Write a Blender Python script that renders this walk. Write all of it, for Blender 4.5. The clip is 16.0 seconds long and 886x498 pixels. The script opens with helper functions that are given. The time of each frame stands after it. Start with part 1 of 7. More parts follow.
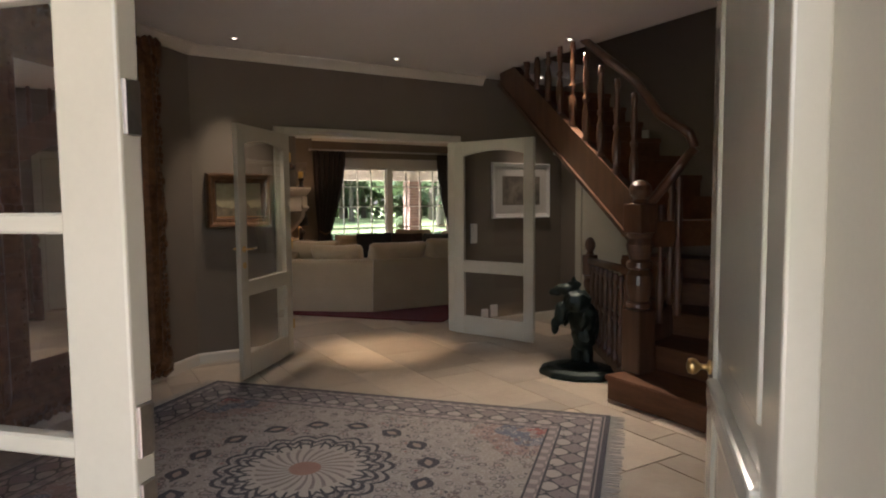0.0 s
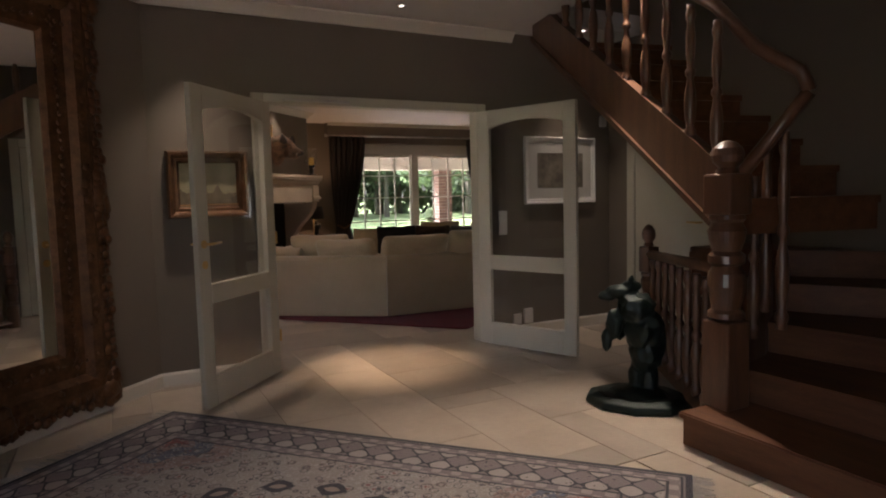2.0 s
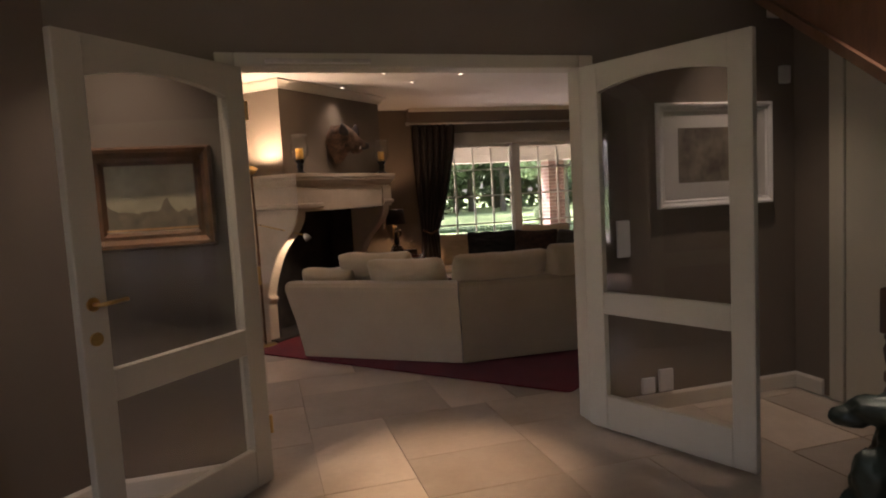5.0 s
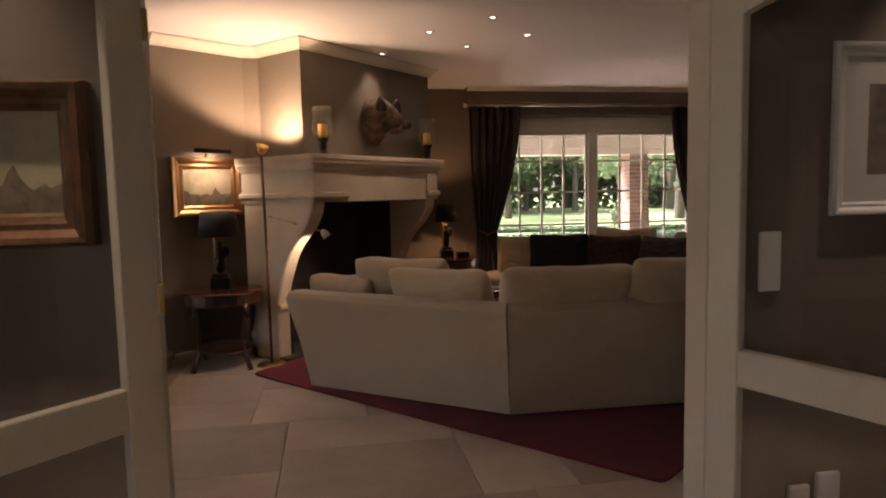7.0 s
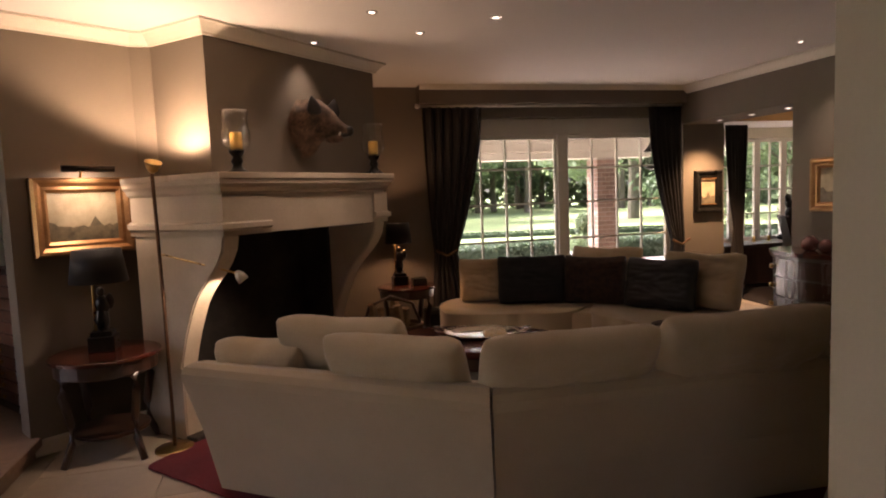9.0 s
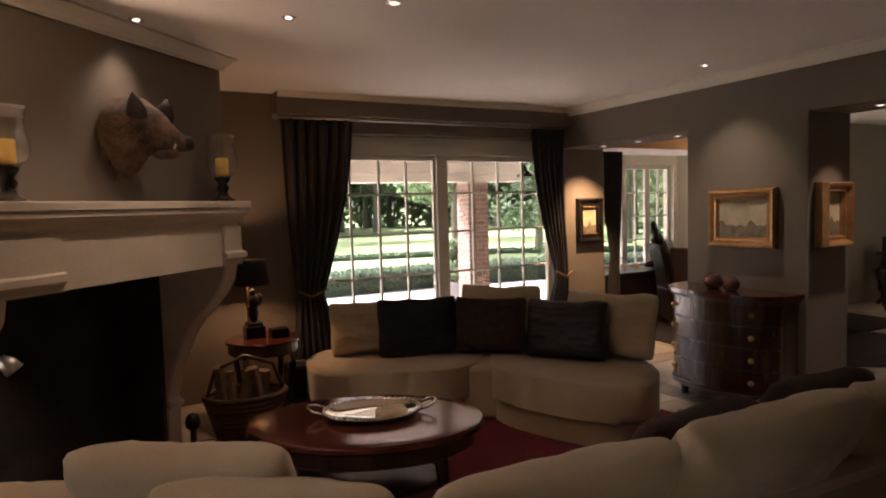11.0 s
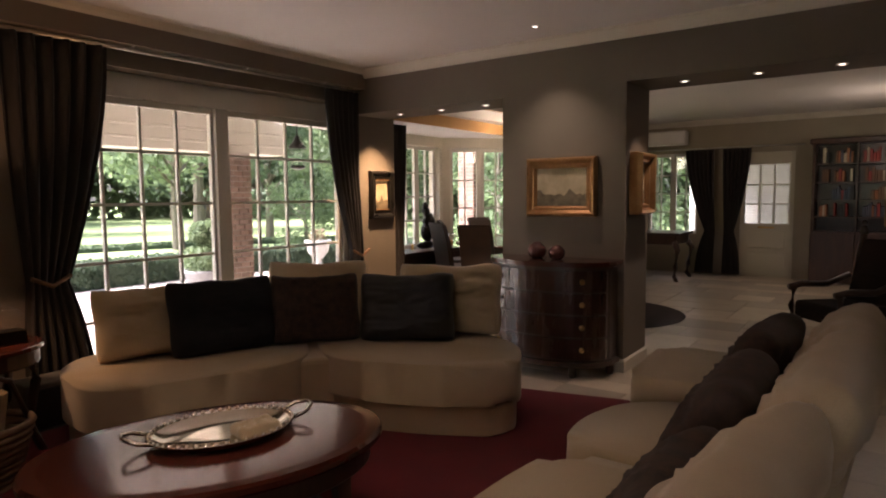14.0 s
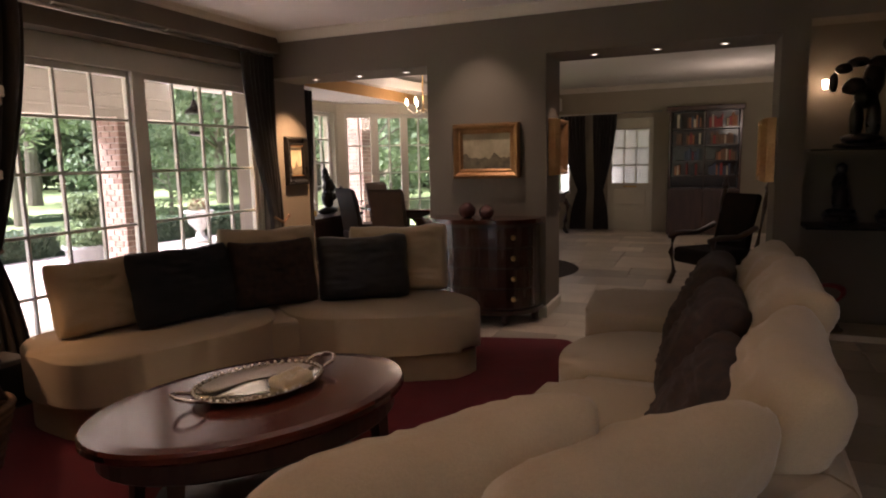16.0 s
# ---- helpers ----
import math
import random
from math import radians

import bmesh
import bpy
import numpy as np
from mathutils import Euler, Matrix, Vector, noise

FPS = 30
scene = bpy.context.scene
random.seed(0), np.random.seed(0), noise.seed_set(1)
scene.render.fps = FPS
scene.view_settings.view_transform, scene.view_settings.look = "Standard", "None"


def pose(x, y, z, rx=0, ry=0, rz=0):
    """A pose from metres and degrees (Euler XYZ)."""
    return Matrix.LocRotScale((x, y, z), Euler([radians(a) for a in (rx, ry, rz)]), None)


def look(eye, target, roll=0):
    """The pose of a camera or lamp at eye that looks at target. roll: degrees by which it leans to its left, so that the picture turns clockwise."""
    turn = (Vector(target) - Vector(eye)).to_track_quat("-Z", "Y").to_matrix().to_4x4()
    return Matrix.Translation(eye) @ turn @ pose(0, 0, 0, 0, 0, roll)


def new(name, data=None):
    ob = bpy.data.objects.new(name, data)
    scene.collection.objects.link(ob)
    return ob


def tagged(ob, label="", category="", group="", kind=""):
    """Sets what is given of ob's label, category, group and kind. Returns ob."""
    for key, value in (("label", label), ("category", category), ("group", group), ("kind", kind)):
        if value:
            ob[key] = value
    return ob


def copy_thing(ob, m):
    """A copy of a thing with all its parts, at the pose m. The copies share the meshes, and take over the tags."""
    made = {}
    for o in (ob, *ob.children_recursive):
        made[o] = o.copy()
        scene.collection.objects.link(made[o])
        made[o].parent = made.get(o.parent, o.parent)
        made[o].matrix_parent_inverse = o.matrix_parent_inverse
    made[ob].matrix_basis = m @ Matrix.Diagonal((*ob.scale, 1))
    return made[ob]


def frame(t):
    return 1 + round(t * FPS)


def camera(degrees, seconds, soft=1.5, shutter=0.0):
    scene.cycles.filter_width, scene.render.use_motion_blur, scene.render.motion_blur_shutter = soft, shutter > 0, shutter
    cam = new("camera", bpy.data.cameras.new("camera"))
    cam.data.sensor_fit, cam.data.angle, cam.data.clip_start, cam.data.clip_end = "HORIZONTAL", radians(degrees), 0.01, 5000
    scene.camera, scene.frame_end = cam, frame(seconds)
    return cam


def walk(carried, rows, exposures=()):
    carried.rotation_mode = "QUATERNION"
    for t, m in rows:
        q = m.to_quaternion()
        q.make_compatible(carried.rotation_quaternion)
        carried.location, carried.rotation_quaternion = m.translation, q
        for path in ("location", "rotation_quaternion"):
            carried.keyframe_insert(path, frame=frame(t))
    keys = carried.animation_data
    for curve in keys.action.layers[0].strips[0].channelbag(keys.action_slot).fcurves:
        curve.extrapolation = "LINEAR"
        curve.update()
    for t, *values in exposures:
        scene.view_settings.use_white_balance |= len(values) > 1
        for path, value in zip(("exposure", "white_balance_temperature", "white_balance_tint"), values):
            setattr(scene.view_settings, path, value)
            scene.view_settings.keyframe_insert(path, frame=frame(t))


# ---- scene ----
cam = camera(70.2, 16.0, soft=2.0)
METRES, EYE, TILT, LEAN, TURN = 8.6, 1.425, 0.0, 0.0, -30.8
ROWS = [
    (0.0, 0.0, 0.0, 0.0, -0.03, -4.29, 0.47),
    (0.5, 0.0045, 0.0383, -0.0044, 1.51, -5.22, 0.38),
    (1.0, 0.0084, 0.0751, -0.009, 2.2, -5.51, 0.6),
    (1.5, 0.0134, 0.1068, -0.012, 2.48, -5.22, 1.14),
    (2.0, 0.0175, 0.1374, -0.0128, 3.48, -4.67, 1.43),
    (2.5, 0.0199, 0.1691, -0.0103, 4.36, -4.31, 1.39),
    (3.0, 0.0229, 0.2037, -0.0068, 4.99, -4.05, 1.93),
    (3.5, 0.0255, 0.2377, -0.0028, 6.04, -4.17, 2.56),
    (4.0, 0.0276, 0.2783, -0.0009, 8.09, -4.34, 2.83),
    (4.5, 0.0283, 0.318, -0.0013, 10.45, -4.63, 3.02),
    (5.0, 0.0293, 0.3626, -0.0036, 14.43, -4.98, 3.16),
    (7.5, -0.0034, 0.5474, -0.0101, 21.02, -4.96, 1.11),
    (8.0, -0.0129, 0.5784, -0.0058, 20.08, -5.03, 1.77),
    (10.5, -0.0842, 0.716, 0.0206, 6.79, -4.32, 1.43),
    (11.0, -0.0948, 0.7442, 0.0206, 2.28, -3.88, 1.61),
    (11.5, -0.1038, 0.7721, 0.0169, -2.38, -3.36, 1.79),
    (12.0, -0.114, 0.7979, 0.0129, -6.8, -3.05, 1.82),
    (12.5, -0.1246, 0.8163, 0.0082, -11.57, -2.89, 1.73),
    (13.0, -0.138, 0.8301, 0.0017, -16.04, -2.89, 1.53),
    (13.5, -0.1562, 0.8383, -0.0027, -19.96, -3.55, 1.01),
    (14.0, -0.1786, 0.8462, -0.0058, -23.69, -4.78, 0.53),
    (14.5, -0.2006, 0.8494, -0.0091, -26.63, -5.55, 0.44),
    (15.0, -0.2228, 0.849, -0.0107, -30.1, -6.44, 0.72),
    (15.5, -0.2418, 0.8513, -0.0082, -33.43, -7.11, 1.08),
    (16.0, -0.2593, 0.8552, -0.0063, -36.77, -8.03, 1.28),
]
walk(cam, [(t, pose(0, 0, EYE, TILT, LEAN, TURN) @ pose(METRES * x, METRES * y, METRES * z, 90 + pitch, roll, yaw)) for t, x, y, z, yaw, pitch, roll in ROWS],
     [(0.0, 2.66, 5850, 13), (0.6, 2.6, 5900, 15), (1.5, 2.52, 5850, 17), (3.5, 2.42, 5900, 20), (5.0, 2.42, 6150, 23), (8.0, 2.48, 6450, 26), (10.5, 2.48, 6200, 25), (12.0, 2.45, 6050, 21), (14.0, 2.45, 6050, 22), (16.0, 2.38, 6000, 24)])

# ---- light ----
SUN_AZ, SUN_EL = 318.0, 50.0
world = bpy.data.worlds.new("sky")
scene.world = world
world.use_nodes = True
wn = world.node_tree.nodes
sky = wn.new("ShaderNodeTexSky")
sky.sky_type, sky.sun_disc = "NISHITA", False
sky.sun_elevation, sky.sun_rotation = radians(SUN_EL), radians(SUN_AZ)
sky.dust_density, sky.air_density = 4.0, 1.2
wn["Background"].inputs["Strength"].default_value = 0.15
veil = wn.new("ShaderNodeHueSaturation")
veil.inputs["Saturation"].default_value = 0.45
world.node_tree.links.new(sky.outputs[0], veil.inputs["Color"])
world.node_tree.links.new(veil.outputs[0], wn["Background"].inputs["Color"])


def lamp(name, kind, place, energy, colour, target=None, size=0.03, spot=60, blend=0.6):
    data = bpy.data.lights.new(name, kind)
    data.energy, data.color = energy, colour
    ob = new(name, data)
    ob.matrix_basis = look(place, target) if target else pose(*place)
    if kind == "SPOT":
        data.spot_size, data.spot_blend, data.shadow_soft_size = radians(spot), blend, size
    elif kind == "POINT":
        data.shadow_soft_size = size
    return ob


sun = lamp("sun", "SUN", (0, 0, 30), 4.8, (1.0, 0.95, 0.86),
           (-math.sin(radians(SUN_AZ)) * 20, -math.cos(radians(SUN_AZ)) * 20, 30 - 20 * math.tan(radians(SUN_EL))))
sun.data.angle = radians(16)
WARM = (1.0, 0.80, 0.58)


# ---- materials ----
def nodes_of(name):
    m = bpy.data.materials.new(name)
    m.use_nodes = True
    t = m.node_tree
    return m, t, t.nodes["Principled BSDF"], (lambda kind, **kw: make(t, kind, kw))


def make(tree, kind, settings):
    n = tree.nodes.new(kind)
    for key, value in settings.items():
        n.inputs[key].default_value = value
    return n


def surf(name, c1, c2, rough=0.5, metal=0.0, scale=3.0, fine=60.0, bump=0.15, dist=0.003, vary=0.0,
         stretch=(1, 1, 1), rough2=None, grain=0.25, coat=0.0, sheen=0.0, spec=0.5, random=False):
    """A surface whose colour wanders between c1 and c2 at a broad scale, with fine grain and relief."""
    m, t, b, node = nodes_of(name)
    link = t.links.new
    coord = node("ShaderNodeTexCoord")
    mp = node("ShaderNodeMapping", Scale=stretch)
    link(coord.outputs["Object"], mp.inputs[0])
    place = mp.outputs[0]
    if vary or random:
        info = node("ShaderNodeObjectInfo")
        shift = node("ShaderNodeVectorMath")
        shift.operation = "ADD"
        scaled = node("ShaderNodeMath")
        scaled.operation = "MULTIPLY"
        scaled.inputs[1].default_value = 37.0
        link(info.outputs["Random"], scaled.inputs[0])
        link(place, shift.inputs[0])
        link(scaled.outputs[0], shift.inputs[1])
        place = shift.outputs[0]
    broad = node("ShaderNodeTexNoise", Scale=scale, Detail=5.0, Roughness=0.6)
    small = node("ShaderNodeTexNoise", Scale=fine, Detail=4.0, Roughness=0.7)
    link(place, broad.inputs["Vector"])
    link(place, small.inputs["Vector"])
    ramp = node("ShaderNodeMapRange")
    ramp.inputs[1].default_value, ramp.inputs[2].default_value = 0.32, 0.68
    link(broad.outputs[0], ramp.inputs[0])
    mix = node("ShaderNodeMix")
    mix.data_type = "RGBA"
    mix.inputs[6].default_value, mix.inputs[7].default_value = (*c1, 1), (*c2, 1)
    link(ramp.outputs[0], mix.inputs[0])
    hsv = node("ShaderNodeHueSaturation")
    val = node("ShaderNodeMapRange")
    val.inputs[3].default_value, val.inputs[4].default_value = 1 - grain, 1 + grain
    link(small.outputs[0], val.inputs[0])
    out = val.outputs[0]
    if vary:
        vr = node("ShaderNodeMapRange")
        vr.inputs[3].default_value, vr.inputs[4].default_value = 1 - vary, 1 + vary
        link(info.outputs["Random"], vr.inputs[0])
        mul = node("ShaderNodeMath")
        mul.operation = "MULTIPLY"
        link(out, mul.inputs[0])
        link(vr.outputs[0], mul.inputs[1])
        out = mul.outputs[0]
    link(out, hsv.inputs["Value"])
    link(mix.outputs[2], hsv.inputs["Color"])
    link(hsv.outputs[0], b.inputs["Base Color"])
    rr = node("ShaderNodeMapRange")
    rr.inputs[3].default_value, rr.inputs[4].default_value = rough, rough2 if rough2 is not None else min(1, rough * 1.25)
    link(broad.outputs[0], rr.inputs[0])
    link(rr.outputs[0], b.inputs["Roughness"])
    b.inputs["Metallic"].default_value = metal
    b.inputs["Coat Weight"].default_value = coat
    b.inputs["Coat Roughness"].default_value = 0.12
    b.inputs["Sheen Weight"].default_value = sheen
    b.inputs["Specular IOR Level"].default_value = spec
    if bump:
        bp = node("ShaderNodeBump", Strength=bump, Distance=dist)
        link(small.outputs[0], bp.inputs["Height"])
        link(bp.outputs[0], b.inputs["Normal"])
    return m


def glass_mat(name, tint=(1, 1, 1), rough=0.0):
    m, t, b, node = nodes_of(name)
    tr = node("ShaderNodeBsdfTransparent", Color=(*tint, 1))
    gl = node("ShaderNodeBsdfGlossy", Roughness=rough)
    lw = node("ShaderNodeLayerWeight", Blend=0.5)
    pw_ = node("ShaderNodeMath")
    pw_.operation = "POWER"
    pw_.inputs[1].default_value = 4.0
    t.links.new(lw.outputs["Facing"], pw_.inputs[0])
    fr = node("ShaderNodeMapRange")
    fr.inputs[3].default_value, fr.inputs[4].default_value = 0.035, 0.8
    t.links.new(pw_.outputs[0], fr.inputs[0])
    mx = node("ShaderNodeMixShader")
    t.links.new(fr.outputs[0], mx.inputs[0])
    t.links.new(tr.outputs[0], mx.inputs[1])
    t.links.new(gl.outputs[0], mx.inputs[2])
    t.links.new(mx.outputs[0], t.nodes["Material Output"].inputs[0])
    return m


def glow_mat(name, colour, strength):
    m, t, b, node = nodes_of(name)
    b.inputs["Base Color"].default_value = (*colour, 1)
    b.inputs["Emission Color"].default_value = (*colour, 1)
    b.inputs["Emission Strength"].default_value = strength
    return m


WALL = surf("taupe_wall_paint", (0.150, 0.121, 0.090), (0.170, 0.139, 0.105), 0.75, scale=1.2, fine=220, bump=0.08, dist=0.001, grain=0.06)
SIDEWALL = surf("dark_olive_paint", (0.075, 0.072, 0.058), (0.090, 0.085, 0.068), 0.75, scale=1.2, fine=220, bump=0.08, dist=0.001, grain=0.06)
WHITEWALL = surf("pale_white_paint", (0.66, 0.64, 0.60), (0.70, 0.68, 0.64), 0.8, scale=1.2, fine=200, bump=0.05, grain=0.04)
STUDYWALL = surf("pale_study_paint", (0.30, 0.26, 0.19), (0.34, 0.295, 0.22), 0.75, scale=1.2, fine=220, bump=0.08, dist=0.001, grain=0.06)
CEIL = surf("ceiling_paint", (0.68, 0.65, 0.61), (0.72, 0.69, 0.65), 0.85, scale=0.8, fine=150, bump=0.05, dist=0.001, grain=0.03)
TRIM = surf("cream_trim_paint", (0.62, 0.57, 0.47), (0.66, 0.61, 0.51), 0.45, scale=2, fine=90, bump=0.05, dist=0.001, grain=0.05)
DOORPAINT = surf("cream_door_paint", (0.47, 0.435, 0.335), (0.52, 0.48, 0.375), 0.38, scale=2, fine=90, bump=0.04, dist=0.001, grain=0.05)
FRONTPAINT = surf("glossy_cream_paint", (0.42, 0.39, 0.305), (0.46, 0.43, 0.34), 0.10, scale=2, fine=60, bump=0.02, dist=0.001, grain=0.04, rough2=0.16)
WINPAINT = surf("window_paint", (0.55, 0.52, 0.45), (0.60, 0.57, 0.50), 0.45, scale=2, fine=90, bump=0.04, dist=0.001, grain=0.05)
TILE = surf("limestone_tile", (0.40, 0.325, 0.24), (0.55, 0.47, 0.37), 0.28, scale=1.6, fine=26, bump=0.10, dist=0.003, vary=0.26, grain=0.10, rough2=0.5)
GROUT = surf("grout", (0.46, 0.40, 0.32), (0.52, 0.46, 0.37), 0.85, scale=5, fine=120, bump=0.2, grain=0.15)
STONE = surf("fireplace_limestone", (0.48, 0.39, 0.28), (0.58, 0.48, 0.36), 0.7, scale=3, fine=70, bump=0.25, dist=0.003, grain=0.10)
SOOT = surf("sooty_firebrick", (0.020, 0.017, 0.015), (0.055, 0.043, 0.034), 0.9, scale=4, fine=50, bump=0.4, dist=0.006)
OAK = surf("dark_oak", (0.072, 0.033, 0.017), (0.135, 0.064, 0.032), 0.32, scale=2.0, fine=30, bump=0.12, dist=0.001, stretch=(6, 6, 0.8), grain=0.35, coat=0.2)
OAKX = surf("dark_oak_tread", (0.095, 0.040, 0.018), (0.165, 0.074, 0.034), 0.48, scale=2.0, fine=30, bump=0.12, dist=0.001, stretch=(6, 0.8, 6), grain=0.35, spec=0.3)
MAHOG = surf("polished_mahogany", (0.050, 0.012, 0.007), (0.090, 0.021, 0.012), 0.16, scale=2.0, fine=20, bump=0.03, dist=0.001, stretch=(1, 6, 6), grain=0.3, coat=0.6)
DARKWOOD = surf("dark_walnut", (0.030, 0.015, 0.010), (0.065, 0.031, 0.019), 0.28, scale=2.0, fine=24, bump=0.08, dist=0.001, stretch=(6, 6, 1), grain=0.3, coat=0.3)
FABRIC = surf("cream_upholstery", (0.42, 0.325, 0.200), (0.47, 0.37, 0.235), 0.95, scale=2, fine=260, bump=0.5, dist=0.002, grain=0.16, sheen=0.3)
FABRIC2 = surf("cream_cushion_cloth", (0.43, 0.335, 0.205), (0.49, 0.385, 0.245), 0.95, scale=4, fine=200, bump=0.5, dist=0.002, grain=0.16, sheen=0.3)
BLACKVELVET = surf("black_velvet", (0.010, 0.011, 0.012), (0.018, 0.018, 0.020), 0.9, scale=6, fine=120, bump=0.3, sheen=0.04)
BLACKLEATHER = surf("black_leather", (0.012, 0.011, 0.011), (0.022, 0.019, 0.018), 0.38, scale=8, fine=160, bump=0.35, dist=0.002)
BROWNFUR = surf("brown_patterned_cloth", (0.014, 0.008, 0.006), (0.058, 0.029, 0.018), 0.7, scale=22, fine=90, bump=0.5, dist=0.004, grain=0.4, sheen=0.02)
CURTAIN = surf("dark_brown_curtain", (0.018, 0.014, 0.012), (0.032, 0.024, 0.020), 0.75, scale=3, fine=140, bump=0.25, sheen=0.08, stretch=(1, 1, 0.2))
BLACKSHADE = surf("black_lampshade", (0.014, 0.013, 0.012), (0.022, 0.019, 0.017), 0.6, scale=5, fine=200, bump=0.2)
REDRUG = surf("crimson_wool_rug", (0.110, 0.006, 0.010), (0.160, 0.011, 0.016), 0.98, scale=4, fine=240, bump=0.8, dist=0.006, grain=0.3, sheen=0.05)
GOLD = surf("gilded_frame", (0.36, 0.18, 0.072), (0.50, 0.28, 0.125), 0.34, metal=0.85, scale=8, fine=60, bump=0.3, dist=0.002, grain=0.3)
GOLDDARK = surf("antique_bronze_gilt", (0.075, 0.036, 0.015), (0.19, 0.095, 0.042), 0.42, metal=0.55, scale=14, fine=60, bump=0.5, dist=0.004, grain=0.4)
BRASS = surf("brass", (0.55, 0.36, 0.13), (0.65, 0.44, 0.18), 0.25, metal=1.0, scale=6, fine=80, bump=0.05)
SILVER = surf("silver_plate", (0.72, 0.66, 0.56), (0.82, 0.77, 0.68), 0.10, metal=1.0, scale=9, fine=40, bump=0.08, dist=0.002, grain=0.06)
STEEL = surf("brushed_steel", (0.45, 0.42, 0.38), (0.55, 0.52, 0.47), 0.3, metal=1.0, scale=6, fine=80, bump=0.05)
BRONZE = surf("green_bronze", (0.007, 0.012, 0.010), (0.017, 0.028, 0.022), 0.40, metal=0.5, scale=9, fine=40, bump=0.4, dist=0.006, grain=0.3)
BLACKBRONZE = surf("dark_bronze", (0.010, 0.009, 0.008), (0.03, 0.024, 0.018), 0.25, metal=0.6, scale=9, fine=40, bump=0.4, dist=0.005)
FUR = surf("boar_fur", (0.026, 0.017, 0.012), (0.20, 0.130, 0.090), 0.85, scale=9, fine=130, bump=0.9, dist=0.006, grain=0.5)
BRISTLE = surf("boar_bristles", (0.055, 0.032, 0.022), (0.30, 0.19, 0.125), 0.8, scale=7, fine=90, bump=0, grain=0.4, vary=0.0)
SNOUT = surf("boar_snout", (0.015, 0.011, 0.010), (0.035, 0.025, 0.021), 0.4, scale=12, fine=60, bump=0.3)
WHITEP = surf("white_frame_paint", (0.62, 0.60, 0.56), (0.68, 0.66, 0.62), 0.5, scale=4, fine=100, bump=0.05, grain=0.04)
PLASTIC = surf("white_plastic", (0.62, 0.60, 0.55), (0.66, 0.64, 0.59), 0.4, scale=4, fine=100, bump=0.02, grain=0.03)
BRICK = surf("red_brown_brick", (0.19, 0.115, 0.090), (0.33, 0.235, 0.195), 0.85, scale=3, fine=60, bump=0.5, dist=0.004, grain=0.25, vary=0.25)
MORTAR = surf("mortar", (0.42, 0.38, 0.33), (0.50, 0.46, 0.40), 0.95, scale=6, fine=100, bump=0.4, grain=0.15)
BARK = surf("bark", (0.085, 0.070, 0.050), (0.17, 0.145, 0.11), 0.95, scale=4, fine=18, bump=0.9, dist=0.02, stretch=(2, 2, 0.4), grain=0.4)
LEAF = surf("leaves", (0.085, 0.125, 0.060), (0.145, 0.200, 0.100), 0.55, scale=0.9, fine=6, bump=0, grain=0.4, vary=0.2)
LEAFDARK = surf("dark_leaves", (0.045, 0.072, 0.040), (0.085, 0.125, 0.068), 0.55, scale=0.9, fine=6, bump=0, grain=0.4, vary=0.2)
GRASS = surf("lawn", (0.165, 0.225, 0.085), (0.225, 0.280, 0.115), 0.9, scale=0.25, fine=12, bump=0.6, dist=0.03, grain=0.25)
PAVE = surf("terrace_paving", (0.34, 0.28, 0.25), (0.44, 0.37, 0.33), 0.8, scale=0.8, fine=18, bump=0.3, dist=0.004, grain=0.2)
CANVAS = surf("landscape_painting", (0.30, 0.23, 0.13), (0.60, 0.50, 0.33), 0.45, scale=4, fine=30, bump=0.2, dist=0.001, grain=0.2)
CANVASDARK = surf("painted_shore", (0.085, 0.068, 0.042), (0.24, 0.185, 0.11), 0.45, scale=16, fine=40, bump=0.2, dist=0.001, grain=0.3)
PAPER = surf("print_paper", (0.50, 0.47, 0.42), (0.56, 0.53, 0.48), 0.7, scale=5, fine=90, bump=0.03, grain=0.05)
GLASS = glass_mat("pane_glass")
MIRROR = surf("mirror_glass", (0.82, 0.82, 0.80), (0.84, 0.84, 0.82), 0.01, metal=1.0, bump=0, grain=0.01, rough2=0.012)
WAX = surf("yellow_wax", (0.70, 0.42, 0.08), (0.75, 0.48, 0.11), 0.5, scale=6, fine=40, bump=0.05, grain=0.05)
BULB = glow_mat("lit_bulb", (1.0, 0.72, 0.42), 12.0)
SPOTGLOW = glow_mat("lit_downlight", (1.0, 0.85, 0.65), 0.7)
PARQUET = surf("brown_parquet", (0.20, 0.125, 0.085), (0.29, 0.19, 0.13), 0.32, scale=3, fine=30, bump=0.08, stretch=(1, 7, 1), grain=0.2)



def backlit(m, colour, share):
    """Lets light through thin leaves."""
    t = m.node_tree
    tr = t.nodes.new("ShaderNodeBsdfTranslucent")
    tr.inputs["Color"].default_value = (*colour, 1)
    mx = t.nodes.new("ShaderNodeMixShader")
    mx.inputs[0].default_value = share
    t.links.new(t.nodes["Principled BSDF"].outputs[0], mx.inputs[1])
    t.links.new(tr.outputs[0], mx.inputs[2])
    t.links.new(mx.outputs[0], t.nodes["Material Output"].inputs[0])


backlit(LEAF, (0.20, 0.26, 0.13), 0.40)
backlit(LEAFDARK, (0.12, 0.17, 0.09), 0.35)


# ---- helpers ----
def B():
    return bmesh.new()


def part(name, bm, material, parent=None, label="", smooth=False):
    me = bpy.data.meshes.new(name)
    bmesh.ops.recalc_face_normals(bm, faces=bm.faces)
    if smooth:
        for f in bm.faces:
            f.smooth = True
    bm.to_mesh(me)
    bm.free()
    me.materials.append(material)
    ob = new(name, me)
    if parent:
        ob.parent = parent
    if label:
        ob["label"] = label
    return ob


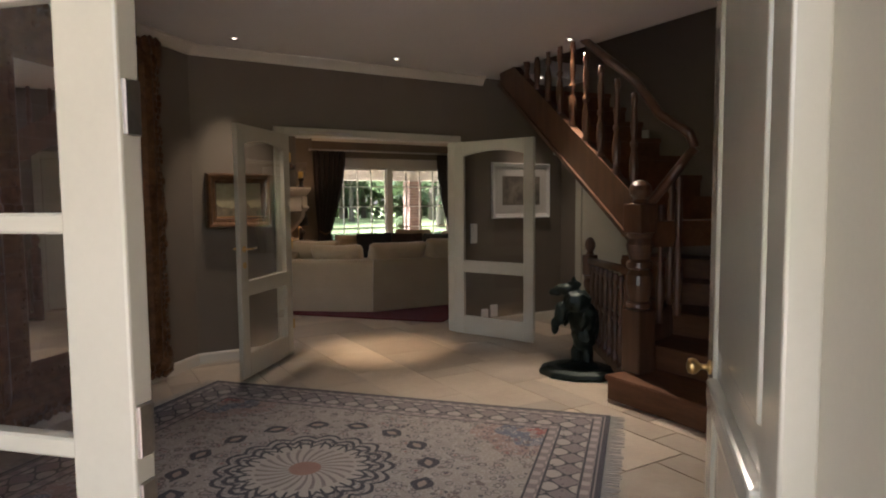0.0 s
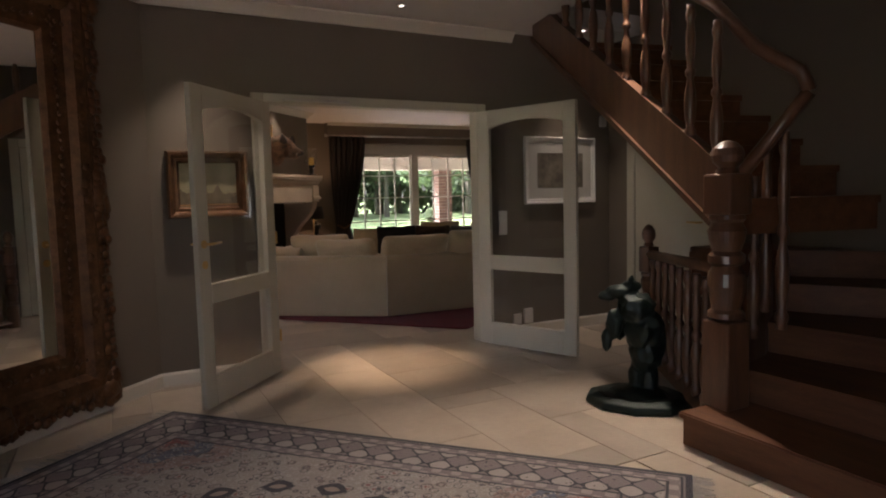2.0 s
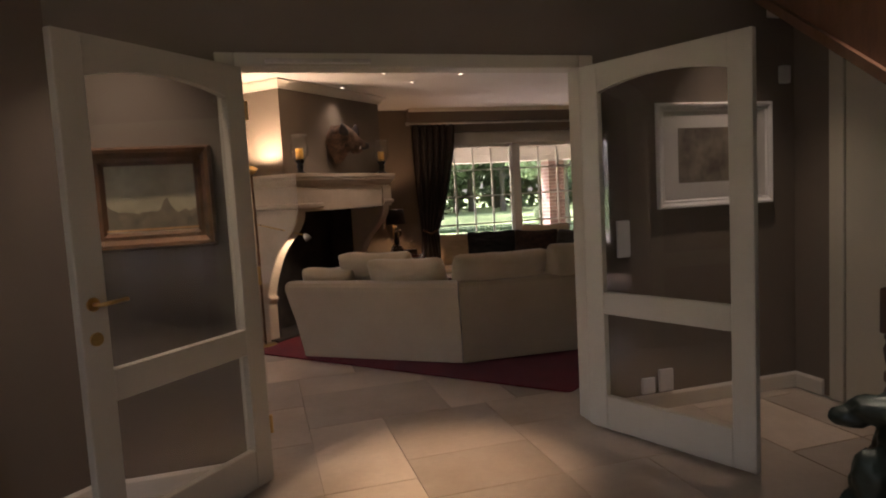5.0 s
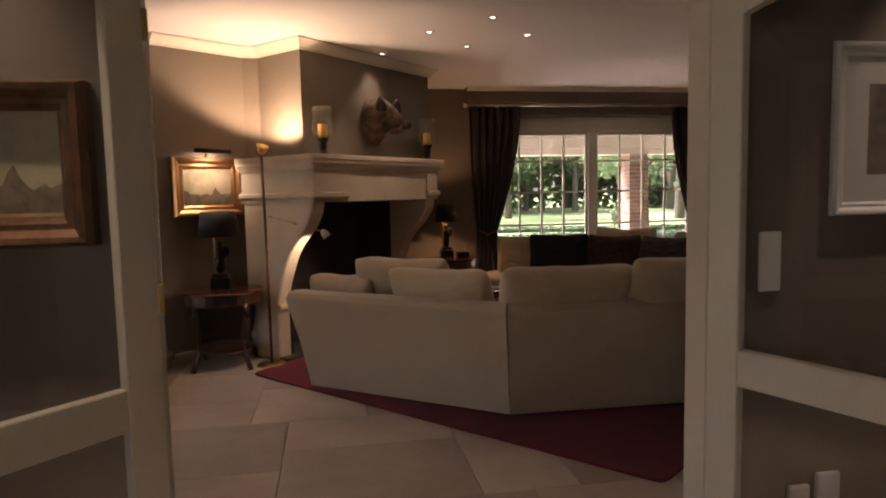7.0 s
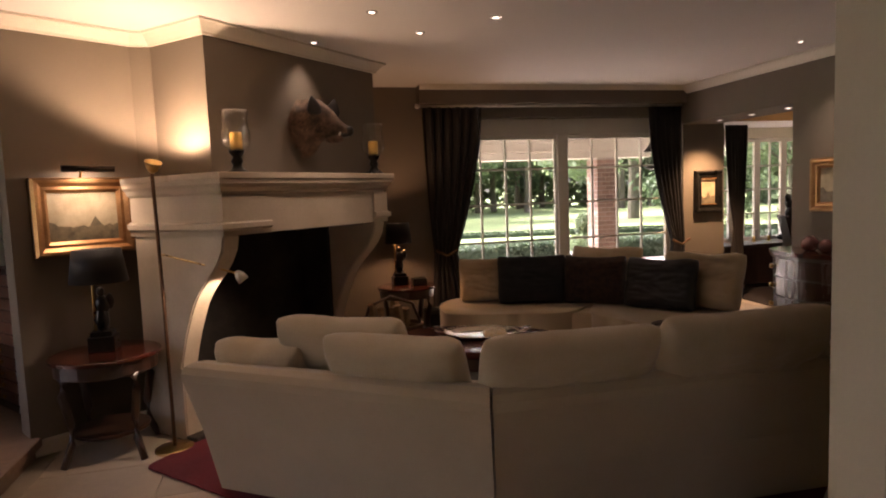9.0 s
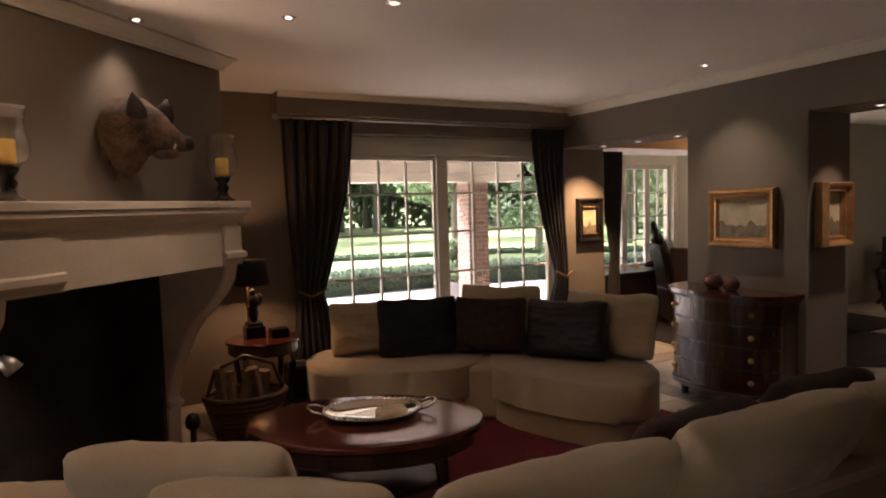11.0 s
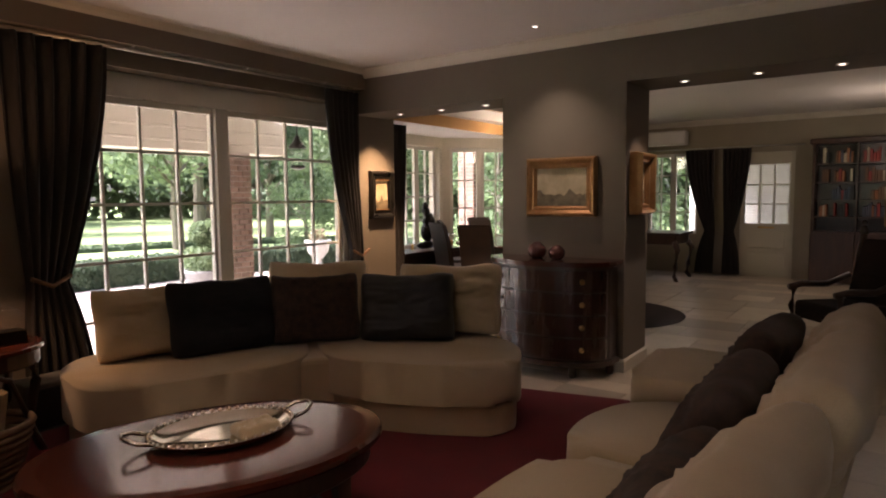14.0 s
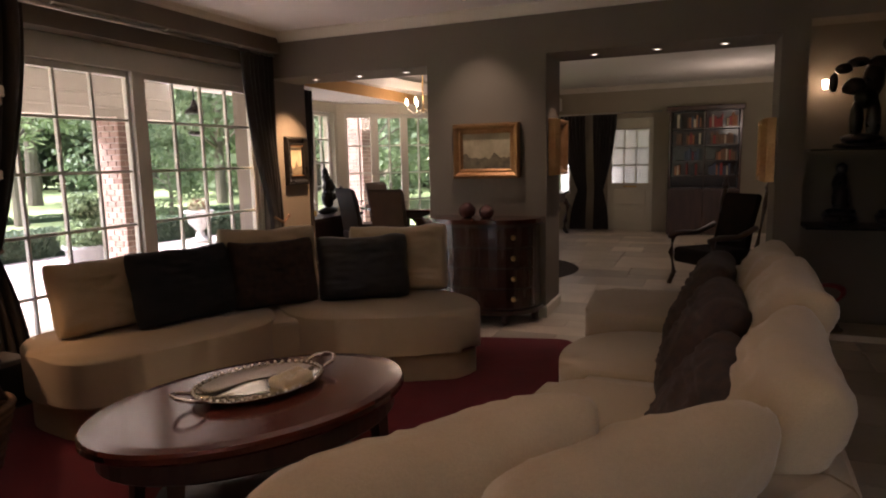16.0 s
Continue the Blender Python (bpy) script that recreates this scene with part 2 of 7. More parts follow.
def thing(name, label, category, m=None, group="", kind=""):
    ob = new(name)
    ob.empty_display_size = 0.1
    if m:
        ob.matrix_basis = m
    return tagged(ob, label, category, group, kind)


def box(bm, x0, x1, y0, y1, z0, z1, m=None):
    vs = [bm.verts.new((x, y, z)) for z in (z0, z1) for x, y in ((x0, y0), (x1, y0), (x1, y1), (x0, y1))]
    fs = [bm.faces.new([vs[i] for i in q]) for q in ((3, 2, 1, 0), (4, 5, 6, 7), (0, 1, 5, 4), (1, 2, 6, 5), (2, 3, 7, 6), (3, 0, 4, 7))]
    if m:
        bmesh.ops.transform(bm, matrix=m, verts=vs)
    return vs


def rbox(x0, x1, y0, y1, z0, z1, r=0.01, seg=2, bm=None):
    b = B()
    box(b, x0, x1, y0, y1, z0, z1)
    if r:
        bmesh.ops.bevel(b, geom=b.edges[:], offset=r, segments=seg, affect="EDGES", profile=0.5)
    if bm is None:
        return b
    join(bm, b)
    return bm


def join(bm, other, m=None):
    if m:
        bmesh.ops.transform(other, matrix=m, verts=other.verts)
    me = bpy.data.meshes.new("scratch")
    other.to_mesh(me)
    other.free()
    bm.from_mesh(me)
    bpy.data.meshes.remove(me)


def prism(bm, pts, z0, z1, m=None):
    lo = [bm.verts.new((x, y, z0)) for x, y in pts]
    hi = [bm.verts.new((x, y, z1)) for x, y in pts]
    n = len(pts)
    bm.faces.new(lo[::-1]), bm.faces.new(hi)
    for i in range(n):
        bm.faces.new((lo[i], lo[(i + 1) % n], hi[(i + 1) % n], hi[i]))
    if m:
        bmesh.ops.transform(bm, matrix=m, verts=lo + hi)
    return lo + hi


def lathe(bm, profile, seg=20, at=(0, 0, 0), sx=1.0, sy=1.0):
    rings = []
    for r, z in profile:
        rings.append([bm.verts.new((at[0] + sx * r * math.cos(2 * math.pi * i / seg), at[1] + sy * r * math.sin(2 * math.pi * i / seg), at[2] + z)) for i in range(seg)])
    for a, b in zip(rings, rings[1:]):
        for i in range(seg):
            bm.faces.new((a[i], a[(i + 1) % seg], b[(i + 1) % seg], b[i]))
    bm.faces.new(rings[0][::-1]), bm.faces.new(rings[-1])
    return bm


def tube(bm, pts, r, seg=8, taper=1.0):
    pts = [Vector(p) for p in pts]
    rings = []
    n = len(pts)
    for k, p in enumerate(pts):
        d = (pts[min(k + 1, n - 1)] - pts[max(k - 1, 0)]).normalized()
        side = d.cross(Vector((0, 0, 1)))
        if side.length < 0.05:
            side = d.cross(Vector((0, 1, 0)))
        side.normalize()
        up = side.cross(d)
        q = r * (1 + (taper - 1) * k / max(1, n - 1))
        rings.append([bm.verts.new(p + side * q * math.cos(2 * math.pi * i / seg) + up * q * math.sin(2 * math.pi * i / seg)) for i in range(seg)])
    for a, b in zip(rings, rings[1:]):
        for i in range(seg):
            bm.faces.new((a[i], a[(i + 1) % seg], b[(i + 1) % seg], b[i]))
    bm.faces.new(rings[0][::-1]), bm.faces.new(rings[-1])
    return bm


def sweep(bm, path, profile, closed=False):
    """A profile of (out, up) carried along a level path of (x, y, z), mitred at the bends; out is to the right of the way."""
    path = [Vector(p) for p in path]
    n = len(path)
    rings = []
    for k in range(n):
        a = path[k] - path[k - 1] if (k > 0 or closed) else path[1] - path[0]
        b = path[(k + 1) % n] - path[k] if (k < n - 1 or closed) else path[-1] - path[-2]
        na, nb = Vector((a.y, -a.x, 0)).normalized(), Vector((b.y, -b.x, 0)).normalized()
        mid = (na + nb).normalized()
        mid /= max(0.3, mid.dot(na))
        rings.append([bm.verts.new(path[k] + mid * o + Vector((0, 0, u))) for o, u in profile])
    m = len(profile)
    for k in range(n if closed else n - 1):
        a, b = rings[k], rings[(k + 1) % n]
        for i in range(m):
            bm.faces.new((a[i], a[(i + 1) % m], b[(i + 1) % m], b[i]))
    if not closed:
        bm.faces.new(rings[0]), bm.faces.new(rings[-1][::-1])
    return bm


def pillow(w, h, d, n=20, puff=0.55, sag=0.0, bm=None, m=None, seed=0):
    """A stuffed cushion, w wide (x), h high (z), d thick (y), standing on z = 0."""
    b = B()
    rows = []
    for side in (-1, 1):
        grid = []
        for i in range(n + 1):
            row = []
            for j in range(n + 1):
                u, v = 2 * i / n - 1, 2 * j / n - 1
                edge = max(0.0, (1 - abs(u) ** 4) * (1 - abs(v) ** 4))
                wob = edge * (0.020 * noise.noise(Vector((u * 2.3 + seed, v * 2.3, side))) + 0.004 * noise.noise(Vector((u * 5 + seed, v * 4, side))) + 0.018 * (1 - abs(noise.noise(Vector((u * 1.6 + seed * 2, v * 5.0, side + 5))))) ** 6)
                pinch = 1 - 0.05 * (1 - abs(u)) * abs(v) ** 3
                pinch2 = 1 - 0.05 * (1 - abs(v)) * abs(u) ** 3
                corner = 1 - 0.06 * (abs(u) * abs(v)) ** 5
                pinch, pinch2 = pinch * corner, pinch2 * corner
                row.append(b.verts.new((u * w / 2 * pinch2, side * (0.012 + d / 2 * edge ** puff) + wob, (v * pinch + 1) * h / 2 + 0.014 * noise.noise(Vector((u * 2.0 + seed * 1.7, v * 2.0, 3.0))) * max(0.0, v) - sag * (1 - u * u) * (v + 1) / 2)))
            grid.append(row)
        rows.append(grid)
        for i in range(n):
            for j in range(n):
                q = (grid[i][j], grid[i + 1][j], grid[i + 1][j + 1], grid[i][j + 1])
                b.faces.new(q if side < 0 else q[::-1])
    rim = [(i, 0) for i in range(n)] + [(n, j) for j in range(n)] + [(i, n) for i in range(n, 0, -1)] + [(0, j) for j in range(n, 0, -1)]
    for (a, c), (e, f) in zip(rim, rim[1:] + rim[:1]):
        b.faces.new((rows[0][a][c], rows[1][a][c], rows[1][e][f], rows[0][e][f]))
    if bm is None:
        if m:
            bmesh.ops.transform(b, matrix=m, verts=b.verts)
        return b
    join(bm, b, m)
    return bm


def smooth_poly(pts, r=0.12, n=5):
    """A closed outline with its corners rounded."""
    out = []
    k = len(pts)
    for i in range(k):
        p, a, c = Vector(pts[i]), Vector(pts[i - 1]), Vector(pts[(i + 1) % k])
        rr = min(r, (a - p).length * 0.45, (c - p).length * 0.45)
        s, e = p + (a - p).normalized() * rr, p + (c - p).normalized() * rr
        for j in range(n + 1):
            u = j / n
            out.append(tuple((1 - u) ** 2 * s + 2 * u * (1 - u) * p + u * u * e))
    return out


def slab(pts, z0, z1, r=0.05, seg=3, bottom=True):
    """An upholstered slab over an outline, its top edge rounded."""
    b = B()
    prism(b, pts, z0, z1)
    top = [e for e in b.edges if all(abs(v.co.z - z1) < 1e-6 for v in e.verts)]
    low = [e for e in b.edges if all(abs(v.co.z - z0) < 1e-6 for v in e.verts)] if bottom else []
    bmesh.ops.bevel(b, geom=top + low, offset=r, segments=seg, affect="EDGES", profile=0.5)
    return b


def wall(name, p0, p1, z0, z1, thick, material, openings=(), label=""):
    """A wall whose seen face runs from p0 to p1, its thickness to the left of that way; openings as (from, to, sill, head) along it."""
    a, c = Vector(p0), Vector(p1)
    length = (c - a).length
    b = B()
    s = 0.0
    for o0, o1, lo, hi in sorted(openings):
        if o0 > s:
            box(b, s, o0, 0, thick, z0, z1)
        if lo > z0:
            box(b, o0, o1, 0, thick, z0, lo)
        if hi < z1:
            box(b, o0, o1, 0, thick, hi, z1)
        s = o1
    if s < length:
        box(b, s, length, 0, thick, z0, z1)
    ob = part(name, b, material)
    ob.matrix_basis = pose(a.x, a.y, 0, 0, 0, math.degrees(math.atan2(c.y - a.y, c.x - a.x)))
    return tagged(ob, label or "matt taupe painted plaster wall", "wall", kind="structure")


CROWN = [(0, 0), (0.085, 0), (0.085, -0.015), (0.07, -0.02), (0.045, -0.045), (0.025, -0.07), (0.02, -0.085), (0, -0.085)]
SKIRT = [(0, 0), (0.018, 0), (0.018, 0.085), (0.008, 0.10), (0, 0.10)]


def moulding(name, path, z, profile, material, label, category):
    return tagged(part(name, sweep(B(), [(x, y, z) for x, y in path], profile), material), label, category, kind="structure")


# ---- structure ----
HC, LC = 2.78, 2.62          # ceilings of hall and living room
DIAG = math.sqrt(0.5)
HA, HB, HF = (-1.745, 3.145), (0.95, 5.84), (1.55, -0.15)

# ground and floors
g = B()
for x0, x1, y0, y1 in ((-400, 400, 24.0, 500), (-400, -14.0, -400, 24.0), (15.0, 400, -400, 24.0), (-14.0, 15.0, -400, -14.0), (-14.0, 15.0, 17.6, 24.0)):
    box(g, x0, x1, y0, y1, -0.6, -0.12)
tagged(part("ground", g, GRASS), "mown green lawn reaching the far trees", "lawn", kind="structure")
# south of the house the paving is unseen, added against green bounce light
g = B()
box(g, -14.0, 15.0, -14.0, 17.6, -0.6, -0.10)
tagged(part("pavement", g, PAVE), "pale pinkish paved terrace round the house", "paving", kind="structure")
g = B()
box(g, -1.9, 14.0, 1.2, 13.6, -0.099, -0.012)
prism(g, [(-1.8, 3.1), (1.5, -0.2), (3.4, 1.6), (3.4, 3.5)], -0.099, -0.013)
FLOOR = tagged(part("floor", g, GROUT), "pale limestone tiled floor with sandy joints", "floor", kind="structure")

# hall
wall("wall_mirror", HB, HA, 0, 2.95, -0.25, WALL, label="dark taupe painted hall wall behind the mirror")
wall("wall_front", HA, HF, 0, 2.95, -0.3, WALL, [(1.59, 3.77, -0.1, 2.25)], "dark taupe wall round the front doors")
wall("wall_doors", (5.15, 5.84), HB, 0, 2.95, -0.08, WALL, [(1.53, 3.41, 0, 2.08)], "dark taupe wall round the double doors")
wall("wall_hall_east", (5.15, 1.65), (5.15, 6.04), 0, 5.2, -0.2, WALL, label="dark taupe painted stairwell wall")
wall("wall_hall_south", (3.35, 1.65), (5.35, 1.65), 0, 5.2, -0.2, WALL, label="dark taupe painted stairwell wall")
wall("wall_hall_side", HF, (3.35, 1.65), 0, 2.95, -0.2, WALL)
wall("wall_stairwell_north", (5.15, 5.42), (3.85, 5.42), 2.95, 5.2, -0.15, WALL, label="dark taupe painted stairwell wall")
wall("wall_stairwell_west", (4.0, 5.42), (4.0, 1.65), 2.95, 5.2, -0.15, WALL, label="dark taupe painted stairwell wall")
c = B()
prism(c, [HA, HF, (3.35, 1.65), (4.0, 1.65), (4.0, 5.42), (5.15, 5.42), (5.15, 5.84), HB], HC, 2.95)
tagged(part("ceiling_hall", c, CEIL), "off-white painted hall ceiling", "ceiling", kind="structure")
c = B()
box(c, 3.85, 5.35, 1.45, 5.6, 5.2, 5.3)
tagged(part("ceiling_stairwell", c, CEIL), "off-white ceiling high over the stairs", "ceiling", kind="structure")
moulding("trim_hall_crown", [(4.0, 5.84), HB, HA, HF], HC, [(-o, u) for o, u in CROWN], TRIM, "white moulded cornice under the hall ceiling", "cornice")
moulding("baseboard_hall", [(1.64, 5.84), HB, HA, (-0.62, 2.02)], 0, [(-o, u) for o, u in SKIRT], TRIM, "cream painted skirting board", "skirting")
moulding("baseboard_hall_door", [(5.15, 5.62), (5.15, 5.84), (3.72, 5.84)], 0, [(-o, u) for o, u in SKIRT], TRIM, "cream painted skirting board", "skirting")
# living room
BL, BR = (2.09, 9.12), (3.32, 10.32)      # ends of the chimney breast's face
P0, P1, P2 = (0.96, 9.06), (1.59, 9.49), (1.72, 9.49)
wall("wall_window", (7.75, 11.5), (2.6, 11.5), 0, 2.95, -0.28, WALL, [(0.57, 3.43, 0.0, 2.30)], "taupe wall round the garden window")
wall("wall_picture", P1, P0, 0, 2.95, -0.16, WALL, label="taupe wall lit by a picture lamp")
c = B()
prism(c, [P1, P2, BL, BR, (2.9, 11.52), (1.4, 10.2)], 1.30, 2.95)
prism(c, [P1, P2, (1.40, 10.2)], 0, 1.30)
prism(c, [(1.75, 9.475), (2.98, 10.67), (2.98, 11.505), (2.9, 11.52), (1.42, 10.2)], 0, 1.299)
tagged(part("wall_chimney", c, WALL), "taupe chimney breast set across the room's corner", "wall", kind="structure")
w = B()
box(w, 7.12, 7.65, 8.70, 9.77, 0, LC + 0.2)
box(w, 7.12, 7.65, 9.77, 11.5, 2.20, LC + 0.2)
box(w, 7.12, 7.65, 6.98, 8.70, 2.22, LC + 0.2)
box(w, 7.12, 7.65, 6.80, 6.98, 0, LC + 0.2)
box(w, 7.45, 7.65, 5.9, 6.80, 0, LC + 0.2)
box(w, 7.12, 7.45, 5.9, 6.80, 2.30, LC + 0.2)
tagged(part("wall_east", w, WALL), "taupe wall with two wide openings and a niche", "wall", kind="structure")
wall("wall_living_south", (5.352, 6.04), (7.65, 6.04), 0, 2.95, -0.14, WALL)
c = B()
box(c, 0.90, 7.65, 5.915, 11.5, LC, 2.86)
tagged(part("ceiling_living", c, CEIL), "off-white living room ceiling with downlights", "ceiling", kind="structure")
c = B()
box(c, 3.95, 7.12, 11.33, 11.5, 2.43, LC)
tagged(part("wall_pelmet", c, WALL), "taupe painted bulkhead over the curtain rail", "bulkhead", kind="structure")
moulding("trim_living_crown", [(7.12, 11.33), (7.12, 6.04)], LC, CROWN, TRIM, "white moulded cornice along the ceiling", "cornice")
moulding("trim_chimney_crown", [P0, P1, P2, BL, BR, (3.05, 10.6)], LC, CROWN, TRIM, "white moulded cornice round the chimney breast", "cornice")
moulding("trim_window_crown", [(3.95, 11.33), (7.12, 11.33)], LC, [(0, 0), (0.05, 0), (0.03, -0.03), (0, -0.05)], TRIM, "white narrow cornice over the window", "cornice")
moulding("baseboard_pillar", [(7.65, 8.70), (7.12, 8.70), (7.12, 9.77), (7.65, 9.77)], 0, [(-o, u) for o, u in SKIRT], TRIM, "cream skirting round the pillar", "skirting")
moulding("baseboard_picture", [P0, P1, P2], 0.0, SKIRT, TRIM, "cream skirting board", "skirting")
moulding("baseboard_east", [(7.12, 6.80), (7.12, 6.98), (7.65, 6.98)], 0, [(-o, u) for o, u in SKIRT], TRIM, "cream skirting board", "skirting")
# raised side room
c = B()
box(c, -2.2, 0.90, 5.9, 11.55, 2.86, 2.98)
tagged(part("ceiling_side", c, CEIL), "pale ceiling of the side room", "ceiling", kind="structure")
moulding("trim_side_crown", [(-2.0, 6.04), (-2.0, 11.35), (1.6, 11.35)], 2.86, CROWN, TRIM, "white moulded cornice in the side room", "cornice")
f = B()
box(f, -2.0, 0.98, 6.04, 11.4, 0.0, 0.12)
tagged(part("floor_raised", f, PARQUET), "brown wooden floor one low step up", "floor", kind="structure")
f = rbox(0.98, 1.02, 6.04, 9.06, 0.07, 0.125, 0.006)
tagged(part("trim_step", f, PARQUET), "brown wooden step nosing", "step", kind="structure")
# the opening in the west wall is added, out of view, for daylight
wall("wall_raised_west", (-2.0, 6.04), (-2.0, 11.4), 0, 2.86, 0.2, SIDEWALL, [(1.0, 3.4, 0.5, 2.1)])
wall("wall_raised_north", (-2.0, 11.35), (2.6, 11.35), 0, 2.86, 0.2, SIDEWALL)
wall("wall_raised_south", (0.95, 6.04), (-2.2, 6.04), 0, 2.86, 0.2, SIDEWALL)
# dining bay and study
DC = 2.62
wall("wall_bay_west", (7.75, 11.5), (8.35, 12.75), 0, 2.9, 0.2, WALL)
wall("wall_bay_north", (8.35, 12.75), (10.4, 12.75), 0, 2.9, 0.2, DOORPAINT, [(0.12, 1.97, 0.62, 2.12)], "cream panelled bay wall")
wall("wall_bay_east", (10.4, 12.75), (11.65, 11.5), 0, 2.9, 0.2, DOORPAINT, [(0.12, 1.62, 0.25, 2.12)], "cream panelled bay wall")
wall("wall_dining_east", (11.65, 11.5), (11.65, 11.1), 0, 2.9, 0.2, WALL)
wall("wall_study_north", (11.65, 11.1), (13.95, 11.1), 0, 2.9, 0.2, STUDYWALL)
wall("wall_study_east", (13.9, 11.1), (13.9, 5.5), 0, 2.9, 0.2, STUDYWALL, [(0.42, 1.28, 0.68, 2.08), (1.96, 2.76, 0.0, 2.05)], "pale cream painted study wall")
wall("wall_study_south", (13.9, 5.6), (7.65, 5.6), 0, 2.9, 0.2, STUDYWALL)
c = B()
box(c, 7.65, 14.1, 5.5, 11.85, DC, 2.9)
tagged(part("ceiling_dining", c, CEIL), "off-white ceiling of dining room and study", "ceiling", kind="structure")
c = B()
prism(c, [(7.6, 11.85), (11.7, 11.85), (11.7, 13.2), (7.6, 13.2)], 2.27, 2.9)
tagged(part("ceiling_bay", c, CEIL), "white lowered ceiling of the bay window", "ceiling", kind="structure")
# thin face sheet; its ochre colour stands in for warm light on it
c = B()
prism(c, [(7.65, 11.842), (11.65, 11.842), (11.65, 11.85), (7.65, 11.85)], 2.27, DC)
tagged(part("wall_bulkhead", c, surf("lamplit_ochre", (0.42, 0.24, 0.09), (0.48, 0.28, 0.11), 0.8, grain=0.05)), "bulkhead over the bay, warm lamplight put into its ochre colour", "bulkhead", kind="structure")
wall("wall_vestibule", (15.3, 10.3), (15.3, 7.4), -0.1, 2.9, 0.2, WHITEWALL, label="pale white wall beyond the study door")
# slab out of view, added to dim the white wall behind the door panes
c = B()
prism(c, [(14.1, 7.4), (15.5, 7.4), (15.5, 10.3), (14.1, 10.3)], 2.6, 2.9)
tagged(part("ceiling_vestibule", c, CEIL), "unseen pale ceiling added to shade the wall beyond the study door", "ceiling", kind="structure")
moulding("trim_study_crown", [(13.9, 5.6), (13.9, 11.1)], DC, [(-o, u) for o, u in CROWN], TRIM, "white moulded cornice in the study", "cornice")


# ---- doors ----
def arch_outline(x0, x1, z0, z1, rise, n=14):
    pts = [(x0, z0), (x1, z0), (x1, z1 - rise)]
    pts += [(x1 + (x0 - x1) * i / n, z1 - rise + rise * math.sin(math.pi * i / n) ** 0.9) for i in range(1, n)]
    return pts + [(x0, z1 - rise)]


def plate(bm, outline, y0, y1):
    """A plate standing in the x-z plane."""
    prism(bm, [(x, -z) for x, z in outline], y0, y1, Matrix.Rotation(radians(-90), 4, "X"))
    return bm


def glazed_leaf(w, h, lever=True, label=""):
    """A cream door leaf with an arched upper pane and a low pane, hinged at x = 0."""
    d = thing("door", label or "cream painted glazed door leaf standing open", "door", group="double doors", kind="")
    t = 0.04
    st = 0.115
    lo0, lo1, up0, up1 = 0.205, 0.675, 0.80, h - 0.105
    b = B()
    rbox(0, st, -t / 2, t / 2, 0.012, h, 0.004, 1, b)
    rbox(w - st, w, -t / 2, t / 2, 0.012, h, 0.004, 1, b)
    rbox(st, w - st, -t / 2, t / 2, 0.012, lo0, 0.004, 1, b)
    rbox(st, w - st, -t / 2, t / 2, lo1, up0, 0.004, 1, b)
    n = 16
    rise = 0.05
    arc = [(st + (w - 2 * st) * i / n, up1 - rise + rise * math.sin(math.pi * i / n) ** 0.8) for i in range(n + 1)]
    plate(b, arc + [(w - st, h - 0.001), (st, h - 0.001)], -t / 2, t / 2)
    part("leaf_frame", b, DOORPAINT, d)
    for nm, z0, z1, r in (("lower_pane", lo0, lo1, 0), ("upper_pane", up0, up1, rise)):
        b = B()
        if r:
            plate(b, [(st - 0.005, z0 - 0.005), (w - st + 0.005, z0 - 0.005)] + arc[::-1], -0.003, 0.003)
        else:
            box(b, st - 0.005, w - st + 0.005, -0.003, 0.003, z0 - 0.005, z1 + 0.005)
        p = part(nm, b, GLASS, d, "clear glass pane")
        p.visible_shadow = False
    x = w - 0.055
    for z, nm in ((1.06, "rosette"), (0.93, "key_plate")) if lever else ():
        b = B()
        lathe(b, [(0.026, 0), (0.026, 0.006), (0.02, 0.01)], 14)
        lathe(b, [(0.026, -t - 0.006), (0.026, -t), (0.02, -t)], 14)
        bmesh.ops.transform(b, matrix=pose(x, -t / 2, z, 90), verts=b.verts)
        part(nm, b, BRASS, d, "round brass plate")
    for s in (-1, 1) if lever else ():
        b = tube(B(), [(x, s * t / 2, 1.06), (x, s * (t / 2 + 0.05), 1.06), (x - 0.02, s * (t / 2 + 0.055), 1.062), (x - 0.11, s * (t / 2 + 0.05), 1.065)], 0.008, 8)
        part("lever", b, BRASS, d, "brass lever handle", True)
    for z in (0.25, 1.0, 1.8):
        b = lathe(B(), [(0.009, 0), (0.009, 0.09)], 10, (-0.004, 0.022, z))
        part("hinge", b, BRASS, d, "brass hinge")
    return d


left = glazed_leaf(0.925, 2.052)
left.matrix_basis = pose(1.775, 5.775, 0, 0, 0, math.degrees(math.atan2(5.09 - 5.775, 1.15 - 1.775)))
right = glazed_leaf(0.955, 2.052, False)
right.matrix_basis = pose(3.60, 5.765, 0, 0, 0, math.degrees(math.atan2(4.875 - 5.765, 3.965 - 3.60)))
b = B()
for x0, x1, y0, y1, z0, z1 in ((1.665, 1.755, 5.80, 5.94, 0, 2.13), (3.605, 3.695, 5.80, 5.94, 0, 2.13), (1.755, 3.605, 5.80, 5.94, 2.058, 2.13)):
    rbox(x0, x1, y0, y1, z0, z1, 0.006, 1, b)
frame_ob = tagged(part("door_frame", b, DOORPAINT), "cream painted frame of the double doors", "door frame", kind="structure")
b = rbox(1.90, 2.42, 5.775, 5.80, 2.075, 2.095, 0.003, 1)
part("closer_rail", b, STEEL, frame_ob, "slim metal door closer rail")

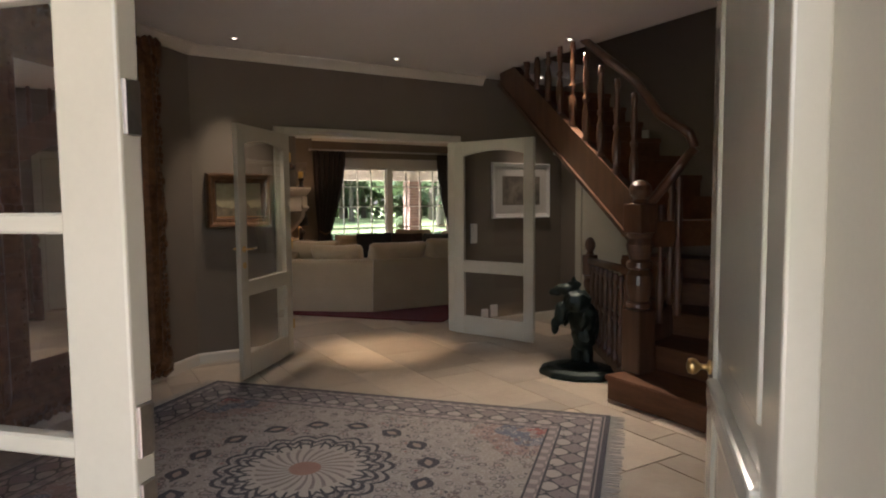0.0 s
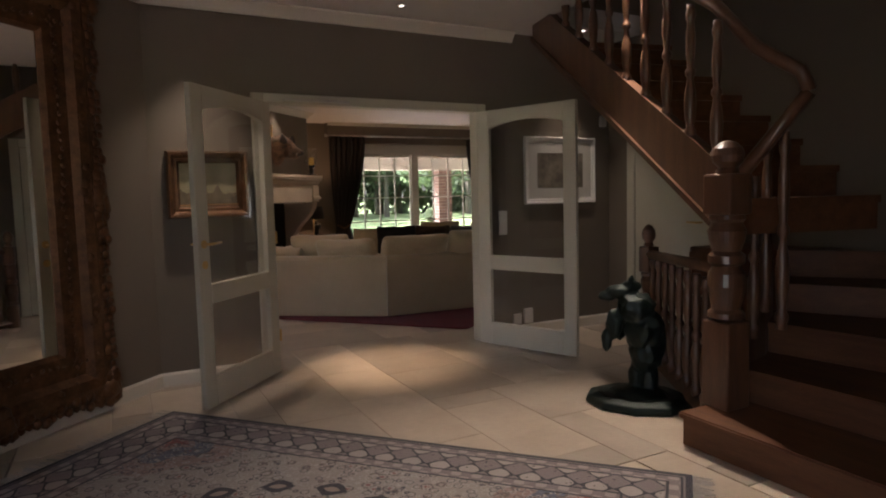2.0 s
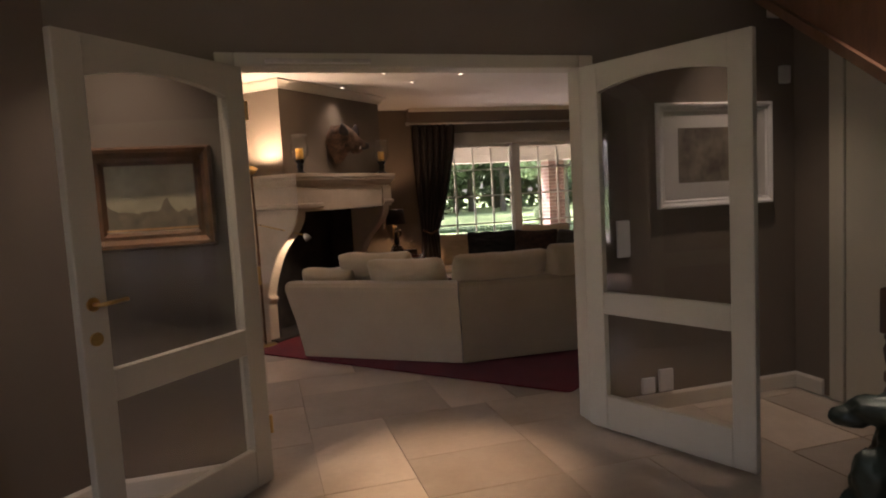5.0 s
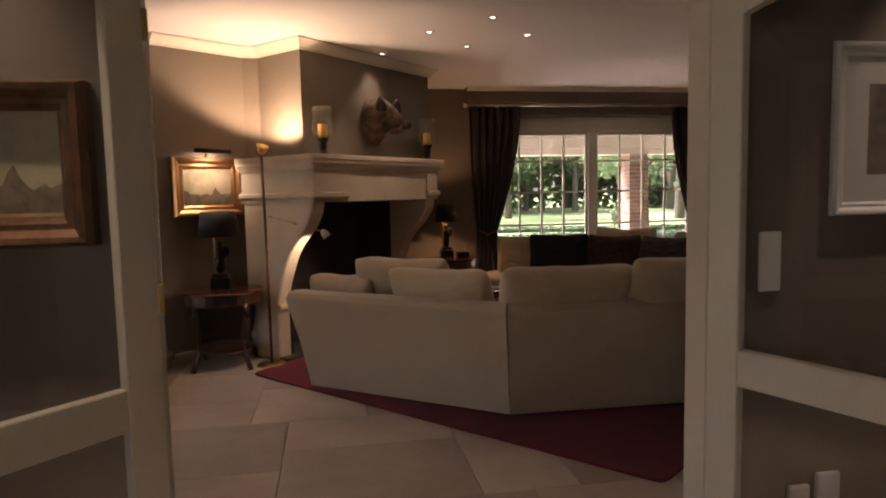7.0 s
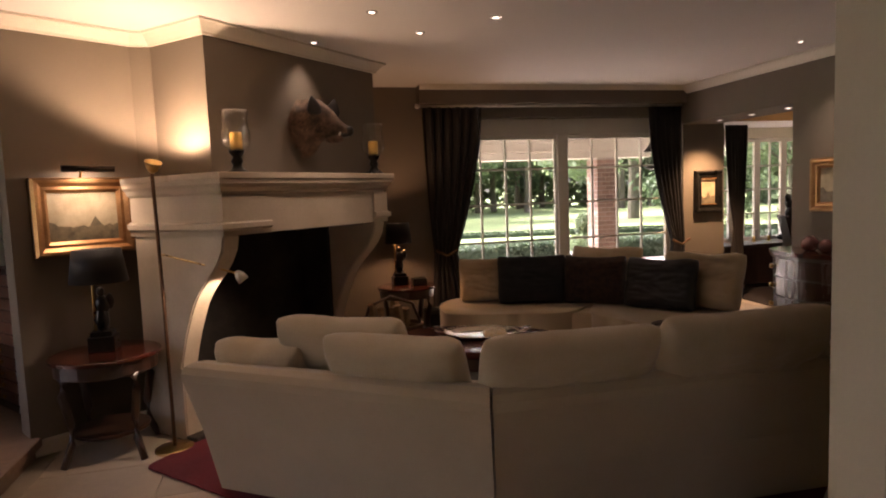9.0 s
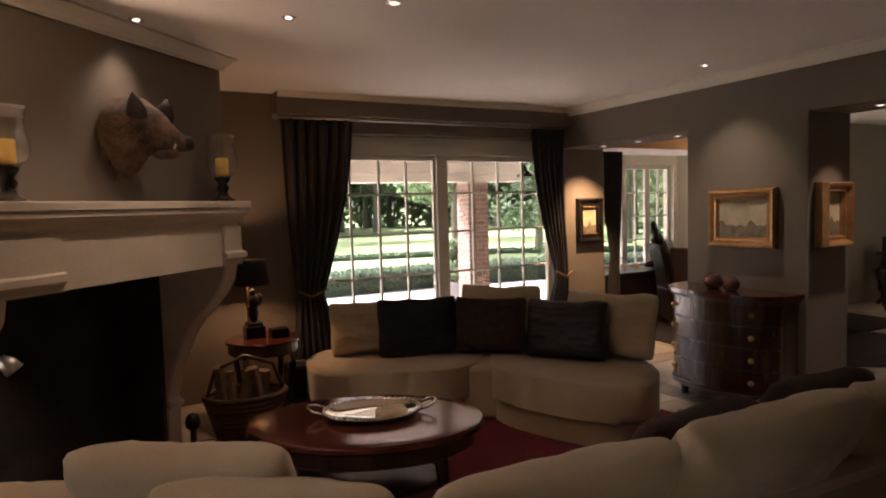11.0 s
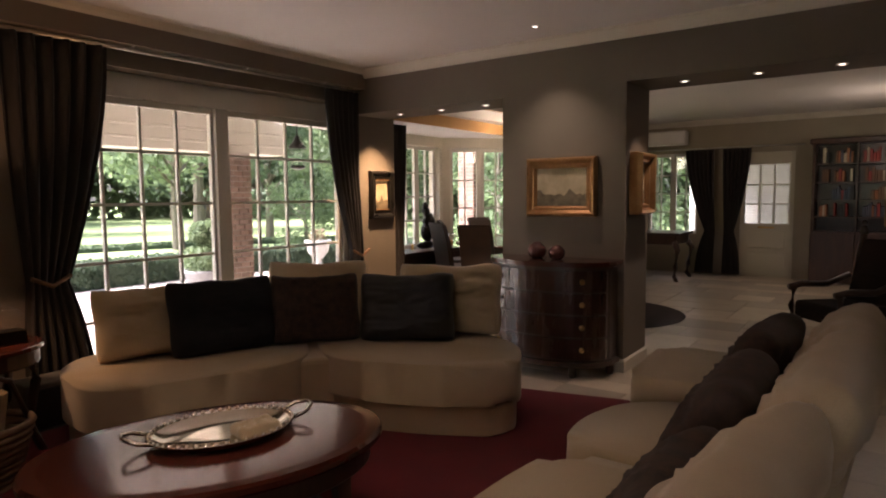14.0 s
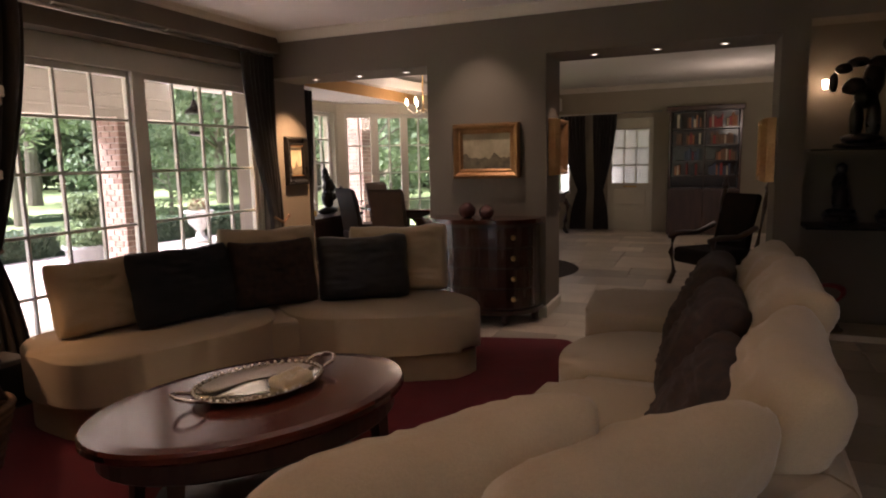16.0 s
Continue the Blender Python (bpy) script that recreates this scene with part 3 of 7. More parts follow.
# white hall door in the east wall
d = thing("door_hall_side", "plain cream panel door, closed, in a cream casing", "door", kind="structure")
b = B()
for y0, y1, z0, z1 in ((5.46, 5.56, 0, 2.14), (4.50, 4.60, 0, 2.14), (4.60, 5.46, 2.04, 2.14)):
    rbox(5.12, 5.15, y0, y1, z0, z1, 0.005, 1, b)
part("casing", b, DOORPAINT, d)
part("leaf", rbox(5.132, 5.148, 4.605, 5.455, 0.01, 2.035, 0.003, 1), DOORPAINT, d)
b = tube(B(), [(5.13, 4.68, 1.05), (5.08, 4.68, 1.05), (5.075, 4.70, 1.05), (5.075, 4.79, 1.05)], 0.009)
part("lever", b, BRASS, d, "brass lever handle", True)


def front_leaf(w, h, bars, solid=False):
    """A cream front door leaf with panes above and below, hinged at x = 0."""
    d = thing("front_door", "cream painted glazed front door leaf", "door", group="front doors")
    t, st = 0.055, 0.14
    b = B()
    rbox(0, st, -t / 2, t / 2, 0.01, h, 0.006, 2, b)
    rbox(w - st, w, -t / 2, t / 2, 0.01, h, 0.006, 2, b)
    rbox(st, w - st, -t / 2, t / 2, 0.01, 0.25, 0.006, 2, b)
    rbox(st, w - st, -t / 2, t / 2, h - 0.13, h, 0.006, 2, b)
    part("leaf_frame", b, FRONTPAINT, d)
    for z in bars:
        part("glazing_bar", rbox(st, w - st, -0.02, 0.02, z - 0.02, z + 0.02, 0.005, 1), FRONTPAINT, d)
    if solid:
        part("panel", rbox(st - 0.004, w - st + 0.004, -0.016, 0.016, 0.245, h - 0.125, 0.004, 1), FRONTPAINT, d)
        for z0, z1 in ((0.33, 0.80), (1.02, h - 0.22)):
            part("raised_panel", rbox(st + 0.06, w - st - 0.06, -0.024, 0.024, z0, z1, 0.007, 2), FRONTPAINT, d)
        return d
    for z0, z1 in zip([0.25, *bars], [*bars, h - 0.13]):
        p = part("pane", rbox(st - 0.004, w - st + 0.004, -0.003, 0.003, z0 + 0.015, z1 - 0.015, 0), GLASS, d)
        p.visible_shadow = False
    return d


fl = front_leaf(0.985, 2.24, (0.52, 0.955, 1.39, 1.825))
fl.matrix_basis = pose(-0.588, 1.988, 0, 0, 0, -45)
for z in (0.85, 1.0, 1.60):
    part("strike_plate", rbox(0.983, 0.993, -0.02, 0.02, z - 0.05, z + 0.05, 0.002, 1), STEEL, fl, "steel strike plate")
fr = front_leaf(1.0, 2.24, (), True)
fr.matrix_basis = pose(0.905, 0.505, 0, 0, 0, 41.8)
for s in (-1, 1):
    b = lathe(B(), [(0.028, 0), (0.028, 0.006), (0.012, 0.012), (0.012, 0.035), (0.028, 0.05), (0.033, 0.065), (0.028, 0.08), (0.01, 0.086)], 16)
    bmesh.ops.transform(b, matrix=pose(0.935, s * 0.0275, 0.94, -90 * s) @ Matrix.Scale(0.75, 4), verts=b.verts)
    part("door_knob", b, BRASS, fr, "polished brass door knob", True)
part("letter_rail", rbox(0.14, 0.86, -0.045, 0.045, 0.86, 0.93, 0.01), FRONTPAINT, fr)
b = B()
for s0, s1, z0, z1 in ((1.52, 1.595, 0, 2.32), (3.765, 3.84, 0, 2.32), (1.595, 3.765, 2.25, 2.32)):
    rbox(s0, s1, -0.03, 0.34, z0, z1, 0.006, 1, b)
ob = tagged(part("door_frame_front", b, DOORPAINT), "cream painted front door frame", "door frame", kind="structure")
ob.matrix_basis = pose(HA[0], HA[1], 0, 0, 0, -45) @ pose(0, -0.30, 0)


# ---- windows ----
def casement(parent, x0, x1, z0, z1, cols, rows, fw=0.05, bar=0.022, t=0.05, levels=()):
    """One casement in the x-z plane under a window: frame, glazing bars, panes."""
    b = B()
    rbox(x0, x0 + fw, -t / 2, t / 2, z0, z1, 0.004, 1, b)
    rbox(x1 - fw, x1, -t / 2, t / 2, z0, z1, 0.004, 1, b)
    rbox(x0 + fw, x1 - fw, -t / 2, t / 2, z0, z0 + fw, 0.004, 1, b)
    rbox(x0 + fw, x1 - fw, -t / 2, t / 2, z1 - fw, z1, 0.004, 1, b)
    fr = part("casement_frame", b, WINPAINT, parent)
    xs = [x0 + fw + (x1 - x0 - 2 * fw) * i / cols for i in range(cols + 1)]
    zs = [z0 + fw, *levels, z1 - fw] if levels else [z0 + fw + (z1 - z0 - 2 * fw) * i / rows for i in range(rows + 1)]
    for x in xs[1:-1]:
        part("glazing_bar", rbox(x - bar / 2, x + bar / 2, -0.018, 0.018, z0 + fw, z1 - fw, 0.004, 1), WINPAINT, fr)
    for z in zs[1:-1]:
        part("glazing_bar", rbox(x0 + fw, x1 - fw, -0.0165, 0.0165, z - bar / 2, z + bar / 2, 0.004, 1), WINPAINT, fr)
    for i in range(cols):
        for j in range(rows):
            p = part("pane", rbox(xs[i] + 0.006, xs[i + 1] - 0.006, -0.002, 0.002, zs[j] + 0.006, zs[j + 1] - 0.006, 0), GLASS, fr)
            p.visible_shadow = False


win = thing("window_1", "large white garden window with small panes", "window", pose(0, 11.72, 0), kind="structure")
casement(win, 4.36, 5.66, 0.04, 2.12, 4, 5, levels=(0.485, 0.91, 1.335, 1.735))
casement(win, 5.72, 7.12, 0.04, 2.12, 4, 5, levels=(0.485, 0.91, 1.335, 1.735))
b = B()
rbox(5.635, 5.765, -0.06, 0.05, 0.04, 2.122, 0.006, 1, b)
rbox(4.34, 7.18, -0.05, 0.05, 2.12, 2.30, 0.006, 1, b)
rbox(4.34, 7.18, -0.06, 0.05, 0.0, 0.042, 0.006, 1, b)
rbox(7.12, 7.18, -0.05, 0.05, 0.042, 2.12, 0.006, 1, b)
part("window_frame", b, WINPAINT, win)
# invented window, never in view, that lights the side room
win = thing("window_side", "unseen white window added to let daylight into the side room", "window", pose(-2.1, 6.04, 0, 0, 0, 90), kind="structure")
casement(win, 1.0, 2.2, 0.5, 2.1, 4, 4)
casement(win, 2.2, 3.4, 0.5, 2.1, 4, 4)
win = thing("window_2", "white bay window casements with small panes", "window", pose(8.35, 12.85, 0), kind="structure")
casement(win, 0.12, 0.58, 0.62, 2.12, 2, 4, 0.05)
casement(win, 0.58, 1.03, 0.62, 2.12, 2, 4, 0.05)
casement(win, 1.03, 1.50, 0.62, 2.12, 2, 4, 0.05)
casement(win, 1.50, 1.97, 0.62, 2.12, 2, 4, 0.05)
win = thing("window_3", "white bay garden door with small panes", "window", pose(10.47, 12.82, 0, 0, 0, -45), kind="structure")
casement(win, 0.12, 0.62, 0.25, 2.12, 2, 4, 0.06)
casement(win, 0.62, 1.12, 0.25, 2.12, 2, 4, 0.06)
casement(win, 1.12, 1.62, 0.25, 2.12, 2, 4, 0.06)
win = thing("window_4", "white study window with small panes", "window", pose(14.0, 11.1, 0, 0, 0, -90), kind="structure")
casement(win, 0.42, 0.85, 0.68, 2.08, 2, 4, 0.05)
casement(win, 0.85, 1.28, 0.68, 2.08, 2, 4, 0.05)
win = thing("door_study", "cream study door with nine small panes above a panel", "door", pose(13.96, 11.1, 0, 0, 0, -90), kind="structure")
casement(win, 2.02, 2.70, 0.86, 1.86, 3, 3, 0.02, 0.03)
b = B()
rbox(1.96, 2.76, -0.02, 0.02, 0, 0.86, 0.004, 1, b)
rbox(1.96, 2.02, -0.02, 0.02, 0.86, 2.05, 0.004, 1, b)
rbox(2.70, 2.76, -0.02, 0.02, 0.86, 2.05, 0.004, 1, b)
rbox(2.02, 2.70, -0.02, 0.02, 1.86, 2.05, 0.004, 1, b)
part("leaf_frame", b, DOORPAINT, win)
for z0, z1 in ((0.15, 0.40), (0.47, 0.76)):
    part("panel", rbox(2.08, 2.64, -0.032, -0.015, z0, z1, 0.012, 2), DOORPAINT, win)
part("letter_slot", rbox(2.24, 2.48, -0.03, -0.018, 0.80, 0.83, 0.003, 1), BRASS, win, "brass letter slot")


# ---- stairs ----
stair = thing("staircase", "dark oak winding staircase with turned balusters", "staircase")
NEWEL = (3.53, 3.16)
INNER = [(3.29, 3.22), (3.69, 3.20), (4.10, 3.32), (4.44, 3.55), (4.60, 3.90), (4.55, 4.30)]
OUTER = [(3.29, 1.66), (3.74, 1.66), (4.35, 1.66), (5.13, 2.15), (5.13, 3.20), (5.13, 4.30)]
for i in range(5):
    z = 0.18 * (i + 1)
    last = INNER[-1], OUTER[-1]
    foot = [INNER[i], OUTER[i]] + OUTER[i + 1:] + INNER[:i:-1]
    b = B()
    prism(b, foot[:], z - 0.18, z - 0.035)
    part("riser_block", b, OAKX, stair)
    dx = 0.03
    b = B()
    nose = [(INNER[i][0] - dx, INNER[i][1] + 0.01), (OUTER[i][0] - dx, OUTER[i][1])]
    prism(b, nose + OUTER[i + 1:i + 3] + INNER[i + 1:i + 3][::-1], z - 0.035, z)
    bmesh.ops.bevel(b, geom=[e for e in b.edges], offset=0.008, segments=2, affect="EDGES")
    part("tread", b, OAKX, stair)


def turned(h, r, sq=0.0):
    """The profile of a turned baluster h high with greatest radius r."""
    pts = [(0.75, 0.0), (0.75, 0.03), (0.95, 0.05), (0.95, 0.075), (0.6, 0.10), (0.85, 0.17), (1.0, 0.27), (0.9, 0.36), (0.55, 0.44), (0.5, 0.47), (0.85, 0.49), (0.85, 0.52), (0.5, 0.54),
           (0.55, 0.58), (0.8, 0.68), (0.75, 0.78), (0.5, 0.88), (0.8, 0.91), (0.8, 0.94), (0.65, 0.97), (0.65, 1.0)]
    return [(a * r, c * h) for a, c in pts]


def big_post(at, base, h0, h1, w, top):
    """A square post with turned middle and a knob, in two square blocks."""
    bm = B()
    rbox(at[0] - w, at[0] + w, at[1] - w, at[1] + w, base, base + h0, 0.012, 2, bm)
    z0, z1 = base + h0, base + h1
    mid = z1 - z0
    lathe(bm, [(a * w * 1.12, z0 + c * mid) for a, c in ((0.72, 0), (0.95, 0.03), (0.95, 0.08), (0.75, 0.11), (0.85, 0.2), (1.0, 0.33), (0.95, 0.45), (0.7, 0.52), (0.95, 0.55), (0.95, 0.62), (0.72, 0.66), (0.9, 0.75), (1.0, 0.85), (0.8, 0.93), (0.95, 0.96), (0.9, 1.0))], 24, (at[0], at[1], 0))
    rbox(at[0] - w, at[0] + w, at[1] - w, at[1] + w, z1, top - 0.17, 0.012, 2, bm)
    lathe(bm, [(a * w, top - 0.17 + c * 0.17) for a, c in ((0.6, 0), (0.7, 0.08), (0.5, 0.18), (0.85, 0.35), (0.95, 0.55), (0.85, 0.75), (0.5, 0.93), (0.1, 1.0))], 20, (at[0], at[1], 0))
    return bm


part("newel_post", big_post(NEWEL, 0.18, 0.46, 1.01, 0.085, 1.57), OAK, stair, "stout turned oak newel post")
# upper flight: string, treads, balusters, rail
S0, S1 = Vector((3.56, 3.22, 1.30)), Vector((4.02, 5.36, 2.72))
way = (S1 - S0)
flat = Vector((way.x, way.y, 0)).normalized()
side = Vector((flat.y, -flat.x, 0))
b = B()
for o0, o1, u0, u1 in ((-0.035, 0.035, -0.17, 0.17), (-0.055, 0.055, -0.19, -0.15)):
    vs = []
    for p in (S0 - way * 0.02, S1 + way * 0.08):
        vs += [b.verts.new(p + side * o + Vector((0, 0, u))) for o, u in ((o0, u0), (o1, u0), (o1, u1), (o0, u1))]
    for q in ((0, 1, 2, 3), (7, 6, 5, 4), (0, 4, 5, 1), (1, 5, 6, 2), (2, 6, 7, 3), (3, 7, 4, 0)):
        b.faces.new([vs[i] for i in q])
part("string", b, OAK, stair, "broad oak string board of the upper flight")
for i in range(8):
    p = S0 + way * ((i + 0.4) / 8)
    z = 1.26 + 0.18 * i
    b = B()
    prism(b, [tuple((p + flat * a + side * s).xy) for a, s in ((-0.17, 0.03), (0.14, 0.03), (0.14, 1.0), (-0.17, 1.0))], z - 0.03, z + 0.01)
    prism(b, [tuple((p + flat * a + side * s).xy) for a, s in ((-0.15, 0.03), (-0.13, 0.03), (-0.13, 1.0), (-0.15, 1.0))], z - 0.18, z - 0.03)
    part("tread", b, OAKX, stair)
T = Vector((3.72, 2.86, 1.78))
rail_dir = way.normalized()
rail0 = Vector((3.62, 3.02, 2.00))
pts = [Vector((NEWEL[0] + 0.02, NEWEL[1], 1.33)), Vector((3.68, 2.98, 1.62)), T, T + Vector((-0.02, 0.03, 0.10)), rail0 + Vector((0, 0.05, 0.02))]
pts += [rail0 + way * (k / 6) + Vector((0, 0, 0.08)) for k in range(1, 6)]
b = tube(B(), pts[:3], 0.036, 8)
part("handrail", b, OAK, stair, "rounded oak handrail", True)
b = tube(B(), pts[2:], 0.036, 8)
part("handrail", b, OAK, stair, "rounded oak handrail", True)
base_b = part("baluster", lathe(B(), turned(0.74, 0.034), 12), OAK, stair, "", True)
spots = [S0 + way * ((i + 0.2) / 10) for i in range(9)]
for k, p in enumerate(spots):
    ob = base_b if k == 0 else base_b.copy()
    if k:
        scene.collection.objects.link(ob)
        ob.parent = stair
    ob.location = (p.x, p.y, p.z + 0.13)
for x, y, z, s in ((3.72, 2.98, 0.60, 1.35), (3.80, 3.20, 0.50, 1.2), (3.98, 3.26, 0.62, 1.3)):
    ob = base_b.copy()
    scene.collection.objects.link(ob)
    ob.parent = stair
    ob.location, ob.scale = (x, y, z), (1, 1, s)
# curved inner string beside the lower steps
b = B()
path = [(3.62, 3.21), (3.72, 3.21), (3.85, 3.23), (4.0, 3.27), (4.12, 3.33), (4.28, 3.42), (4.44, 3.55)]
for k in range(len(path) - 1):
    z0, z1 = 0.42 + 0.62 * (k / 6) ** 1.4, 0.42 + 0.62 * ((k + 1) / 6) ** 1.4
    (x0, y0), (x1, y1) = path[k], path[k + 1]
    vs = [b.verts.new(v) for v in ((x0, y0, 0.18), (x1, y1, 0.18), (x1, y1, z1), (x0, y0, z0), (x0, y0 + 0.04, 0.18), (x1, y1 + 0.04, 0.18), (x1, y1 + 0.04, z1), (x0, y0 + 0.04, z0))]
    for q in ((0, 1, 2, 3), (7, 6, 5, 4), (3, 2, 6, 7), (0, 4, 5, 1)) + (((0, 3, 7, 4),) if k == 0 else ()):
        b.faces.new([vs[i] for i in q])
part("inner_string", b, OAK, stair, "curved oak string beside the steps")

# low balustrade over the cellar stairs
fence = thing("low_balustrade", "low oak balustrade with turned balusters and a knobbed post", "balustrade")
Q0, Q1 = Vector((4.36, 4.52, 0)), Vector((NEWEL[0] + 0.02, NEWEL[1] + 0.06, 0))
part("end_post", big_post((Q0.x, Q0.y), 0.0, 0.25, 0.70, 0.055, 1.07), OAK, fence)
d = (Q1 - Q0)
b = tube(B(), [Q0 + Vector((0, 0, 0.84)), Q1 + Vector((0, 0, 0.90))], 0.035, 8)
part("top_rail", b, OAK, fence, "", True)
b = tube(B(), [Q0 + Vector((0, 0, 0.06)), Q1 + Vector((0, 0, 0.06))], 0.05, 4)
part("foot_rail", b, OAK, fence)
first = None
for k in range(8):
    p = Q0 + d * ((k + 0.8) / 9)
    if first is None:
        first = ob = part("baluster", lathe(B(), turned(0.74, 0.036), 12), OAK, fence, "", True)
    else:
        ob = first.copy()
        scene.collection.objects.link(ob)
        ob.parent = fence
    ob.location = (p.x, p.y, 0.09)


# ---- hall things ----
def lumpy(spec, seed=0, sub=2):
    """One figure of overlapping rounded masses: (x, y, z, rx, ry, rz)."""
    bm = B()
    for k, (x, y, z, rx, ry, rz) in enumerate(spec):
        s = B()
        bmesh.ops.create_icosphere(s, subdivisions=sub + 1, radius=1.0)
        for v in s.verts:
            w = 1 + 0.20 * noise.noise(v.co * 2.2 + Vector((seed + k * 3.1, 0, 0))) + 0.14 * noise.noise(v.co * 5.5 + Vector((0, seed + k * 1.7, 0)))
            v.co = Vector((x + v.co.x * rx * w, y + v.co.y * ry * w, z + v.co.z * rz * w))
        join(bm, s)
    return bm


b = lumpy([(0, -0.07, 0.17, 0.055, 0.055, 0.13), (0.02, 0.02, 0.17, 0.05, 0.05, 0.13), (0, -0.04, 0.33, 0.095, 0.105, 0.12), (0, -0.03, 0.48, 0.105, 0.120, 0.16), (0, 0.02, 0.63, 0.11, 0.125, 0.10),
           (0, 0.11, 0.73, 0.055, 0.10, 0.05), (0, 0.20, 0.70, 0.035, 0.065, 0.035), (0.01, 0.05, 0.77, 0.045, 0.07, 0.035), (0.03, 0.05, 0.81, 0.012, 0.018, 0.03), (-0.03, 0.05, 0.81, 0.012, 0.018, 0.03),
           (-0.06, 0.15, 0.53, 0.04, 0.055, 0.10), (-0.06, 0.20, 0.42, 0.03, 0.035, 0.075), (0.06, 0.13, 0.50, 0.04, 0.05, 0.10), (0.05, -0.13, 0.42, 0.035, 0.04, 0.14), (0, 0, 0.085, 0.15, 0.18, 0.03)], 2)
lathe(b, [(0.30, 0.0), (0.31, 0.02), (0.30, 0.05), (0.27, 0.06), (0.24, 0.075), (0.1, 0.08)], 10, (0, 0, 0), 0.85, 1.15)
statue = tagged(part("bronze_statue", b, BRONZE, smooth=True), "dark green bronze statue of a standing animal on a plinth", "statue")
skin = statue.modifiers.new("skin", "REMESH")
skin.mode, skin.voxel_size, skin.use_smooth_shade = "VOXEL", 0.009, True
statue.matrix_basis = pose(3.57, 3.82, 0, 0, 0, 41) @ Matrix.Diagonal((1, 0.94, 0.96, 1))


def picture(name, w, h, fw, depth, frame_mat, art, label, m, mat_w=0.0, mount=None, scallop=0, art2=None):
    """A framed picture standing in its own x-z plane, facing -y, its foot centre at the origin."""
    p = thing(name, label, "painting", m)
    b = B()
    prof = [(0, 0), (0, depth * 0.6), (fw * 0.15, depth), (fw * 0.35, depth * 0.95), (fw * 0.6, depth * 0.6), (fw * 0.8, depth * 0.62), (fw, depth * 0.35), (fw, 0)]
    corners = [(-w / 2, 0), (w / 2, 0), (w / 2, h), (-w / 2, h)]
    rings = []
    for sx, sz, (x, z) in ((1, 1, corners[0]), (-1, 1, corners[1]), (-1, -1, corners[2]), (1, -1, corners[3])):
        rings.append([b.verts.new((x + sx * o, -u, z + sz * o)) for o, u in prof])
    for k in range(4):
        a, c = rings[k], rings[(k + 1) % 4]
        for i in range(len(prof) - 1):
            b.faces.new((a[i], a[i + 1], c[i + 1], c[i]))
    part("frame", b, frame_mat, p)
    if scallop:
        bb = B()
        for k in range(4):
            a, c = Vector(corners[k]), Vector(corners[(k + 1) % 4])
            n = max(4, int((c - a).length / scallop))
            inw = Vector((-(c - a).y, (c - a).x)).normalized()
            for i in range(n):
                q = a + (c - a) * ((i + 0.5) / n) + inw * fw * 0.42
                lathe(bb, [(0.30 * scallop, -depth * 0.5), (0.42 * scallop, -0.3 * depth), (0.3 * scallop, 0)], 6, (0, 0, 0))
                vs = list(bb.verts)[-18:]
                bmesh.ops.transform(bb, matrix=pose(q.x, -depth * 0.62, q.y, 90), verts=vs)
        part("carving", bb, frame_mat, p)["kind"] = "stuff"
    x, z = w / 2 - fw, h - fw
    if mat_w:
        part("mount", rbox(-x, x, -depth * 0.3, 0.0, fw, z, 0), mount, p)
        x, f0, z = x - mat_w, fw + mat_w, z - mat_w
        y = -depth * 0.33
    else:
        f0, y = fw, -depth * 0.25
    part("canvas", rbox(-x, x, y, -0.001, f0, z, 0), art, p)
    if art2:
        bb = B()
        hz = f0 + (z - f0) * 0.30
        prev = [(-x, f0), (x, f0)]
        top = [(x - 2 * x * i / 24, hz + (z - f0) * (0.10 * noise.noise(Vector((i * 0.55, w * 9, h))) + 0.16 * max(0, math.sin(i * 0.4 + w * 8)) ** 3)) for i in range(25)]
        plate(bb, prev + top, y - 0.002, y)
        part("painted_shore", bb, art2, p)
    return p


SEA = surf("dusky_sea_painting", (0.20, 0.185, 0.105), (0.48, 0.42, 0.25), 0.4, scale=3, fine=30, bump=0.2, dist=0.001, grain=0.2)
PRINT = surf("dark_print", (0.06, 0.05, 0.04), (0.26, 0.22, 0.17), 0.6, scale=6, fine=50, bump=0, grain=0.2)
p = picture("sea_painting", 0.56, 0.48, 0.085, 0.09, GOLDDARK, SEA, "dark seascape painting in a deep bronze and gilt frame", pose(1.335, 5.836, 1.21), art2=CANVASDARK)
part("gilt_slip", rbox(-0.20, 0.20, -0.05, -0.046, 0.09, 0.10, 0), GOLD, p)
picture("framed_print", 0.84, 0.63, 0.05, 0.03, WHITEP, PRINT, "dark print in a broad white mount and white frame", pose(4.535, 5.836, 1.23), 0.10, PAPER)

# switches, sensors
def wall_box(name, label, category, x0, x1, y0, y1, z0, z1, r=0.008, mat=None):
    return tagged(part(name, rbox(x0, x1, y0, y1, z0, z1, r), mat or PLASTIC), label, category)


wall_box("switch_plate", "tall white light switch plate", "switch", 3.83, 3.92, 5.825, 5.838, 0.96, 1.18)
wall_box("wall_socket", "white wall socket above the skirting", "socket", 3.97, 4.06, 5.815, 5.838, 0.11, 0.21)
wall_box("wall_socket", "white wall socket above the skirting", "socket", 4.09, 4.19, 5.815, 5.838, 0.11, 0.25)
wall_box("motion_sensor", "small white alarm sensor high on the wall", "sensor", 4.93, 5.03, 5.78, 5.838, 2.37, 2.49, 0.015)
wall_box("thermostat", "small white thermostat with blue display", "thermostat", 5.02, 5.09, 5.80, 5.838, 1.97, 2.08, 0.01)

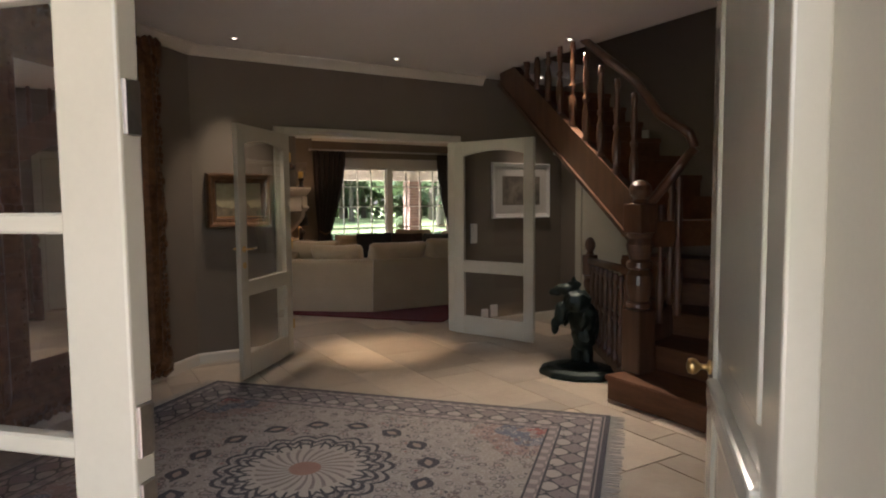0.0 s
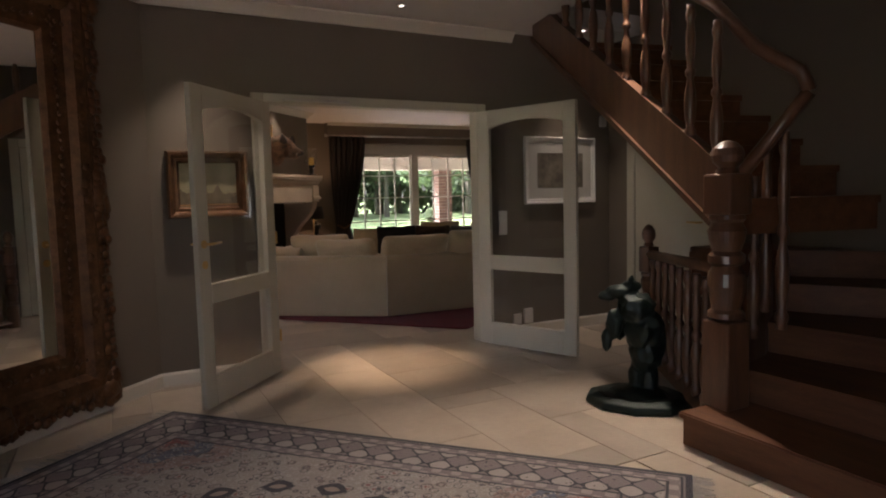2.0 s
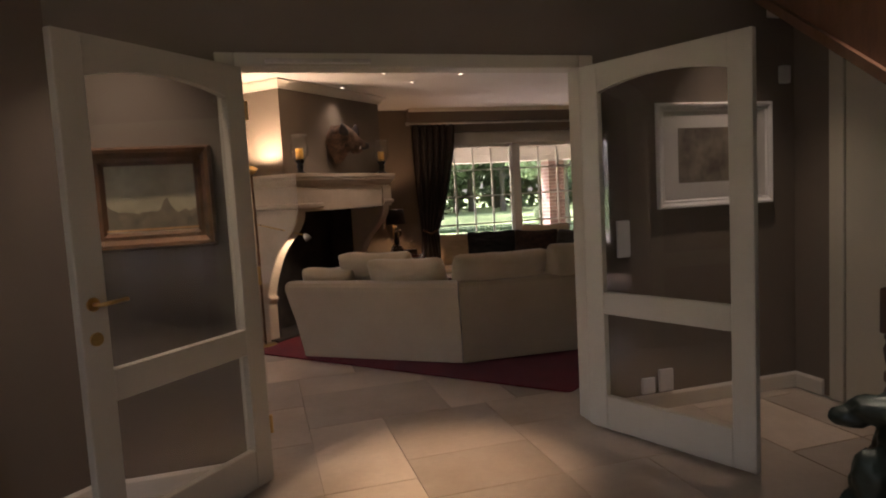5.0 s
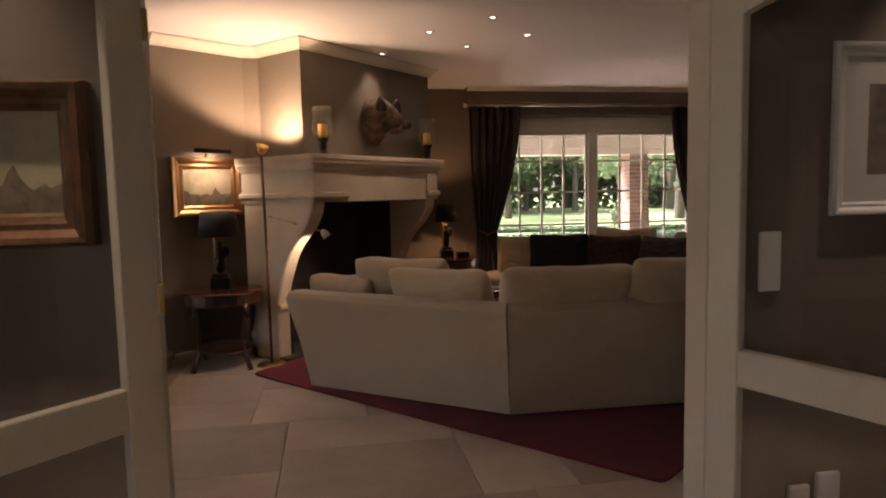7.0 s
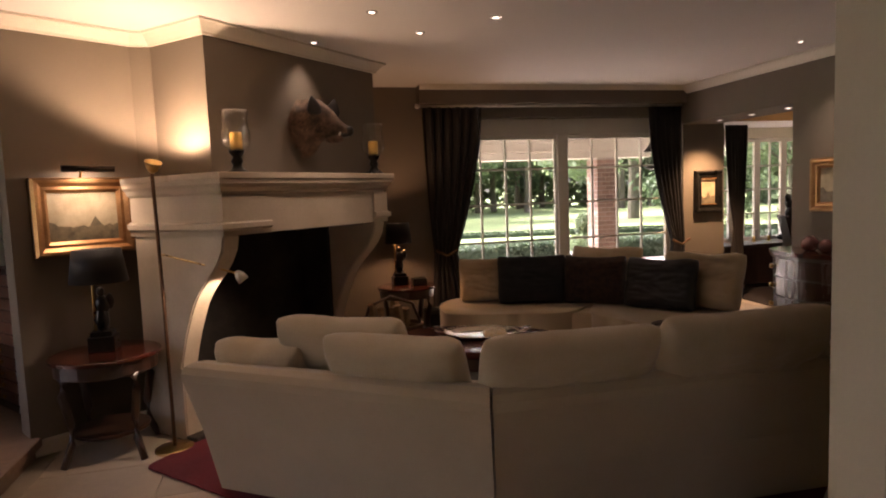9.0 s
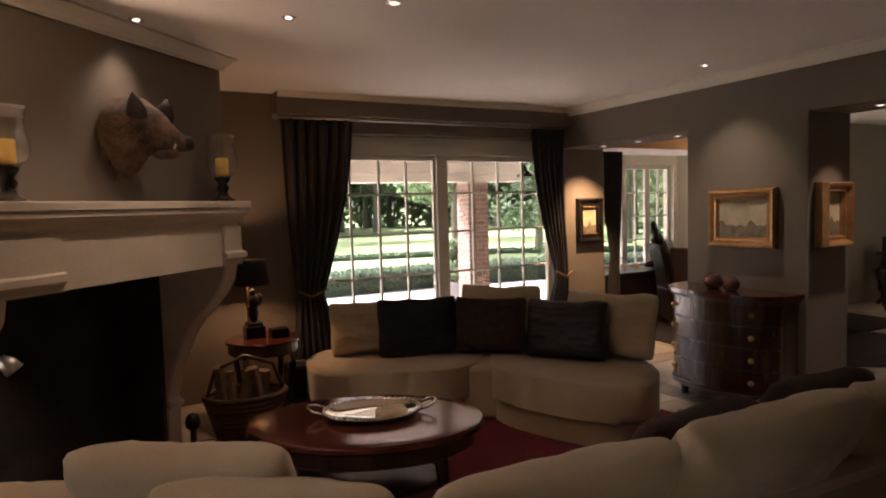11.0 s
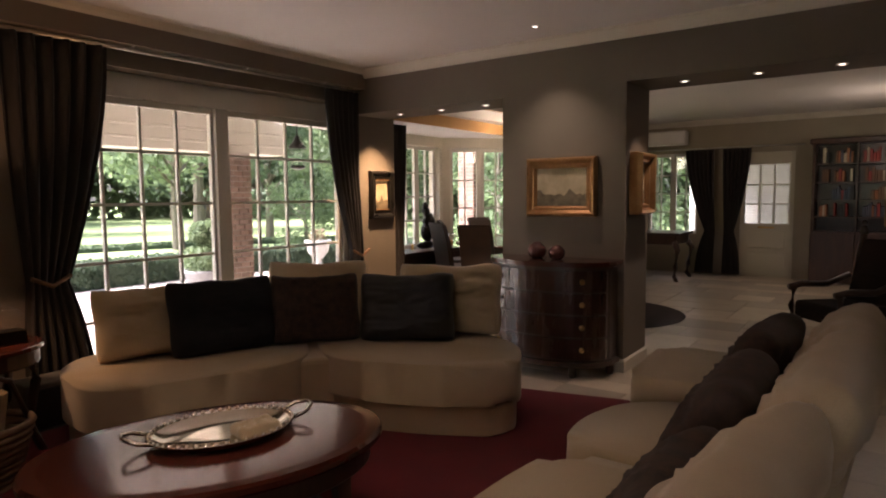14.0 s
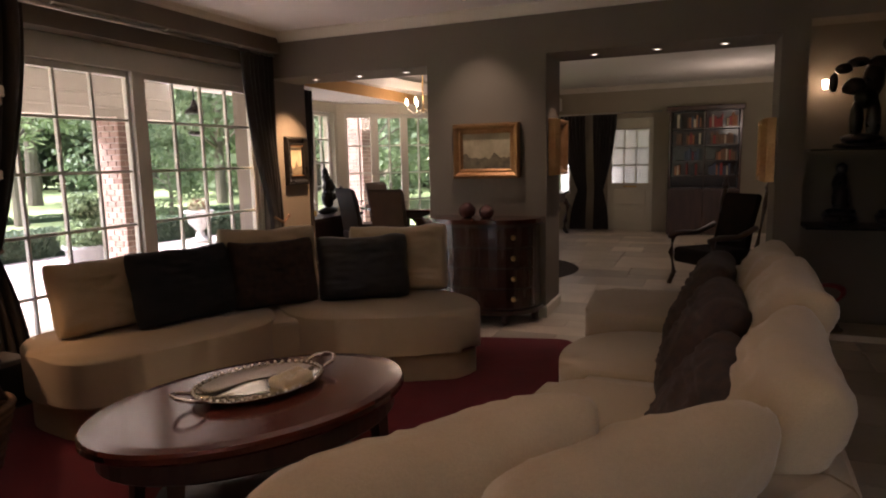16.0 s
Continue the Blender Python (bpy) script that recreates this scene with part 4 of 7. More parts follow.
# great carved mirror on the diagonal wall
mw, mh = 1.60, 2.60
mir = thing("wall_mirror_carved", "tall mirror in a broad carved dark gilt frame", "mirror", pose(0.625, 5.515, 0.08, 0, 0, 45) @ pose(-mw / 2, 0, 0))
b = B()
prof = [(0, 0), (0, 0.03), (0.05, 0.07), (0.09, 0.085), (0.13, 0.07), (0.16, 0.04), (0.20, 0.045), (0.22, 0.05), (0.26, 0.04), (0.28, 0.02), (0.28, 0)]
prof = [(o * 1.32, u * 1.1) for o, u in prof]
rings = []
for sx, sz, x, z in ((1, 1, -mw / 2, 0), (-1, 1, mw / 2, 0), (-1, -1, mw / 2, mh), (1, -1, -mw / 2, mh)):
    rings.append([b.verts.new((x + sx * o, -u, z + sz * o)) for o, u in prof])
for k in range(4):
    a, c = rings[k], rings[(k + 1) % 4]
    for i in range(len(prof) - 1):
        b.faces.new((a[i], a[i + 1], c[i + 1], c[i]))
part("frame", b, GOLDDARK, mir)
part("glass", rbox(-mw / 2 + 0.36, mw / 2 - 0.36, -0.018, -0.002, 0.36, mh - 0.36, 0), MIRROR, mir, "clear mirror glass")
rnd = random.Random(5)
for k, (x0, z0, x1, z1) in enumerate(((-mw / 2, 0, mw / 2, 0), (mw / 2, 0, mw / 2, mh), (mw / 2, mh, -mw / 2, mh), (-mw / 2, mh, -mw / 2, 0))):
    b = B()
    L = math.hypot(x1 - x0, z1 - z0)
    n = int(L / 0.05)
    inx, inz = (-(z1 - z0) / L, (x1 - x0) / L)
    for i in range(n):
        u = (i + 0.5) / n
        big = 1 + 1.3 * max(0, abs(u - 0.5) * 2 - 0.84) / 0.16 + 0.9 * max(0, 1 - abs(u - 0.5) * 14)
        for off, size in ((0.07, 0.034), (0.14, 0.028), (0.02, 0.026), (0.30, 0.012)):
            s = B()
            bmesh.ops.create_icosphere(s, subdivisions=1, radius=size * big * rnd.uniform(0.7, 1.15))
            join(b, s, pose(x0 + (x1 - x0) * u + inx * (off + rnd.uniform(-.012, .012)) , -0.06 - 0.02 * rnd.random(), z0 + (z1 - z0) * u + inz * (off + rnd.uniform(-.012, .012))) @ Matrix.Diagonal((1.2, 0.6, 1.2, 1)))
    part("carving", b, GOLDDARK, mir, "", True)["kind"] = "stuff"


# ---- living room ----
# red rug: its corner towards the hall cut off
rugpts = [(1.66, 8.66), (3.75, 6.33), (6.45, 8.38), (6.1, 9.9), (4.2, 11.25), (3.3, 10.6)]
tagged(part("red_rug", slab(smooth_poly(rugpts, 0.06, 3), 0.002, 0.016, 0.004, 1), REDRUG), "thick plain crimson wool rug on the tiles", "rug")

# fireplace, built along its own axis: x along the face, y towards the wall
FP = pose(BL[0], BL[1], 0, 0, 0, math.degrees(math.atan2(BR[1] - BL[1], BR[0] - BL[0])))
FW = math.dist(BL, BR)
fire = thing("fireplace", "broad limestone fireplace with curved jambs and a moulded mantel", "fireplace", FP)
DP = 0.38
ML, MR = -0.25, 1.30          # ends of the mantel along the breast
path = [(ML, 0.50), (ML, -DP), (MR, -DP), (MR, 0.0)]


def band(name, z, prof, label=""):
    part(name, sweep(B(), [(x, y, z) for x, y in path], prof), STONE, fire, label)


b = rbox(ML - 0.06, MR + 0.06, -DP - 0.06, 0.0, 1.625, 1.665, 0.006, 2)
rbox(ML - 0.06, -0.001, 0.0, 0.5, 1.625, 1.664, 0.006, 2, b)
part("mantel_shelf", b, STONE, fire)
band("cornice", 1.52, [(-0.04, 0), (0.0, 0), (0.0, 0.02), (0.02, 0.035), (0.03, 0.06), (0.05, 0.08), (0.05, 0.104), (-0.04, 0.104)])
b = B()
box(b, ML, MR, -DP, -0.002, 1.30, 1.522)
box(b, ML - 0.012, ML + 0.34, -DP - 0.012, -DP - 0.0, 1.30, 1.522)
box(b, MR - 0.15, MR + 0.012, -DP - 0.012, -DP - 0.0, 1.30, 1.522)
box(b, ML, -0.002, -0.002, 0.5, 1.30, 1.522)
part("frieze", b, STONE, fire)
ARCH = [(-0.03, 0), (0.012, 0), (0.012, 0.03), (0.032, 0.042), (0.032, 0.07), (0.014, 0.08), (0.014, 0.09), (-0.03, 0.09)]
for run in ([(ML, 0.50), (ML, -DP), (ML + 0.35, -DP)], [(MR - 0.16, -DP), (MR, -DP), (MR, 0.0)]):
    part("architrave", sweep(B(), [(x, y, 1.298) for x, y in run], ARCH), STONE, fire)
prof = [(-DP + 0.01, 1.30), (-DP + 0.03, 1.21), (-0.30, 1.13), (-0.245, 1.07), (-0.18, 1.01), (-0.115, 0.945), (-0.06, 0.87), (-0.015, 0.78), (0.03, 0.68), (0.07, 0.57), (0.10, 0.47), (0.065, 0.46), (0.065, 0.425), (0.095, 0.415), (0.095, 0.0), (0.48, 0.0), (0.48, 1.30)]
for x0 in (ML, MR - 0.12):
    b = B()
    prism(b, prof, x0, x0 + 0.12, Matrix(((0, 0, 1, 0), (1, 0, 0, 0), (0, 1, 0, 0), (0, 0, 0, 1))))
    bmesh.ops.bevel(b, geom=[e for e in b.edges if e.calc_face_angle(0) > 1.2], offset=0.008, segments=2, affect="EDGES")
    part("jamb", b, STONE, fire, "curved limestone jamb")
F0, F1 = ML + 0.12, MR - 0.12
for nm, q in (("fire_back", (F0, F1, 0.40, 0.46, 0, 1.298)), ("fire_cheek", (F0, F0 + 0.03, 0.10, 0.40, 0, 1.296)), ("fire_cheek", (F1 - 0.03, F1, 0.10, 0.40, 0, 1.296)), ("fire_throat", (F0, F1, -DP + 0.13, 0.40, 1.286, 1.296))):
    part(nm, rbox(*q, 0), SOOT, fire, "soot-black firebox wall")
part("hearth", rbox(ML, MR, 0.0, 0.40, 0.0, 0.035, 0.006), SOOT, fire, "dark hearth slab")
irons = thing("andirons", "black iron firedogs with round heads on the hearth", "andirons", FP @ pose(0.55, 0.0, 0.035))
for x in (0, 0.55):
    b = tube(B(), [(x, -0.15, 0.0), (x, -0.15, 0.32)], 0.018)
    lathe(b, [(0.01, 0.30), (0.04, 0.33), (0.045, 0.36), (0.03, 0.40), (0.005, 0.41)], 12, (x, -0.15, 0))
    tube(b, [(x, -0.15, 0.10), (x, 0.25, 0.10)], 0.015)
    tube(b, [(x, 0.24, 0.10), (x, 0.24, 0.0)], 0.015)
    part("firedog", b, BLACKBRONZE, irons, "", True)


def hurricane(label, m, candle):
    h = thing("hurricane_lamp", label, "candle holder", m, group="lamps on the mantel")
    b = lathe(B(), [(0.085, 0), (0.085, 0.012), (0.05, 0.03), (0.03, 0.06), (0.045, 0.09), (0.03, 0.12), (0.055, 0.15), (0.06, 0.165), (0.02, 0.17)], 20)
    part("foot", b, DARKWOOD if not candle else BLACKBRONZE, h, "", True)
    b = B()
    prof = [(0.05, 0.168), (0.095, 0.21), (0.105, 0.27), (0.09, 0.33), (0.082, 0.38), (0.095, 0.44), (0.097, 0.445), (0.079, 0.38), (0.087, 0.33), (0.101, 0.27), (0.091, 0.213), (0.048, 0.172)]
    rings = [[b.verts.new((r * math.cos(math.tau * i / 24), r * math.sin(math.tau * i / 24), z)) for i in range(24)] for r, z in prof]
    for a, c in zip(rings, rings[1:] + rings[:1]):
        for i in range(24):
            b.faces.new((a[i], a[(i + 1) % 24], c[(i + 1) % 24], c[i]))
    g = part("glass_chimney", b, GLASS, h, "clear blown glass chimney", True)
    g.visible_shadow = False
    if candle:
        part("candle", lathe(B(), [(0.042, 0.17), (0.042, 0.29), (0.036, 0.295), (0.004, 0.29)], 18), WAX, h, "yellow pillar candle", True)
    return h


hurricane("glass hurricane lamp with a yellow candle on a bronze foot", FP @ pose(0.06, -0.17, 1.665) @ Matrix.Scale(0.88, 4), True)
hurricane("glass hurricane lamp with an amber candle on a dark foot", FP @ pose(1.275, -0.31, 1.665) @ Matrix.Scale(0.86, 4), True)

# boar's head on the chimney breast, looking out of the wall and a little aside
boar = thing("boar_trophy", "stuffed brown wild boar head mounted on the chimney breast", "trophy", FP @ pose(0.81, 0.0, 2.0) @ Matrix.Scale(0.92, 4))
ribs = [(0, 0, 0, 0.125, 0.195), (0, -0.06, 0.02, 0.135, 0.215), (0.01, -0.12, 0.045, 0.13, 0.195), (0.025, -0.18, 0.055, 0.118, 0.16), (0.045, -0.235, 0.04, 0.10, 0.128),
        (0.065, -0.285, 0.012, 0.078, 0.098), (0.085, -0.325, -0.012, 0.056, 0.070), (0.105, -0.36, -0.028, 0.043, 0.052), (0.12, -0.395, -0.036, 0.038, 0.043)]


def boar_rib(u):
    """Centre, side and up vectors of the head's section at u along its length."""
    i = min(int(u), len(ribs) - 2)
    f = u - i
    c = Vector(ribs[i][:3]).lerp(Vector(ribs[i + 1][:3]), f)
    t = (Vector(ribs[min(i + 2, len(ribs) - 1)][:3]) - Vector(ribs[max(i - 1, 0)][:3])).normalized()
    t.z *= 0.6
    side = t.cross(Vector((0, 0, 1))).normalized()
    up = side.cross(t).normalized()
    return c, side * (ribs[i][3] * (1 - f) + ribs[i + 1][3] * f), up * (ribs[i][4] * (1 - f) + ribs[i + 1][4] * f), t


b = B()
rings = []
for k in range(33):
    c, sd, up, t = boar_rib(k / 4)
    ring = []
    for i in range(30):
        a = math.tau * i / 30
        w = 1 + 0.10 * noise.noise(Vector((k * 0.3, math.cos(a) * 1.6, math.sin(a) * 1.6))) + 0.03 * noise.noise(Vector((k * 1.3, math.cos(a) * 7, math.sin(a) * 7)))
        ring.append(b.verts.new(c + (sd * math.cos(a) + up * math.sin(a)) * w))
    rings.append(ring)
for a_, c_ in zip(rings, rings[1:]):
    for i in range(30):
        b.faces.new((a_[i], a_[(i + 1) % 30], c_[(i + 1) % 30], c_[i]))
b.faces.new(rings[0]), b.faces.new(rings[-1][::-1])
part("head", b, FUR, boar, "", True)
part("snout", lumpy([(0.124, -0.405, -0.034, 0.040, 0.030, 0.042), (0.105, -0.365, -0.062, 0.038, 0.05, 0.022)], 3, 1), SNOUT, boar, "dark bare snout", True)
part("jaw", lumpy([(0.075, -0.29, -0.085, 0.055, 0.085, 0.038)], 5, 1), FUR, boar, "", True)
CHEEK = surf("pale_cheek_hair", (0.20, 0.155, 0.12), (0.36, 0.29, 0.23), 0.9, scale=14, fine=120, bump=0.8, dist=0.004, grain=0.4)
part("cheek", lumpy([(0.125, -0.285, -0.015, 0.030, 0.060, 0.040)], 7, 1), CHEEK, boar, "pale grey hair on the cheek", True)
for x, y, tip in ((-0.055, -0.225, -0.03), (0.15, -0.205, 0.05)):
    b = lathe(B(), [(0.018, 0.0), (0.046, 0.035), (0.050, 0.075), (0.033, 0.125), (0.004, 0.170)], 12, (0, 0, 0), 1.15, 0.35)
    bmesh.ops.transform(b, matrix=pose(x, y, 0.07, 10, 14 if tip > 0 else -6, -65), verts=b.verts)
    part("ear", b, SNOUT, boar, "dark pointed ear", True)
for x in (-0.012, 0.118):
    part("eye", lathe(B(), [(0.002, -0.01), (0.010, 0.0), (0.002, 0.01)], 10, (x, -0.262, 0.075)), BLACKBRONZE, boar, "small dark glass eye", True)
for x in (0.055, 0.155):
    part("tusk", tube(B(), [(x, -0.355, -0.065), (x + 0.004, -0.365, -0.045), (x, -0.36, -0.020)], 0.007, 6, 0.2), WHITEP, boar, "pale curved tusk", True)
b = B()
rnd = random.Random(9)
for k in range(2600):
    u, a = rnd.uniform(0, 4.6) ** 1.0, rnd.uniform(0, math.tau)
    c, sd, up, t = boar_rib(u)
    p = c + (sd * math.cos(a) + up * math.sin(a)) * 0.985
    out = (sd * math.cos(a) + up * math.sin(a)).normalized()
    ln = rnd.uniform(0.6, 1.2) * (0.055 if u < 2.5 else 0.03)
    tip = p + out * ln * 0.35 - t * ln * 0.7 + Vector((0, 0, -ln * 0.35))
    tip.y = min(tip.y, -0.002)
    wd = out.cross(t).normalized() * 0.0035
    b.faces.new([b.verts.new(q) for q in (p - wd, p + wd, tip)])
part("bristles", b, BRISTLE, boar, "coarse pale brown bristles")["kind"] = "stuff"


# sofas
def cushion(w, h, d, material, label, at, rz, lean=15, seed=0, sag=0.0, group="sofa cushions"):
    c = tagged(part("cushion", pillow(w, h, d, 34, 0.5, sag, seed=seed), material, smooth=True), label, "cushion", group)
    c.matrix_basis = pose(at[0], at[1], at[2], 0, 0, rz) @ pose(0, 0, 0, -lean, 0, 0)
    return c


def offset_line(a, c, d):
    v = (Vector(c) - Vector(a)).normalized()
    return Vector((-v.y, v.x)) * d


sofa = thing("corner_sofa", "long cream upholstered sofa bent at an angle on the red rug", "sofa")
A0, A1, A2 = Vector((2.12, 8.19)), Vector((3.30, 7.30)), Vector((5.55, 7.21))


def back_run(p, q, name, miter0, miter1):
    """A backrest leaning outwards as it rises, over the line p-q of its outer foot."""
    v = (q - p).normalized()
    n = Vector((-v.y, v.x))
    b = B()
    prof = [(0.0, 0.03), (-0.07, 0.35), (-0.155, 0.63), (-0.16, 0.67), (-0.14, 0.70), (-0.10, 0.715), (-0.03, 0.71), (0.01, 0.68), (0.12, 0.36), (0.18, 0.03)]
    rings = []
    for base, mit in ((p, miter0), (q, miter1)):
        rings.append([b.verts.new((*(base + n * o + v * (o * mit)), z)) for o, z in prof])
    m = len(prof)
    for i in range(m):
        b.faces.new((rings[0][i], rings[0][(i + 1) % m], rings[1][(i + 1) % m], rings[1][i]))
    b.faces.new(rings[0]), b.faces.new(rings[1][::-1])
    bmesh.ops.bevel(b, geom=[e for e in b.edges if len(set(round(w.co.z, 3) for w in e.verts)) > 0 and e.calc_face_angle(0) > 0.5], offset=0.015, segments=2, affect="EDGES")
    return part(name, b, FABRIC, sofa)


back_run(A0, A1, "backrest", 0.35, -0.28)
back_run(A1 + Vector((0.006, 0)), A2, "backrest", 0.30, 0.0)
n1 = offset_line(A0, A1, 1.0)
n2 = offset_line(A1, A2, 1.0)
seat1 = [A0 + n1 * 0.17, A1 + n1 * 0.17 + Vector((0.03, 0)), (3.70, 8.12), (2.70, 8.90)]
seat2 = [A1 + n2 * 0.17 + Vector((0.12, 0)), (4.54, 7.42), (4.55, 8.04), (4.15, 8.09), (3.76, 8.08)]
seat3 = [(4.575, 7.42), (5.34, 7.40), (5.36, 7.80), (5.20, 8.02), (4.90, 8.10), (4.575, 8.05)]
for s in (seat1, seat2, seat3):
    pts = smooth_poly([tuple(v) for v in s], 0.22, 8)
    part("seat", slab(pts, 0.22, 0.42, 0.06, 5), FABRIC, sofa, "", True)
    part("base", slab([tuple(Vector(p) * 0.97 + Vector((sum(q[0] for q in pts) / len(pts), sum(q[1] for q in pts) / len(pts))) * 0.03) for p in pts], 0.02, 0.21, 0.01, 1), FABRIC, sofa)
pouf = thing("ottoman", "cream upholstered ottoman at the end of the sofa", "ottoman")
pts = smooth_poly([(5.40, 7.45), (6.15, 7.45), (6.15, 8.12), (5.40, 8.08)], 0.12, 5)
part("seat", slab(pts, 0.22, 0.49, 0.06, 5), FABRIC, pouf, "", True)
part("base", slab(smooth_poly([(5.44, 7.49), (6.11, 7.49), (6.11, 8.08), (5.44, 8.04)], 0.12, 4), 0.02, 0.21, 0.01, 1), FABRIC, pouf)

CREAM = "plump cream cushion leaning on the sofa back"
r1 = math.degrees(math.atan2(A1.y - A0.y, A1.x - A0.x))
for x, y, w, h, rz, s in ((2.46, 8.20, 0.50, 0.44, -33, 1), (2.87, 8.05, 0.68, 0.585, -33, 2), (3.06, 7.72, 0.68, 0.53, -36, 3), (3.64, 7.45, 0.80, 0.56, -3, 4), (4.42, 7.38, 0.86, 0.60, -2, 5), (5.14, 7.36, 0.74, 0.58, 1, 6)):
    cushion(w, h, 0.21, FABRIC2, CREAM, (x, y, 0.43), rz, -30, s, 0.02)
cushion(0.60, 0.45, 0.17, BROWNFUR, "dark brown patterned cushion on the sofa seat", (3.70, 7.56, 0.425), 4, -30, 8)
cushion(0.60, 0.50, 0.18, BROWNFUR, "dark brown patterned cushion on the sofa seat", (4.36, 7.56, 0.425), 2, -26, 9)
cushion(0.58, 0.50, 0.17, BROWNFUR, "dark brown patterned cushion on the sofa seat", (5.10, 7.56, 0.425), -4, -24, 10)

sofa2 = thing("curved_sofa", "low cream sofa of two rounded seats before the window", "sofa")
L2 = [(3.84, 10.20), (4.30, 9.98), (4.93, 9.80), (5.42, 10.42), (4.90, 10.75), (4.20, 11.02), (3.92, 10.75)]
R2 = [(4.99, 9.76), (5.12, 9.25), (5.42, 8.68), (5.90, 8.92), (6.10, 9.40), (5.98, 10.0), (5.48, 10.38)]
for s in (L2, R2):
    pts = smooth_poly(s, 0.34, 9)
    cx, cy = sum(p[0] for p in pts) / len(pts), sum(p[1] for p in pts) / len(pts)
    inset = [(cx + (x - cx) * 0.955, cy + (y - cy) * 0.955) for x, y in pts]
    part("seat", slab(pts, 0.19, 0.43, 0.085, 6), FABRIC, sofa2, "", True)
    part("base", slab(inset, 0.02, 0.185, 0.012, 1), FABRIC, sofa2)
part("link_base", slab([(4.72, 10.02), (5.22, 9.66), (5.66, 10.18), (5.10, 10.58)], 0.02, 0.405, 0.03, 2), FABRIC, sofa2)
for at, rz, w, h, mat_, lab, s in (((4.40, 10.64, 0.43), -14, 0.56, 0.44, FABRIC2, "creased cream cushion on the curved sofa", 11), ((5.44, 10.28, 0.43), -46, 0.70, 0.52, FABRIC2, "creased cream cushion on the curved sofa", 12),
                                   ((5.90, 9.50, 0.43), -66, 0.74, 0.50, FABRIC2, "creased cream cushion on the curved sofa", 13), ((4.74, 10.34, 0.43), -18, 0.66, 0.47, BLACKVELVET, "black velvet cushion on the curved sofa", 14),
                                   ((5.22, 10.06, 0.43), -38, 0.58, 0.46, BROWNFUR, "dark brown patterned cushion on the curved sofa", 15), ((5.58, 9.60, 0.43), -56, 0.64, 0.46, BLACKLEATHER, "black leather cushion on the curved sofa", 16)):
    cushion(w, h, 0.2, mat_, lab, at, rz, 16, s, 0.015)

# oval coffee table and tray
table = thing("coffee_table", "oval polished mahogany coffee table on the red rug", "table", pose(3.78, 9.07, 0.016, 0, 0, -28))
lathe_top = lathe(B(), [(0.97, 0.405), (0.985, 0.41), (1.0, 0.42), (1.0, 0.44), (0.985, 0.452), (0.9, 0.455)], 64, (0, 0, 0), 0.64, 0.43)
part("tabletop", lathe_top, MAHOG, table, "polished red-brown oval top")
part("apron", lathe(B(), [(0.90, 0.32), (0.92, 0.33), (0.92, 0.405), (0.5, 0.406)], 48, (0, 0, 0), 0.64, 0.43), DARKWOOD, table)
for sx in (-1, 1):
    for sy in (-1, 1):
        b = B()
        x, y = sx * 0.40, sy * 0.24
        tube(b, [(x, y, 0.33), (x * 1.02, y * 1.02, 0.2), (x * 1.06, y * 1.06, 0.0)], 0.04, 4, 0.7)
        part("leg", b, DARKWOOD, table)
part("shelf", lathe(B(), [(0.62, 0.10), (0.64, 0.105), (0.64, 0.125), (0.6, 0.13)], 40, (0, 0, 0), 0.64, 0.43), DARKWOOD, table)
tray = thing("silver_tray", "oval silver tray with two handles and scrolled rim", "tray", pose(3.83, 9.10, 0.472, 0, 0, -22))
b = lathe(B(), [(0.80, 0.0), (0.82, 0.004), (0.93, 0.022), (1.0, 0.03), (1.0, 0.034), (0.92, 0.028), (0.81, 0.009), (0.3, 0.008)], 48, (0, 0, 0), 0.27, 0.20)
part("dish", b, SILVER, tray, "", True)
b = B()
for i in range(48):
    a = math.tau * i / 48
    s = B()
    bmesh.ops.create_icosphere(s, subdivisions=1, radius=0.011)
    join(b, s, pose(0.265 * math.cos(a), 0.195 * math.sin(a), 0.033))
part("rim", b, SILVER, tray, "", True)
for s in (-1, 1):
    b = tube(B(), [(s * 0.26, -0.06, 0.035), (s * 0.31, -0.065, 0.05), (s * 0.345, -0.03, 0.06), (s * 0.35, 0.0, 0.062), (s * 0.345, 0.03, 0.06), (s * 0.31, 0.065, 0.05), (s * 0.26, 0.06, 0.035)], 0.008)
    part("handle", b, SILVER, tray, "", True)

cloth = tagged(part("folded_napkin", pillow(0.17, 0.10, 0.035, 12, 0.5, seed=4), FABRIC2, smooth=True), "small folded cream napkin on the tray", "napkin")
cloth.matrix_basis = pose(3.90, 9.00, 0.500, 0, 0, -10) @ pose(0, -0.05, 0, -90)
